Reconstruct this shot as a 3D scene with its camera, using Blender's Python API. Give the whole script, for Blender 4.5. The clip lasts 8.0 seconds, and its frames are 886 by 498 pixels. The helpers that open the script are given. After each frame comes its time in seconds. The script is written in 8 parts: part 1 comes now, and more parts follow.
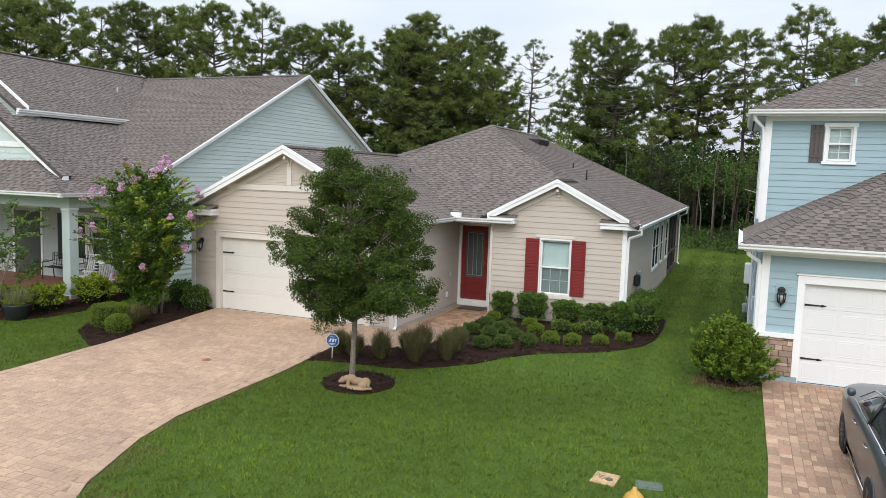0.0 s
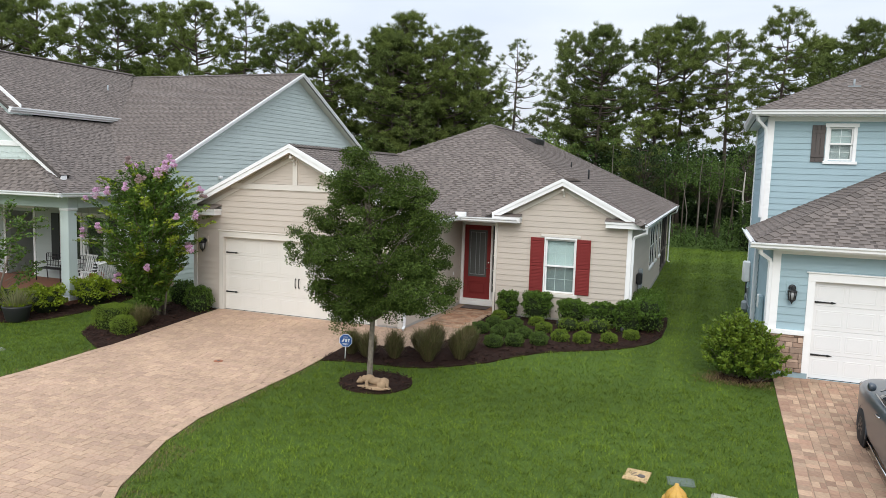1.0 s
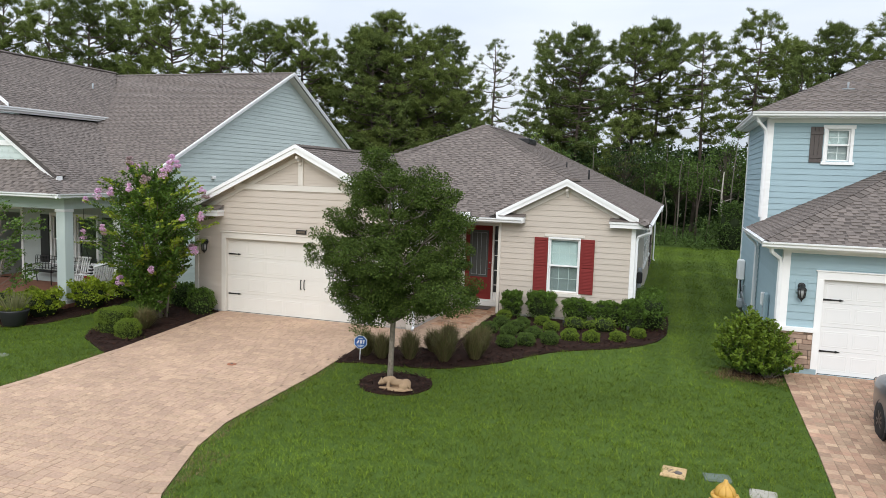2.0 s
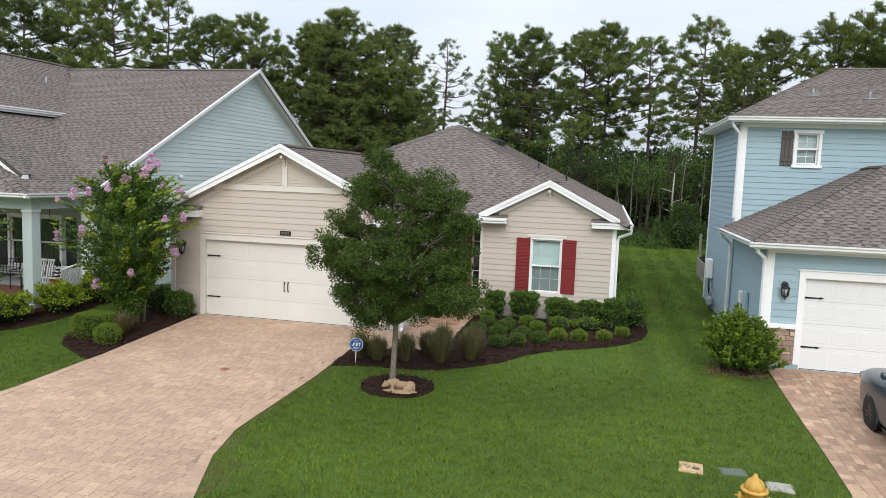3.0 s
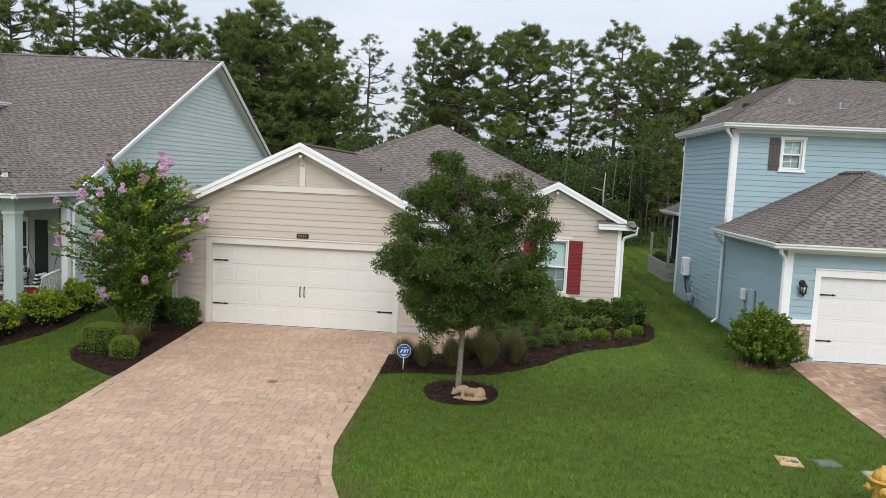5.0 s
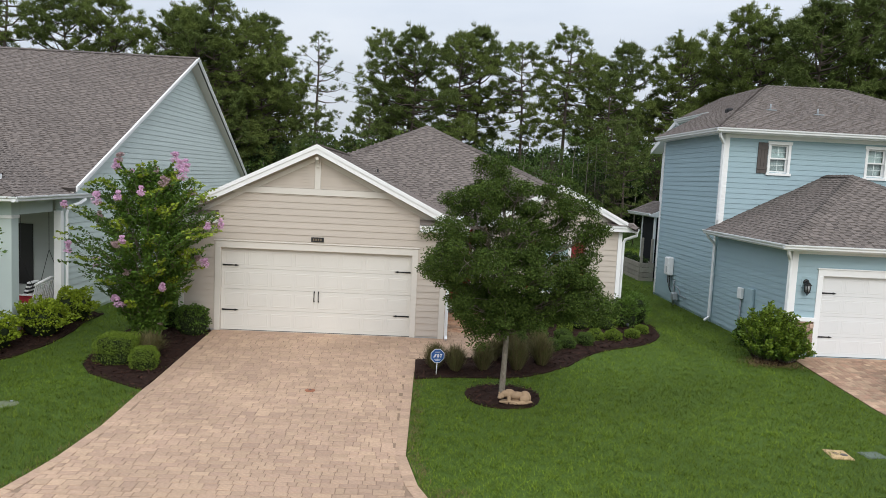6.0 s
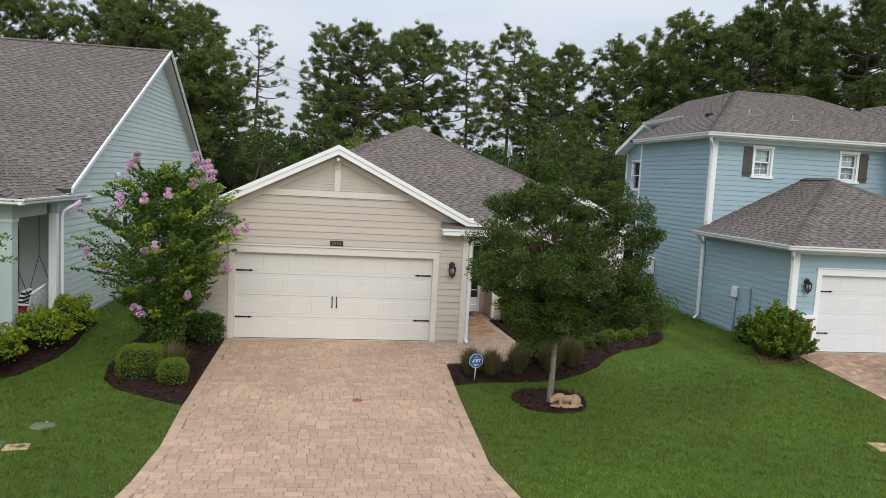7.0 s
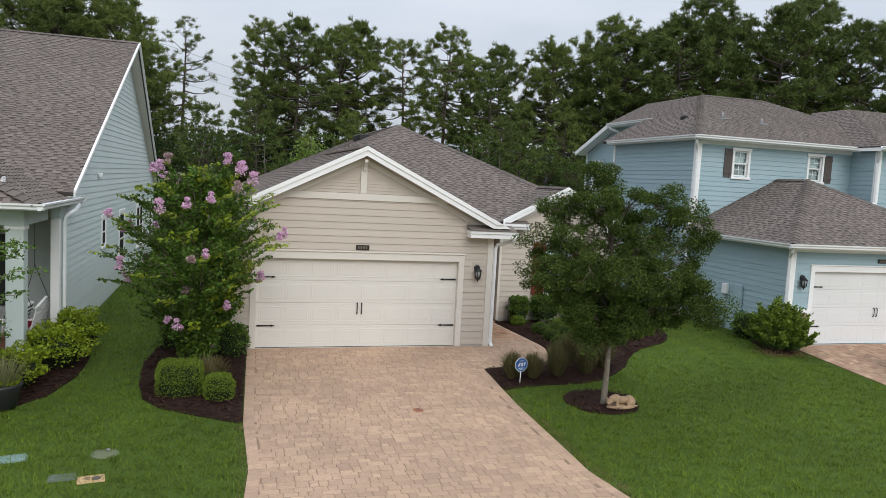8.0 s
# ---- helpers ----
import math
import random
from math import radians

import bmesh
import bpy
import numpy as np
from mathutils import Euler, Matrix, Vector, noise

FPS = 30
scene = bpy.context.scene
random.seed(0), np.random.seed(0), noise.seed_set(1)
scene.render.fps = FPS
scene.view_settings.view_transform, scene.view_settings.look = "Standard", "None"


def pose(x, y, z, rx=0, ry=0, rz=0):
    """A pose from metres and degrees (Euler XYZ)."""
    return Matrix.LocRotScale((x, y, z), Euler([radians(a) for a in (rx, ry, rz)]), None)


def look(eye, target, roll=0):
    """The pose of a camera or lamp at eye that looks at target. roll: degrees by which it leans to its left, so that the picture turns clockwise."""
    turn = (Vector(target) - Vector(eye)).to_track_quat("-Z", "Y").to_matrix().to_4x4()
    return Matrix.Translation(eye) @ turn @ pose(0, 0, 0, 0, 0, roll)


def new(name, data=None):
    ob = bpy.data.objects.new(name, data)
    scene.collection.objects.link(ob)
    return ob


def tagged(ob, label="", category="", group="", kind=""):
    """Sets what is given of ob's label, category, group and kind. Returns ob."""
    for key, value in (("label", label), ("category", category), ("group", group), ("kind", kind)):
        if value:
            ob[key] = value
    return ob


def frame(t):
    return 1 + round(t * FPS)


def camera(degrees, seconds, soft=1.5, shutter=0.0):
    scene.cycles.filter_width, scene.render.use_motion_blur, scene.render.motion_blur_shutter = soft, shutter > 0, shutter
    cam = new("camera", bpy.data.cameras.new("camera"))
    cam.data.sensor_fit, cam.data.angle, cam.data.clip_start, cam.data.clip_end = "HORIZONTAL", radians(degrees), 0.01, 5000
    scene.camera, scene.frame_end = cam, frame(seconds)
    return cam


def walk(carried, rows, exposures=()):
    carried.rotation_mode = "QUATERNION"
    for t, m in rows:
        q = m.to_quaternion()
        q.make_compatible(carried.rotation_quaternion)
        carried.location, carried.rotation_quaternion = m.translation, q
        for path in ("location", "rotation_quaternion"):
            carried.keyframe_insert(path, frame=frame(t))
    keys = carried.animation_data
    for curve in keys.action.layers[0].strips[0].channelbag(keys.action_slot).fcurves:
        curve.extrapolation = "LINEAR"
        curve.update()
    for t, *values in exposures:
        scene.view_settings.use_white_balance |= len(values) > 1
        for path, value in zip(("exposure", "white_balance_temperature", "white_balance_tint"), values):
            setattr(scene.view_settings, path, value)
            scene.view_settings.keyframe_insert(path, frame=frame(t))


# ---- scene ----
cam = camera(62.9, 8.0, soft=0.8)
PATH = [
    (0, (14.118, -17.241, 4.184), (13.368, -15.399, 3.979), 1.8),
    (0.5, (13.749, -17.376, 4.178), (13.029, -15.521, 3.973), 1.8),
    (1, (13.321, -17.569, 4.171), (12.632, -15.702, 3.965), 1.8),
    (2.5, (11.677, -18.116, 4.172), (11.146, -16.199, 3.968), 1.9),
    (3, (11.0, -18.28, 4.182), (10.56, -16.34, 3.979), 2.1),
    (3.5, (10.243, -18.412, 4.182), (9.87, -16.458, 3.978), 2.2),
    (4, (9.365, -18.54, 4.162), (9.063, -16.574, 3.959), 2.4),
    (4.5, (8.391, -18.608, 4.193), (8.172, -16.631, 3.989), 2.5),
    (6, (4.945, -18.543, 4.179), (5.021, -16.554, 3.983), 2.8),
    (6.5, (3.673, -18.373, 4.175), (3.859, -16.391, 3.979), 2.9),
    (7, (2.3, -18.075, 4.169), (2.606, -16.108, 3.977), 3.1),
    (7.5, (0.862, -17.656, 4.157), (1.295, -15.712, 3.967), 3.2),
    (8, (-0.599, -17.142, 4.11), (-0.036, -15.232, 3.926), 3.1),
]
EXPOSURES = [(0, 0.12), (2.5, 0.12), (4.5, 0.02), (6.5, -0.12), (8, -0.2)]
walk(cam, [(t, look(eye, target, roll)) for t, eye, target, roll in PATH], EXPOSURES)

# ---- world, sun ----
world = bpy.data.worlds.new("overcast_sky")
scene.world = world
world.use_nodes = True
wn, wl = world.node_tree.nodes, world.node_tree.links
wn.clear()
w_out, w_bg = wn.new("ShaderNodeOutputWorld"), wn.new("ShaderNodeBackground")
w_sky = wn.new("ShaderNodeTexSky")
w_sky.sky_type, w_sky.sun_disc = "NISHITA", False
w_sky.sun_elevation, w_sky.sun_rotation = radians(36), radians(172)
w_sky.dust_density, w_sky.air_density = 2.5, 1.0
w_sc = wn.new("ShaderNodeMix")
w_sc.data_type, w_sc.blend_type = "RGBA", "MULTIPLY"
w_sc.inputs[0].default_value = 1.0
w_sc.inputs[7].default_value = (0.085, 0.085, 0.085, 1)
w_co, w_no, w_ra = wn.new("ShaderNodeTexCoord"), wn.new("ShaderNodeTexNoise"), wn.new("ShaderNodeValToRGB")
w_map = wn.new("ShaderNodeMapping")
w_map.inputs["Scale"].default_value = (1.2, 1.2, 5.0)
w_no.inputs["Scale"].default_value, w_no.inputs["Detail"].default_value = 1.6, 5.0
w_ra.color_ramp.elements[0].position, w_ra.color_ramp.elements[0].color = 0.34, (0.55, 0.61, 0.70, 1)
w_ra.color_ramp.elements[1].position, w_ra.color_ramp.elements[1].color = 0.66, (0.70, 0.74, 0.80, 1)
w_mix = wn.new("ShaderNodeMix")
w_mix.data_type = "RGBA"
w_mix.inputs[0].default_value = 0.9
# an overcast dome is about three times as bright overhead as at the horizon
w_sep, w_up, w_dome = wn.new("ShaderNodeSeparateXYZ"), wn.new("ShaderNodeMapRange"), wn.new("ShaderNodeMix")
w_up.inputs["From Min"].default_value, w_up.inputs["From Max"].default_value = 0.06, 1.0
w_up.inputs["To Min"].default_value, w_up.inputs["To Max"].default_value = 1.08, 2.75
w_dome.data_type, w_dome.blend_type = "RGBA", "MULTIPLY"
w_dome.inputs[0].default_value = 1.0
wl.new(w_co.outputs["Generated"], w_sep.inputs[0])
wl.new(w_sep.outputs["Z"], w_up.inputs["Value"])
wl.new(w_co.outputs["Generated"], w_map.inputs["Vector"])
wl.new(w_map.outputs["Vector"], w_no.inputs["Vector"])
wl.new(w_no.outputs["Fac"], w_ra.inputs["Fac"])
wl.new(w_sky.outputs["Color"], w_sc.inputs[6])
wl.new(w_sc.outputs[2], w_mix.inputs[6])
wl.new(w_ra.outputs["Color"], w_mix.inputs[7])
wl.new(w_mix.outputs[2], w_dome.inputs[6])
wl.new(w_up.outputs["Result"], w_dome.inputs[7])
wl.new(w_dome.outputs[2], w_bg.inputs["Color"])
w_bg.inputs["Strength"].default_value = 1.0
wl.new(w_bg.outputs["Background"], w_out.inputs["Surface"])
sun = new("sun", bpy.data.lights.new("sun", "SUN"))
sun.data.energy, sun.data.angle, sun.data.color = 1.5, radians(40), (1.0, 0.97, 0.92)
sun.matrix_basis = look((0, 0, 40), (-7.6, 54.5, 0))

# ---- materials ----
def material(name, base, rough=0.6, spread=0.0, grain=0.0, scale=8.0, bump=0.0, bump_scale=60.0, stain=0.0,
             stain_scale=0.6, island=False, metal=0.0, tint=None, coat=0.0, trans=0.0, stretch=(1, 1, 1)):
    """spread: change of value from piece to piece; grain, stain: change by fine and coarse noise; tint: the colour stains go to."""
    m = bpy.data.materials.new(name)
    m.use_nodes = True
    n, l = m.node_tree.nodes, m.node_tree.links
    b = n["Principled BSDF"]
    b.inputs["Roughness"].default_value, b.inputs["Metallic"].default_value = rough, metal
    b.inputs["Coat Weight"].default_value = coat
    if trans or rough > 0.9:
        b.inputs["Specular IOR Level"].default_value = 0.2
    co = n.new("ShaderNodeTexCoord")
    mp = n.new("ShaderNodeMapping")
    mp.inputs["Scale"].default_value = stretch
    l.new(co.outputs["Object"], mp.inputs["Vector"])
    value = None

    def scaled(out, low, high):
        r = n.new("ShaderNodeMapRange")
        r.inputs["From Min"].default_value, r.inputs["From Max"].default_value = (0.0, 1.0)
        r.inputs["To Min"].default_value, r.inputs["To Max"].default_value = low, high
        l.new(out, r.inputs["Value"])
        return r.outputs["Result"]

    def times(a, c):
        if a is None:
            return c
        q = n.new("ShaderNodeMath")
        q.operation = "MULTIPLY"
        l.new(a, q.inputs[0]), l.new(c, q.inputs[1])
        return q.outputs[0]

    def noise_at(sc, detail=4.0):
        t = n.new("ShaderNodeTexNoise")
        t.inputs["Scale"].default_value, t.inputs["Detail"].default_value = sc, detail
        l.new(mp.outputs["Vector"], t.inputs["Vector"])
        return t.outputs["Fac"]

    if spread:
        src = n.new("ShaderNodeNewGeometry").outputs["Random Per Island"] if island else n.new("ShaderNodeObjectInfo").outputs["Random"]
        value = times(value, scaled(src, 1 - spread, 1 + spread))
    if grain:
        value = times(value, scaled(noise_at(scale), 1 - 1.6 * grain, 1 + 1.6 * grain))
    col = n.new("ShaderNodeRGB")
    col.outputs[0].default_value = (*base, 1)
    colour = col.outputs[0]
    if tint is not None:
        mx = n.new("ShaderNodeMix")
        mx.data_type = "RGBA"
        mx.inputs[7].default_value = (*tint, 1)
        l.new(colour, mx.inputs[6])
        if spread:
            wn_ = n.new("ShaderNodeTexWhiteNoise")
            wn_.noise_dimensions = "1D"
            l.new(src, wn_.inputs["W"])
            l.new(scaled(wn_.outputs["Value"], 0.0, 1.0), mx.inputs[0])
        else:
            rr = n.new("ShaderNodeMapRange")
            rr.inputs["From Min"].default_value, rr.inputs["From Max"].default_value = 0.42, 0.62
            l.new(noise_at(stain_scale), rr.inputs["Value"])
            l.new(rr.outputs["Result"], mx.inputs[0])
        colour = mx.outputs[2]
    if stain:
        value = times(value, scaled(noise_at(stain_scale, 6.0), 1 - 1.7 * stain, 1 + 1.7 * stain))
    if value is not None:
        h = n.new("ShaderNodeHueSaturation")
        l.new(colour, h.inputs["Color"]), l.new(value, h.inputs["Value"])
        colour = h.outputs["Color"]
    l.new(colour, b.inputs["Base Color"])
    if bump:
        bp = n.new("ShaderNodeBump")
        bp.inputs["Strength"].default_value, bp.inputs["Distance"].default_value = bump, 0.01
        l.new(noise_at(bump_scale, 5.0), bp.inputs["Height"])
        l.new(bp.outputs["Normal"], b.inputs["Normal"])
    if trans:
        out = n["Material Output"]
        tr, ad = n.new("ShaderNodeBsdfTranslucent"), n.new("ShaderNodeMixShader")
        l.new(colour, tr.inputs["Color"])
        ad.inputs[0].default_value = trans
        l.new(b.outputs[0], ad.inputs[1]), l.new(tr.outputs[0], ad.inputs[2])
        l.new(ad.outputs[0], out.inputs["Surface"])
    return m


BEIGE = material("beige_fibre_cement", (0.555, 0.492, 0.425), 0.92, 0.025, 0.02, 3.0, 0.25, 90, 0.03, 0.5)
BEIGE_TRIM = material("cream_painted_trim", (0.69, 0.65, 0.585), 0.55, 0, 0.02, 6.0, 0.1, 60, 0.03)
BLUE = material("blue_fibre_cement", (0.345, 0.462, 0.505), 0.92, 0.03, 0.02, 3.0, 0.25, 90, 0.03, 0.5)
TEAL = material("pale_teal_fibre_cement", (0.565, 0.64, 0.615), 0.92, 0.03, 0.02, 3.0, 0.25, 90, 0.03, 0.5)
WHITE = material("white_painted_trim", (0.86, 0.86, 0.85), 0.5, 0, 0.02, 5.0, 0.08, 50, 0.04, 0.8)
GUTTER = material("white_aluminium", (0.84, 0.85, 0.85), 0.38, 0, 0.02, 5.0, 0, 50, 0.06, 1.5)
DOORW = material("cream_garage_door", (0.70, 0.675, 0.62), 0.5, 0.01, 0.015, 3.0, 0.12, 150, 0.02)
DOORB = material("white_garage_door", (0.765, 0.765, 0.755), 0.5, 0.01, 0.015, 3.0, 0.12, 150, 0.02)
RED = material("red_paint", (0.205, 0.033, 0.031), 0.92, 0.03, 0.06, 4.0, 0.08, 60, 0.05)
BROWN = material("brown_board", (0.085, 0.070, 0.064), 0.6, 0.06, 0.08, 6.0, 0.2, 60)
IRON = material("black_iron", (0.012, 0.012, 0.013), 0.45, 0, 0.1, 20.0, 0.1, 80)
SHINGLE = material("asphalt_shingle", (0.190, 0.160, 0.143), 0.92, 0.13, 0.16, 30.0, 0.5, 140, 0.07, 0.35, island=True, tint=(0.158, 0.134, 0.121))
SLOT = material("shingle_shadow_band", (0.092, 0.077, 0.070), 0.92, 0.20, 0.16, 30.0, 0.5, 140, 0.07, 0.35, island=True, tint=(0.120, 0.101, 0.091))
DECK = material("shingle_underlay", (0.09, 0.078, 0.073), 0.95, 0, 0.2, 12.0, 0.5, 120, 0.06)
CAP = material("ridge_cap_shingle", (0.140, 0.119, 0.107), 0.92, 0.22, 0.15, 30.0, 0.5, 140, island=True)
SOFFIT = material("soffit_board", (0.74, 0.70, 0.64), 0.7, 0, 0.02, 4.0)
CONCRETE = material("foundation_concrete", (0.42, 0.40, 0.37), 0.85, 0, 0.1, 9.0, 0.3, 60, 0.1)
PAVER = material("tan_paver", (0.450, 0.310, 0.208), 0.88, 0.09, 0.18, 22.0, 0.5, 90, 0.20, 0.55, tint=(0.400, 0.268, 0.190))
PAVER_ST = material("tan_paver_field", (0.450, 0.310, 0.208), 0.88, 0.09, 0.18, 22.0, 0.5, 90, 0.20, 0.55, island=True, tint=(0.400, 0.268, 0.190))
WALK_ST = material("stained_walk_paver", (0.42, 0.285, 0.19), 0.88, 0.20, 0.22, 14.0, 0.5, 90, 0.28, 1.6, island=True, tint=(0.37, 0.185, 0.10))
PAVER2 = material("mottled_paver", (0.425, 0.295, 0.196), 0.88, 0.25, 0.20, 18.0, 0.45, 110, 0.16, 0.8, tint=(0.345, 0.205, 0.138))
PAVER2_ST = material("mottled_paver_field", (0.425, 0.295, 0.196), 0.88, 0.25, 0.20, 18.0, 0.45, 110, 0.16, 0.8, island=True, tint=(0.345, 0.205, 0.138))
SAND = material("joint_sand", (0.26, 0.182, 0.128), 0.95, 0, 0.15, 30.0, 0.3, 120)
MULCH = material("dark_mulch", (0.027, 0.0130, 0.009), 0.95, 0, 0.35, 22.0, 0.8, 60, 0.2, 1.5)
CHIP = material("mulch_chip", (0.034, 0.0160, 0.0110), 0.95, 0.6, 0.2, 40.0, island=True)
LAWN = material("lawn_soil", (0.058, 0.098, 0.016), 0.95, 0, 0.14, 14.0, 0.5, 40, 0.09, 0.30)
BLADE = material("grass_blade", (0.158, 0.218, 0.018), 0.68, 0.42, 0, 8, 0, 60, 0.42, 0.32, island=True, tint=(0.076, 0.132, 0.014), trans=0.25)
GLASS_D = material("dark_window_glass", (0.03, 0.035, 0.04), 0.03)
BLIND = material("white_blind", (0.62, 0.66, 0.66), 0.6, 0, 0.05, 4.0)
CURTAIN = material("pale_window_film", (0.40, 0.50, 0.50), 0.5, 0, 0.05, 4.0)
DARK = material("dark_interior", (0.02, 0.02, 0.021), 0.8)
RUBBER = material("black_rubber", (0.014, 0.014, 0.015), 0.8, 0, 0.1, 20)
BARK = material("grey_bark", (0.20, 0.165, 0.135), 0.95, 0, 0.30, 14.0, 0.9, 40, 0.15, 3.0, stretch=(1, 1, 0.35))
OAKBARK = material("mottled_oak_bark", (0.135, 0.112, 0.086), 0.95, 0, 0.42, 26.0, 0.9, 50, 0.10, 3.0, tint=(0.21, 0.185, 0.15), stretch=(1, 1, 0.6))
PINEBARK = material("pine_bark", (0.088, 0.070, 0.058), 0.95, 0, 0.32, 6.0, 0.8, 20, 0.15, 1.0, stretch=(1, 1, 0.3))
GREYBARK = material("grey_sapling_bark", (0.145, 0.13, 0.108), 0.95, 0, 0.25, 6.0, 0.6, 20)
PALEBARK = material("pale_dead_bark", (0.36, 0.33, 0.29), 0.95, 0, 0.25, 6.0, 0.6, 20)
OAK = material("oak_leaf", (0.042, 0.074, 0.014), 0.92, 0.34, 0, 8, island=True, tint=(0.082, 0.120, 0.022), trans=0.10)
MYRTLE = material("myrtle_leaf", (0.066, 0.132, 0.020), 0.55, 0.32, 0, 8, island=True, tint=(0.098, 0.166, 0.022), trans=0.25)
MYRTLE_Y = material("myrtle_young_leaf", (0.30, 0.36, 0.030), 0.5, 0.25, 0, 8, island=True, tint=(0.19, 0.27, 0.030), trans=0.28)
BLOSSOM = material("pink_blossom", (0.66, 0.38, 0.56), 0.6, 0.20, 0, 8, island=True, tint=(0.74, 0.52, 0.68), trans=0.2)
FADED = material("faded_blossom", (0.42, 0.30, 0.30), 0.7, 0.25, 0, 8, island=True, trans=0.2)
BOX = material("boxwood_leaf", (0.125, 0.190, 0.022), 0.6, 0.25, 0, 8, island=True, tint=(0.170, 0.235, 0.028), trans=0.2)
BOXD = material("boxwood_dark_leaf", (0.070, 0.118, 0.022), 0.6, 0.25, 0, 8, island=True, tint=(0.100, 0.152, 0.030), trans=0.2)
HEDGE = material("hedge_leaf", (0.066, 0.126, 0.017), 0.45, 0.40, 0, 8, island=True, tint=(0.110, 0.180, 0.030), trans=0.18)
LIME = material("lime_leaf", (0.270, 0.335, 0.024), 0.5, 0.28, 0, 8, island=True, tint=(0.185, 0.260, 0.022), trans=0.22)
BUSH = material("viburnum_leaf", (0.112, 0.180, 0.024), 0.5, 0.34, 0, 8, island=True, tint=(0.178, 0.245, 0.030), trans=0.22)
CORE = material("shrub_inner_shade", (0.016, 0.024, 0.009), 0.95, 0, 0.3, 12)
MUHLY = material("muhly_grass_blade", (0.128, 0.138, 0.046), 0.7, 0.35, 0, 8, island=True, tint=(0.160, 0.122, 0.062), trans=0.2)
NEEDLE = material("pine_needles", (0.132, 0.168, 0.040), 0.92, 0.16, 0, 8, 0, 60, 0.16, 0.35, island=True, tint=(0.140, 0.178, 0.047), trans=0.14)
# dark needles; on the east pines they carry backlit shade in the colour
NEEDLE_B = material("pine_needles_dark", (0.088, 0.122, 0.034), 0.92, 0.16, 0, 8, 0, 60, 0.16, 0.35, island=True, tint=(0.108, 0.138, 0.036), trans=0.12)
WOODS = material("woodland_leaf", (0.050, 0.090, 0.020), 0.92, 0.34, 0, 8, island=True, tint=(0.080, 0.128, 0.026), trans=0.06)
FERN = material("fern_leaf", (0.042, 0.078, 0.018), 0.75, 0.38, 0, 8, island=True, tint=(0.072, 0.118, 0.024), trans=0.10)
PALE_LEAF = material("pale_young_leaf", (0.18, 0.25, 0.05), 0.6, 0.25, 0, 8, island=True, tint=(0.14, 0.21, 0.04), trans=0.2)
# leaf colour darkened to carry the shade inside the woods
UNDER = material("shade_darkened_leaf", (0.024, 0.044, 0.013), 0.95, 0.28, 0, 8, island=True, tint=(0.034, 0.058, 0.016), trans=0.04)
STONE = material("ledge_stone", (0.34, 0.235, 0.175), 0.85, 0.34, 0.20, 9.0, 0.8, 30, 0.22, 3.0, tint=(0.46, 0.34, 0.26))
MORTAR = material("stone_mortar", (0.20, 0.16, 0.13), 0.95, 0, 0.15, 20)
YELLOW = material("yellow_hydrant_paint", (0.52, 0.30, 0.055), 0.5, 0, 0.12, 9.0, 0.2, 40, 0.12, 4.0)
STATUE = material("buff_cast_stone", (0.33, 0.225, 0.135), 0.85, 0, 0.18, 8.0, 0.5, 40, 0.22, 3.0)
CARPAINT = material("slate_blue_car_paint", (0.040, 0.054, 0.072), 0.35, 0, 0, 8, coat=0.5, metal=0.0)
CHROME = material("chrome", (0.6, 0.6, 0.6), 0.15, metal=1.0)
ALLOY = material("alloy_rim", (0.11, 0.11, 0.115), 0.4, metal=0.9)
SIGNB = material("blue_sign_face", (0.025, 0.110, 0.36), 0.4, 0, 0.05, 10)
SIGNW = material("white_sign_print", (0.78, 0.80, 0.82), 0.5)
GREYBOX = material("grey_utility_box", (0.80, 0.81, 0.80), 0.5, 0, 0.04, 6)
GREYPIPE = material("grey_pipe", (0.30, 0.33, 0.35), 0.5, 0, 0.06, 10)
COVERT = material("tan_valve_cover", (0.50, 0.345, 0.175), 0.75, 0, 0.16, 12, 0.3, 60, 0.15, 6.0)
COVERG = material("green_valve_cover", (0.10, 0.13, 0.10), 0.75, 0, 0.16, 12, 0.3, 60, 0.15, 6.0)
POT = material("black_plastic_pot", (0.02, 0.02, 0.022), 0.5, 0, 0.1, 12)
BRICKFLOOR = material("red_porch_floor", (0.24, 0.105, 0.065), 0.8, 0, 0.15, 10, 0.2, 60)
TIMBER = material("weathered_timber", (0.36, 0.325, 0.275), 0.85, 0.15, 0.18, 8, 0.4, 40)
# porch mesh, and the dark covers added over side windows
SCREEN = material("dark_mesh_and_cover", (0.014, 0.015, 0.016), 0.95, 0, 0.1, 40)
BRONZE = material("dull_bronze", (0.17, 0.13, 0.09), 0.5, 0, 0.1, 20)
CUSHION = material("red_white_cushion", (0.38, 0.03, 0.04), 0.8, 0, 0.1, 20)

# glass that shows the room dimly behind a clear reflection
GLASS = bpy.data.materials.new("window_glass")
GLASS.use_nodes = True
_b = GLASS.node_tree.nodes["Principled BSDF"]
_b.inputs["Base Color"].default_value = (0.9, 0.95, 0.95, 1)
_b.inputs["Roughness"].default_value = 0.02
_b.inputs["Transmission Weight"].default_value = 1.0
_b.inputs["IOR"].default_value = 1.45
STRAW = material("dry_straw", (0.24, 0.18, 0.09), 0.8, 0.3, 0, 8, island=True, tint=(0.15, 0.10, 0.05), trans=0.1)
PALECOVER = material("pale_concrete_cover", (0.34, 0.32, 0.27), 0.9, 0, 0.3, 14, 0.6, 50, 0.2, 6.0)

# ---- building helpers ----
Z3 = Vector((0, 0, 1))
WORLD_OF = {}


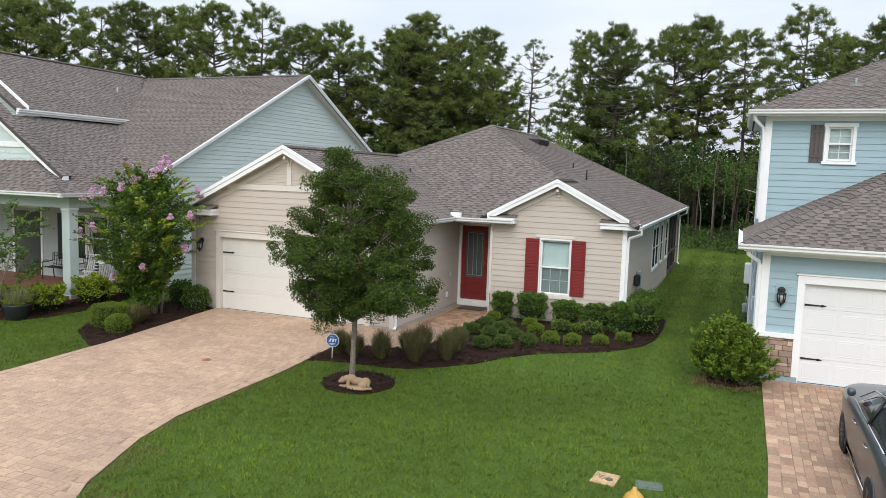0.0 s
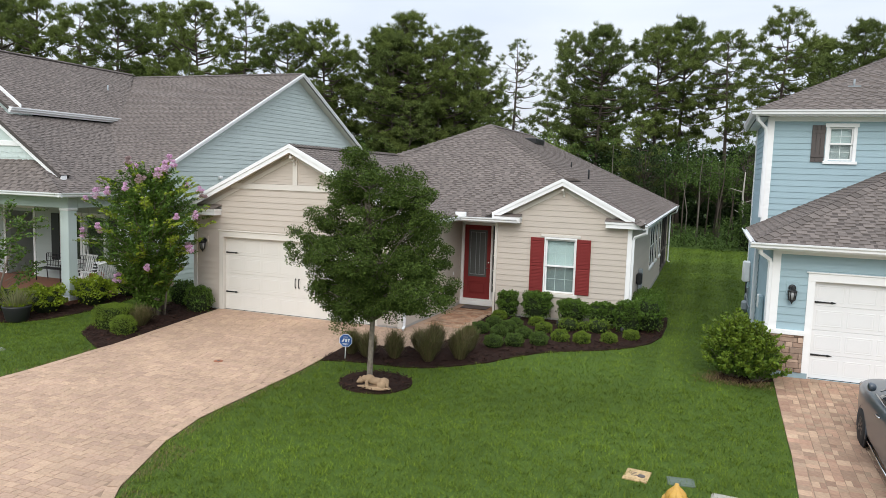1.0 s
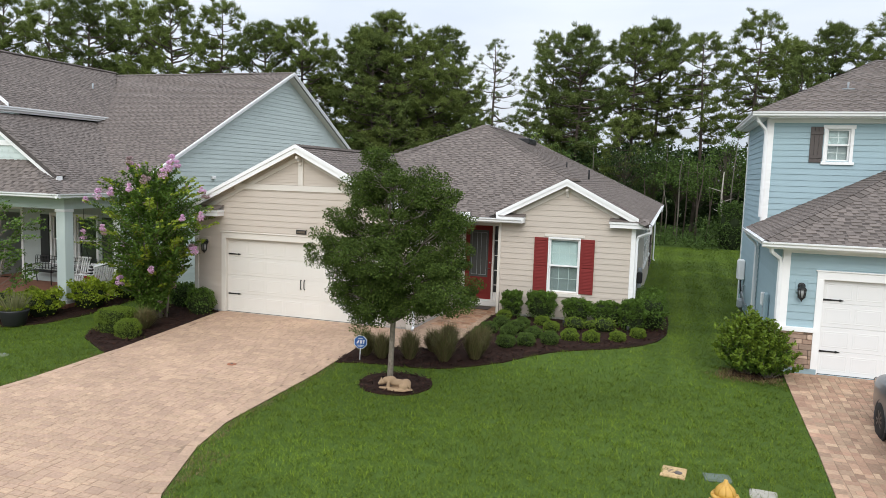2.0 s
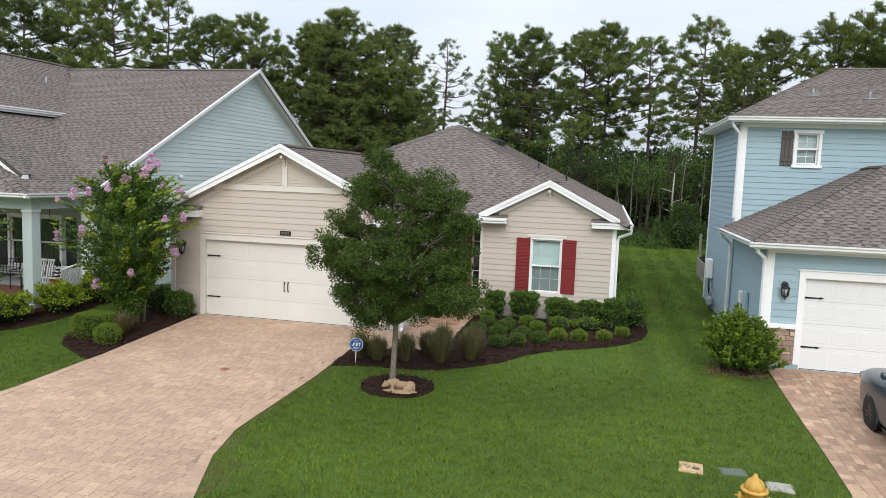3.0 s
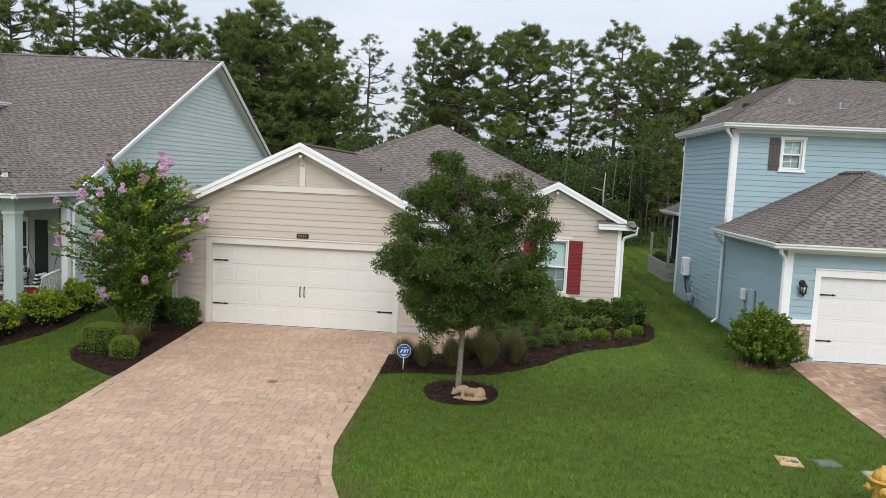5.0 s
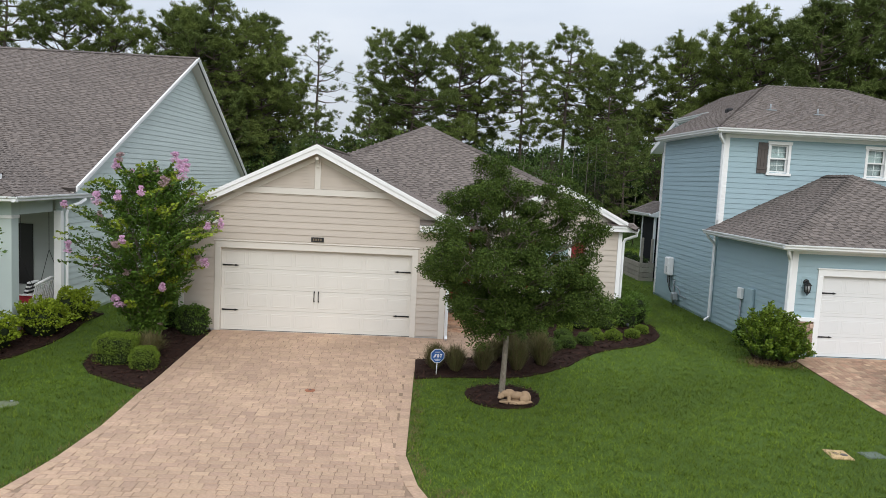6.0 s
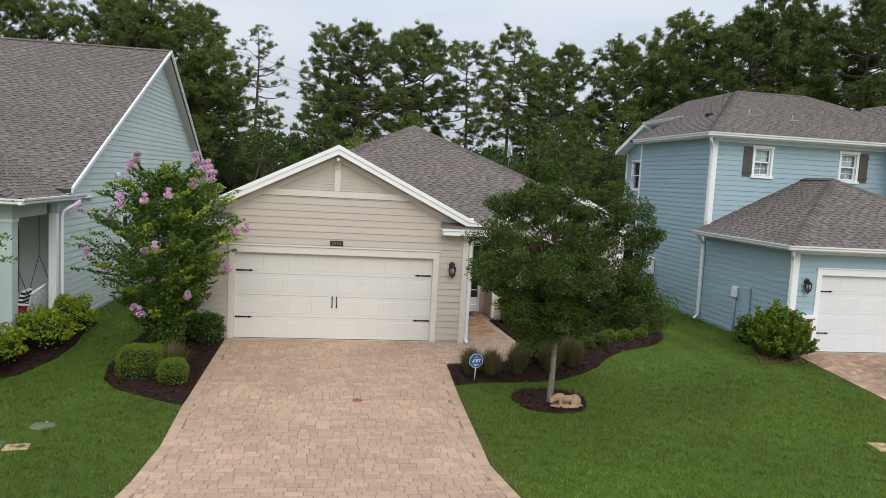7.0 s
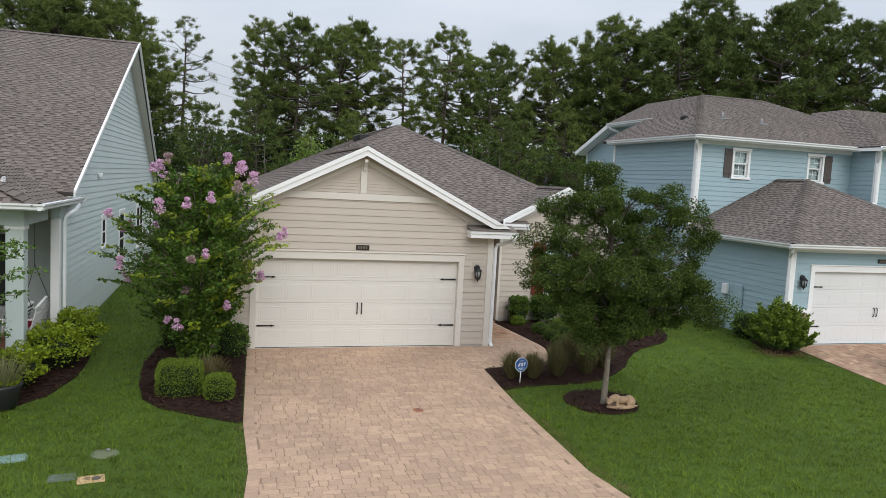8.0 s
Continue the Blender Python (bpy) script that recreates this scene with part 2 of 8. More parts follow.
def thing(name, loc, label, category, group="", kind=""):
    e = new(name)
    e.location, e.empty_display_size = loc, 0.2
    WORLD_OF[e] = Matrix.Translation(loc)
    return tagged(e, label, category, group, kind)


def hang(ob, parent):
    ob.parent = parent
    ob.matrix_parent_inverse = WORLD_OF[parent].inverted()
    WORLD_OF[ob] = Matrix.Identity(4)
    return ob


def mesh_of(name, verts, faces, mat):
    me = bpy.data.meshes.new(name)
    me.from_pydata([tuple(v) for v in verts], [], faces)
    me.materials.append(mat)
    return me


def part(name, bm, mat, parent=None, label=""):
    """Links a bmesh, or a mesh, given in world places, as one object under a thing or a part."""
    if isinstance(bm, bmesh.types.BMesh):
        me = bpy.data.meshes.new(name)
        bmesh.ops.recalc_face_normals(bm, faces=bm.faces)
        bm.to_mesh(me)
        bm.free()
        me.materials.append(mat)
    else:
        me = bm
    ob = new(name, me)
    if parent is not None:
        hang(ob, parent)
    else:
        WORLD_OF[ob] = Matrix.Identity(4)
    return tagged(ob, label)


def quad_cloud(name, V, mat):
    """V: an array of n faces x k corners x 3."""
    nq, k = V.shape[0], V.shape[1]
    me = bpy.data.meshes.new(name)
    me.vertices.add(nq * k)
    me.vertices.foreach_set("co", V.reshape(-1).astype(np.float32))
    me.loops.add(nq * k)
    me.loops.foreach_set("vertex_index", np.arange(nq * k, dtype=np.int32))
    me.polygons.add(nq)
    me.polygons.foreach_set("loop_start", np.arange(0, nq * k, k, dtype=np.int32))
    me.update(calc_edges=True)
    me.materials.append(mat)
    return me


class Frame:
    """A wall's own directions: u along it, d outward, z up."""

    def __init__(self, origin, u, out):
        self.o, self.u, self.n = Vector(origin), Vector(u), Vector(out)

    def __call__(self, u, d, z):
        return self.o + self.u * u + self.n * d + Z3 * z


WF = Frame((0, 0, 0), (1, 0, 0), (0, 1, 0))


def add_box(bm, F, u0, u1, d0, d1, z0, z1, bevel=0.0):
    vs = [bm.verts.new(F(u, d, z)) for u in (u0, u1) for d in (d0, d1) for z in (z0, z1)]
    fs = [bm.faces.new([vs[i] for i in q]) for q in ((0, 1, 3, 2), (4, 6, 7, 5), (0, 4, 5, 1), (2, 3, 7, 6), (0, 2, 6, 4), (1, 5, 7, 3))]
    if bevel:
        es = list({e for f in fs for e in f.edges})
        bmesh.ops.bevel(bm, geom=es, offset=bevel, segments=1, affect="EDGES", profile=0.5)
    return vs


def box(name, F, u0, u1, d0, d1, z0, z1, mat, parent=None, bevel=0.006, label=""):
    bm = bmesh.new()
    add_box(bm, F, u0, u1, d0, d1, z0, z1, bevel)
    return part(name, bm, mat, parent, label)


def boxes(name, F, rows, mat, parent=None, bevel=0.004, label=""):
    bm = bmesh.new()
    for r in rows:
        add_box(bm, F, *r, bevel)
    return part(name, bm, mat, parent, label)


def each(name, F, rows, mat, parent=None, bevel=0.004, label=""):
    return [box(name, F, *r, mat, parent, bevel, label) for r in rows]


def prism(name, pts, off, mat, parent=None, label=""):
    """A flat outline pts (world) made thick by the vector off."""
    k = len(pts)
    vs = [Vector(p) for p in pts] + [Vector(p) + Vector(off) for p in pts]
    fs = [list(range(k)), list(range(2 * k - 1, k - 1, -1))] + [[i, k + i, k + (i + 1) % k, (i + 1) % k] for i in range(k)]
    bm = bmesh.new()
    bv = [bm.verts.new(v) for v in vs]
    for f in fs:
        bm.faces.new([bv[i] for i in f])
    return part(name, bm, mat, parent, label)


def tube_into(verts, faces, pts, radii, k=8):
    base = len(verts)
    pts = [Vector(p) for p in pts]
    for i, (p, r) in enumerate(zip(pts, radii)):
        a = pts[min(i + 1, len(pts) - 1)] - pts[max(i - 1, 0)]
        a.normalize()
        s = a.cross(Vector((0.31, 0.95, 0.11)))
        if s.length < 0.1:
            s = a.cross(Vector((1, 0, 0)))
        s.normalize()
        t = a.cross(s)
        for j in range(k):
            w = 2 * math.pi * j / k
            verts.append(p + (s * math.cos(w) + t * math.sin(w)) * r)
    for i in range(len(pts) - 1):
        for j in range(k):
            a0, a1 = base + i * k + j, base + i * k + (j + 1) % k
            faces.append((a0, a1, a1 + k, a0 + k))
    faces.append(tuple(base + j for j in reversed(range(k))))
    faces.append(tuple(base + (len(pts) - 1) * k + j for j in range(k)))


def tube(name, pts, radii, mat, parent=None, k=8, label="", smooth=True):
    v, f = [], []
    tube_into(v, f, pts, radii if isinstance(radii, (list, tuple)) else [radii] * len(pts), k)
    me = mesh_of(name, v, f, mat)
    if smooth:
        me.polygons.foreach_set("use_smooth", [len(p.vertices) == 4 for p in me.polygons])
    return part(name, me, mat, parent, label)


def lathe(name, centre, profile, mat, parent=None, k=20, label=""):
    """profile: rows of (radius, height)."""
    c = Vector(centre)
    v, f = [], []
    for r, z in profile:
        for j in range(k):
            w = 2 * math.pi * j / k
            v.append(c + Vector((r * math.cos(w), r * math.sin(w), z)))
    for i in range(len(profile) - 1):
        for j in range(k):
            f.append((i * k + j, i * k + (j + 1) % k, (i + 1) * k + (j + 1) % k, (i + 1) * k + j))
    f.append(tuple(reversed(range(k))))
    f.append(tuple((len(profile) - 1) * k + j for j in range(k)))
    me = mesh_of(name, v, f, mat)
    me.polygons.foreach_set("use_smooth", [len(p.vertices) == 4 for p in me.polygons])
    return part(name, me, mat, parent, label)


def ground_z(x, y):
    return float(np.interp(y, (-40, -16, -12, -8, -6.3, -4, -1.5, 0, 3, 60), (-0.5, -0.45, -0.41, -0.36, -0.32, -0.28, -0.12, -0.02, -0.08, -0.08)))


def inside(px, py, poly):
    """Which of the points lie inside the outline."""
    px, py = np.asarray(px, float), np.asarray(py, float)
    hit = np.zeros(px.shape, bool)
    for (x0, y0), (x1, y1) in zip(poly, poly[1:] + poly[:1]):
        if y0 == y1:
            continue
        cond = (y0 > py) != (y1 > py)
        hit ^= cond & (px < (x1 - x0) * (py - y0) / (y1 - y0) + x0)
    return hit


def spans_at(poly, v):
    """Stretches of u inside the outline (u, v) at height v."""
    us = []
    for (u0, v0), (u1, v1) in zip(poly, poly[1:] + poly[:1]):
        if (v0 > v) != (v1 > v):
            us.append(u0 + (u1 - u0) * (v - v0) / (v1 - v0))
    us.sort()
    return list(zip(us[::2], us[1::2]))


def cut(spans, lo, hi):
    out = []
    for a, b in spans:
        if hi <= a or lo >= b:
            out.append((a, b))
            continue
        if lo - a > 0.03:
            out.append((a, lo))
        if b - hi > 0.03:
            out.append((hi, b))
    return out


def wall(name, F, poly, holes, thick, mat, board_mat, house, z_start, exposure=0.166, label="", z_end=99.0):
    """A wall with an outline (u, z), through openings, and lapped boards, each an own piece, on its outer face."""
    us = sorted({u for u, z in poly} | {h[i] for h in holes for i in (0, 1)})
    zs = sorted({z for u, z in poly} | {h[i] for h in holes for i in (2, 3)})
    bm = bmesh.new()
    zt = min(max(z for u, z in poly), max([h[3] for h in holes] + [min(z for u, z in poly)]))
    low = [z for z in zs if z <= zt + 1e-6]
    for za, zb in zip(low, low[1:]):
        for ua, ub in zip(us, us[1:]):
            um, zm = (ua + ub) / 2, (za + zb) / 2
            if any(h[0] < um < h[1] and h[2] < zm < h[3] for h in holes) or not inside([um], [zm], poly)[0]:
                continue
            add_box(bm, F, ua, ub, -thick, -0.001, za, zb)
    zc = low[-1] if low else zs[0]
    top = [(u, z) for u, z in poly if z > zc + 1e-6]
    if top:
        k = 14
        hs = sorted({zc, *[z for u, z in top]} | set(np.linspace(zc, max(z for u, z in top), k)))
        for za, zb in zip(hs, hs[1:]):
            for (a0, a1), (b0, b1) in zip(spans_at(poly, za + 1e-4), spans_at(poly, zb - 1e-4)):
                vs = [bm.verts.new(F(u, d, z)) for u, d, z in ((a0, -thick, za), (a1, -thick, za), (b1, -thick, zb), (b0, -thick, zb),
                                                              (a0, -0.001, za), (a1, -0.001, za), (b1, -0.001, zb), (b0, -0.001, zb))]
                for q in ((0, 1, 2, 3), (7, 6, 5, 4), (0, 4, 5, 1), (1, 5, 6, 2), (2, 6, 7, 3), (3, 7, 4, 0)):
                    bm.faces.new([vs[i] for i in q])
    bmesh.ops.remove_doubles(bm, verts=bm.verts, dist=1e-4)
    w = part(name, bm, mat, house, label)
    if board_mat is None:
        return w
    z, ztop = z_start, min(max(q[1] for q in poly), z_end)
    while z < ztop - 0.02:
        zn = min(z + exposure, ztop)
        lo, hi = spans_at(poly, z + 1e-3), spans_at(poly, zn - 1e-3)
        if lo and hi:
            pieces = [(lo[0][0], lo[-1][1])]
            for h in holes:
                if h[2] < (z + zn) / 2 < h[3]:
                    pieces = cut(pieces, h[0], h[1])
            for a, b in pieces:
                a1 = hi[0][0] if abs(a - lo[0][0]) < 1e-6 else a
                b1 = hi[-1][1] if abs(b - lo[-1][1]) < 1e-6 else b
                if b1 - a1 < 0.01:
                    a1, b1 = (a + b) / 2 - 0.005, (a + b) / 2 + 0.005
                vs = [F(a, 0, z), F(b, 0, z), F(b1, 0, zn), F(a1, 0, zn), F(a, 0.021, z), F(b, 0.021, z), F(b1, 0.005, zn), F(a1, 0.005, zn)]
                me = mesh_of("siding_board", vs, [(4, 5, 6, 7), (0, 4, 7, 3), (1, 2, 6, 5), (0, 1, 5, 4), (3, 7, 6, 2)], board_mat)
                part("siding_board", me, board_mat, w)
        z = zn
    return w


SHINGLE_RNG = np.random.default_rng(5)


def roof_plane(name, pts, house, exposure=0.143, singles=0, deck=0.10, shingles=True):
    """A roof slope: a slab under its outline pts, and lapped tabs laid in courses from the eave up."""
    P = [Vector(p) for p in pts]
    nrm = Vector((0, 0, 0))
    for a, b in zip(P, P[1:] + P[:1]):
        nrm += (a - P[0]).cross(b - P[0])
    nrm.normalize()
    if nrm.z < 0:
        nrm = -nrm
    h = Z3.cross(nrm).normalized()
    s = nrm.cross(h).normalized()
    slab = prism(name, P, -nrm * deck, DECK, house)
    if not shingles:
        return slab
    poly = [((p - P[0]).dot(h), (p - P[0]).dot(s)) for p in P]
    v, vmax = min(q[1] for q in poly), max(q[1] for q in poly)
    rng = SHINGLE_RNG
    o = P[0]
    tabs, slots, bands = [], [], []

    def at(u, w, d):
        return o + h * u + s * w + nrm * d

    while v < vmax - 0.02:
        vn = min(v + exposure, vmax)
        for (a, b) in spans_at(poly, v + exposure * 0.5):
            u, raised = a - rng.uniform(0, 0.25), True
            while u < b:
                wd = rng.choice((0.13, 0.17, 0.21)) if raised else rng.choice((0.07, 0.11, 0.15))
                u0, u1 = max(u, a), min(u + wd, b)
                if u1 - u0 > 0.02:
                    t = 0.022 if raised else 0.010
                    vm = v + (vn - v) * rng.uniform(0.30, 0.50)
                    if raised:
                        tabs.append([at(u0, v, t), at(u1, v, t), at(u1, vn + 0.01, 0.006), at(u0, vn + 0.01, 0.006), at(u0, v, 0.001), at(u1, v, 0.001)])
                    else:
                        slots.append([at(u0, v, t), at(u1, v, t), at(u1, vm, t - 0.002), at(u0, vm, t - 0.002), at(u0, v, 0.001), at(u1, v, 0.001)])
                        bands.append([at(u0, vm, t - 0.002), at(u1, vm, t - 0.002), at(u1, vn + 0.01, 0.0055), at(u0, vn + 0.01, 0.0055)])
                u += wd
                raised = not raised
        v = vn
    faces_one = [(0, 1, 2, 3), (4, 5, 1, 0), (4, 0, 3), (5, 2, 1)]
    for c in tabs[:singles]:
        part("shingle", mesh_of("shingle", c, faces_one, SHINGLE), SHINGLE, slab)
    rows = tabs[singles:] + slots
    if rows:
        V = [tuple(q) for c in rows for q in c]
        F = [tuple(6 * i + j for j in f) for i in range(len(rows)) for f in faces_one]
        tagged(part("shingles", mesh_of("shingles", V, F, SHINGLE), SHINGLE, slab), kind="stuff")
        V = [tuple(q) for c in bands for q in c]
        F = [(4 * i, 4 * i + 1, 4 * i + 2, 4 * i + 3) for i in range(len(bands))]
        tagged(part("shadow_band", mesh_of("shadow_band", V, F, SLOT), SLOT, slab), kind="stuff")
    return slab


def ridge_caps(name, a, b, house, width=0.16):
    """Cap pieces bent over a hip or ridge from the low end a to the high end b."""
    a, b = Vector(a), Vector(b)
    d = (b - a).normalized()
    side = d.cross(Z3).normalized()
    up = side.cross(d).normalized()
    nrow = max(2, int((b - a).length / 0.2))
    V, F = [], []
    for i in range(nrow):
        p, q = a + (b - a) * (i / nrow), a + (b - a) * ((i + 1.15) / nrow)
        k = len(V)
        for r, lift in ((p, 0.05), (q, 0.028)):
            V += [r - side * width + up * (lift - 0.07), r + up * lift, r + side * width + up * (lift - 0.07)]
        F += [(k, k + 1, k + 4, k + 3), (k + 1, k + 2, k + 5, k + 4)]
    ob = part(name, mesh_of(name, V, F, CAP), CAP, house)
    m = ob.modifiers.new("thick", "SOLIDIFY")
    m.thickness = 0.012
    return tagged(ob, kind="stuff")


def gutter(name, a, b, house, out, mat=None):
    """An ogee gutter from a to b; out: the way it faces."""
    a, b, out = Vector(a), Vector(b), Vector(out)
    prof = ((0.0, 0.0), (0.0, -0.12), (0.05, -0.125), (0.085, -0.10), (0.09, -0.06), (0.12, -0.03), (0.125, 0.005), (0.105, 0.005), (0.10, -0.02), (0.02, -0.05), (0.02, 0.0))
    k = len(prof)
    V = [p + out * x + Z3 * z for p in (a, b) for x, z in prof]
    F = [(i, (i + 1) % k, k + (i + 1) % k, k + i) for i in range(k)] + [tuple(range(k)), tuple(range(2 * k - 1, k - 1, -1))]
    return part(name, mesh_of(name, V, F, mat or GUTTER), mat or GUTTER, house)


def downspout(pts, house, w=0.045):
    return tube("downspout", pts, w, GUTTER, house, k=4, smooth=False)


def double_hung(F, u0, u1, z0, z1, house, casing=WHITE, trim=0.09, grid=(2, 2), head=0.0, sill=True, low_mat=None, name="window", up_mat=None, depth=0.08, dark_cover=False, bar_mat=None):
    """A two-sash window in an opening, with casing, sashes, muntins, panes and sill."""
    w = boxes(name, F, [(u0 - trim, u0 + 0.004, -0.12, 0.035, z0 - 0.02, z1), (u1 - 0.004, u1 + trim, -0.12, 0.035, z0 - 0.02, z1),
                        (u0 - trim - head, u1 + trim + head, -0.02, 0.045, z1, z1 + trim + 0.02)], casing, house)
    zm = (z0 + z1) / 2
    for nm, za, zb, d in (("upper_sash", zm - 0.02, z1, -depth + 0.03), ("lower_sash", z0, zm + 0.02, -depth)):
        f = 0.045
        boxes(nm, F, [(u0, u0 + f, d - 0.03, d + 0.02, za, zb), (u1 - f, u1, d - 0.03, d + 0.02, za, zb),
                      (u0 + f, u1 - f, d - 0.03, d + 0.02, za, za + f), (u0 + f, u1 - f, d - 0.03, d + 0.02, zb - f, zb)], WHITE, w)
        bars = []
        for i in range(1, grid[0]):
            uu = u0 + (u1 - u0) * i / grid[0]
            bars.append((uu - 0.006, uu + 0.006, d - 0.024, d - 0.019, za + f, zb - f))
        for i in range(1, grid[1]):
            zz = za + (zb - za) * i / grid[1]
            bars.append((u0 + f, u1 - f, d - 0.025, d - 0.020, zz - 0.006, zz + 0.006))
        if bars:
            each("muntin", F, bars, bar_mat or WHITE, w, 0)
        box("pane", F, u0 + f, u1 - f, d - 0.018, d - 0.012, za + f, zb - f, GLASS, w, 0).visible_shadow = False
    # sheets behind the panes; DARK ones stand in for the unlit room
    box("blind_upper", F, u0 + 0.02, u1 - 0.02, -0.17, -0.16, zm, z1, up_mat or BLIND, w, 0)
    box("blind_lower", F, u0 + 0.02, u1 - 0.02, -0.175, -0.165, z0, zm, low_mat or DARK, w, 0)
    # dark covers added over the glass to hide its pale sky reflection
    if dark_cover:
        each("screen_frame", F, [(u0, u0 + 0.032, 0.0, 0.022, z0, z1), (u1 - 0.032, u1, 0.0, 0.022, z0, z1), (u0 + 0.032, u1 - 0.032, 0.0, 0.022, zm - 0.022, zm + 0.022), (u0 + 0.032, u1 - 0.032, 0.0, 0.022, z0, z0 + 0.032), (u0 + 0.032, u1 - 0.032, 0.0, 0.022, z1 - 0.032, z1)], WHITE, w, 0)
        each("insect_screen", F, [(u0 + 0.03, u1 - 0.03, 0.014, 0.018, z0 + 0.03, zm - 0.02), (u0 + 0.03, u1 - 0.03, 0.014, 0.018, zm + 0.02, z1 - 0.03)], SCREEN, w, 0)
    if sill:
        box("window_sill", F, u0 - trim - 0.04, u1 + trim + 0.04, -0.02, 0.07, z0 - 0.10, z0 - 0.02, casing, w)
    return w


def garage_door(F, u0, u1, z0, z1, house, mat, casing):
    """A sectional door of four rows of pressed panels, with strap hinges and pulls."""
    d = -0.10
    door = box("garage_door", F, u0, u1, d - 0.05, d, z0, z1, mat, house, 0)
    rows, cols = 4, 8
    hh = (z1 - z0) / rows
    for r in range(rows):
        box("door_section", F, u0 + 0.004, u1 - 0.004, d, d + 0.012, z0 + r * hh + 0.005, z0 + (r + 1) * hh - 0.005, mat, door, 0.004)
        ww = (u1 - u0 - 0.08) / cols
        for c in range(cols):
            a, b = u0 + 0.04 + c * ww + 0.035, u0 + 0.04 + (c + 1) * ww - 0.035
            za, zb = z0 + r * hh + 0.09, z0 + (r + 1) * hh - 0.09
            bm = bmesh.new()
            ring = []
            for inset, dd in ((0, 0.0125), (0.014, 0.0165), (0.035, 0.0135), (0.05, 0.0158)):
                ring.append([bm.verts.new(F(u, d + dd, z)) for u, z in ((a + inset, za + inset), (b - inset, za + inset), (b - inset, zb - inset), (a + inset, zb - inset))])
            for p, q in zip(ring, ring[1:]):
                for i in range(4):
                    bm.faces.new((p[i], p[(i + 1) % 4], q[(i + 1) % 4], q[i]))
            bm.faces.new(ring[-1])
            part("pressed_panel", bm, mat, door)
    box("bottom_seal", F, u0, u1, d - 0.03, d + 0.02, z0 - 0.012, z0 + 0.012, RUBBER, door, 0)
    e = d + 0.024
    for zz in (z0 + 0.53, z0 + 1.69):
        for a, s in ((u0 + 0.03, 1), (u1 - 0.03, -1)):
            bm = bmesh.new()
            L = 0.42
            out = [(0, -0.022), (0.30, -0.012), (0.335, -0.026), (L, 0), (0.335, 0.026), (0.30, 0.012), (0, 0.022)]
            lo = [bm.verts.new(F(a + s * u, e - 0.004, zz + z)) for u, z in out]
            hi = [bm.verts.new(F(a + s * u, e + 0.008, zz + z)) for u, z in out]
            bm.faces.new(hi), bm.faces.new(lo[::-1])
            for i in range(7):
                bm.faces.new((lo[i], lo[(i + 1) % 7], hi[(i + 1) % 7], hi[i]))
            part("strap_hinge", bm, IRON, door, "black iron strap hinge")
    um = (u0 + u1) / 2
    for s in (-1, 1):
        uu, zz = um + s * 0.055, z0 + 0.95
        tube("pull_handle", [F(uu, e - 0.006, zz - 0.13), F(uu, e + 0.03, zz - 0.10), F(uu, e + 0.035, zz), F(uu, e + 0.03, zz + 0.10), F(uu, e - 0.006, zz + 0.13)],
             [0.02, 0.012, 0.011, 0.012, 0.02], IRON, door, 8, "black iron pull")
    boxes("door_casing", F, [(u0 - 0.14, u0 + 0.004, -0.095, 0.04, z0 + 0.01, z1 - 0.004), (u1 - 0.004, u1 + 0.14, -0.095, 0.04, z0 + 0.01, z1 - 0.004), (u0 - 0.14, u1 + 0.14, -0.095, 0.04, z1 - 0.004, z1 + 0.17)], casing, house)
    box("casing_cap", F, u0 - 0.17, u1 + 0.17, 0.0, 0.065, z1 + 0.17, z1 + 0.20, casing, house)
    return door


def wall_lantern(name, F, u, z, label):
    """A coach lamp on its wall: round plate, short arm, collar, cage, glass and finial."""
    c = F(u, 0.13, z)
    t = thing(name, F(u, 0.024, z), label, "wall lamp", "coach lamps")
    lathe("cap", c, [(0.098, 0.085), (0.098, 0.10), (0.075, 0.115), (0.05, 0.15), (0.02, 0.165), (0.012, 0.185), (0.001, 0.19)], IRON, t, 12)
    lathe("lamp_glass", c, [(0.060, -0.085), (0.076, 0.085)], GLASS_L, t, 6)
    lathe("base", c, [(0.001, -0.19), (0.012, -0.18), (0.016, -0.16), (0.03, -0.145), (0.055, -0.115), (0.075, -0.10), (0.075, -0.085)], IRON, t, 12)
    for i in range(6):
        w = 2 * math.pi * i / 6
        kk = Vector((math.cos(w), math.sin(w), 0))
        tube("cage_bar", [c + kk * 0.068 + Z3 * -0.09, c + kk * 0.086 + Z3 * 0.09], 0.011, IRON, t, 5)
    tube("arm", [F(u, 0.02, z + 0.15), F(u, 0.07, z + 0.19), F(u, 0.12, z + 0.20), F(u, 0.13, z + 0.17)], 0.016, IRON, t, 6)
    pl = lathe("back_plate", (0, 0, 0), [(0.001, 0), (0.078, 0.0), (0.078, 0.02), (0.06, 0.035), (0.001, 0.04)], IRON, None, 18)
    rot = F.n.to_track_quat("Z", "Y").to_matrix().to_4x4()
    pl.data.transform(Matrix.Translation(F(u, 0.026, z + 0.15)) @ rot)
    hang(pl, t)
    return t


GLASS_L = material("lamp_glass", (0.35, 0.36, 0.36), 0.1)

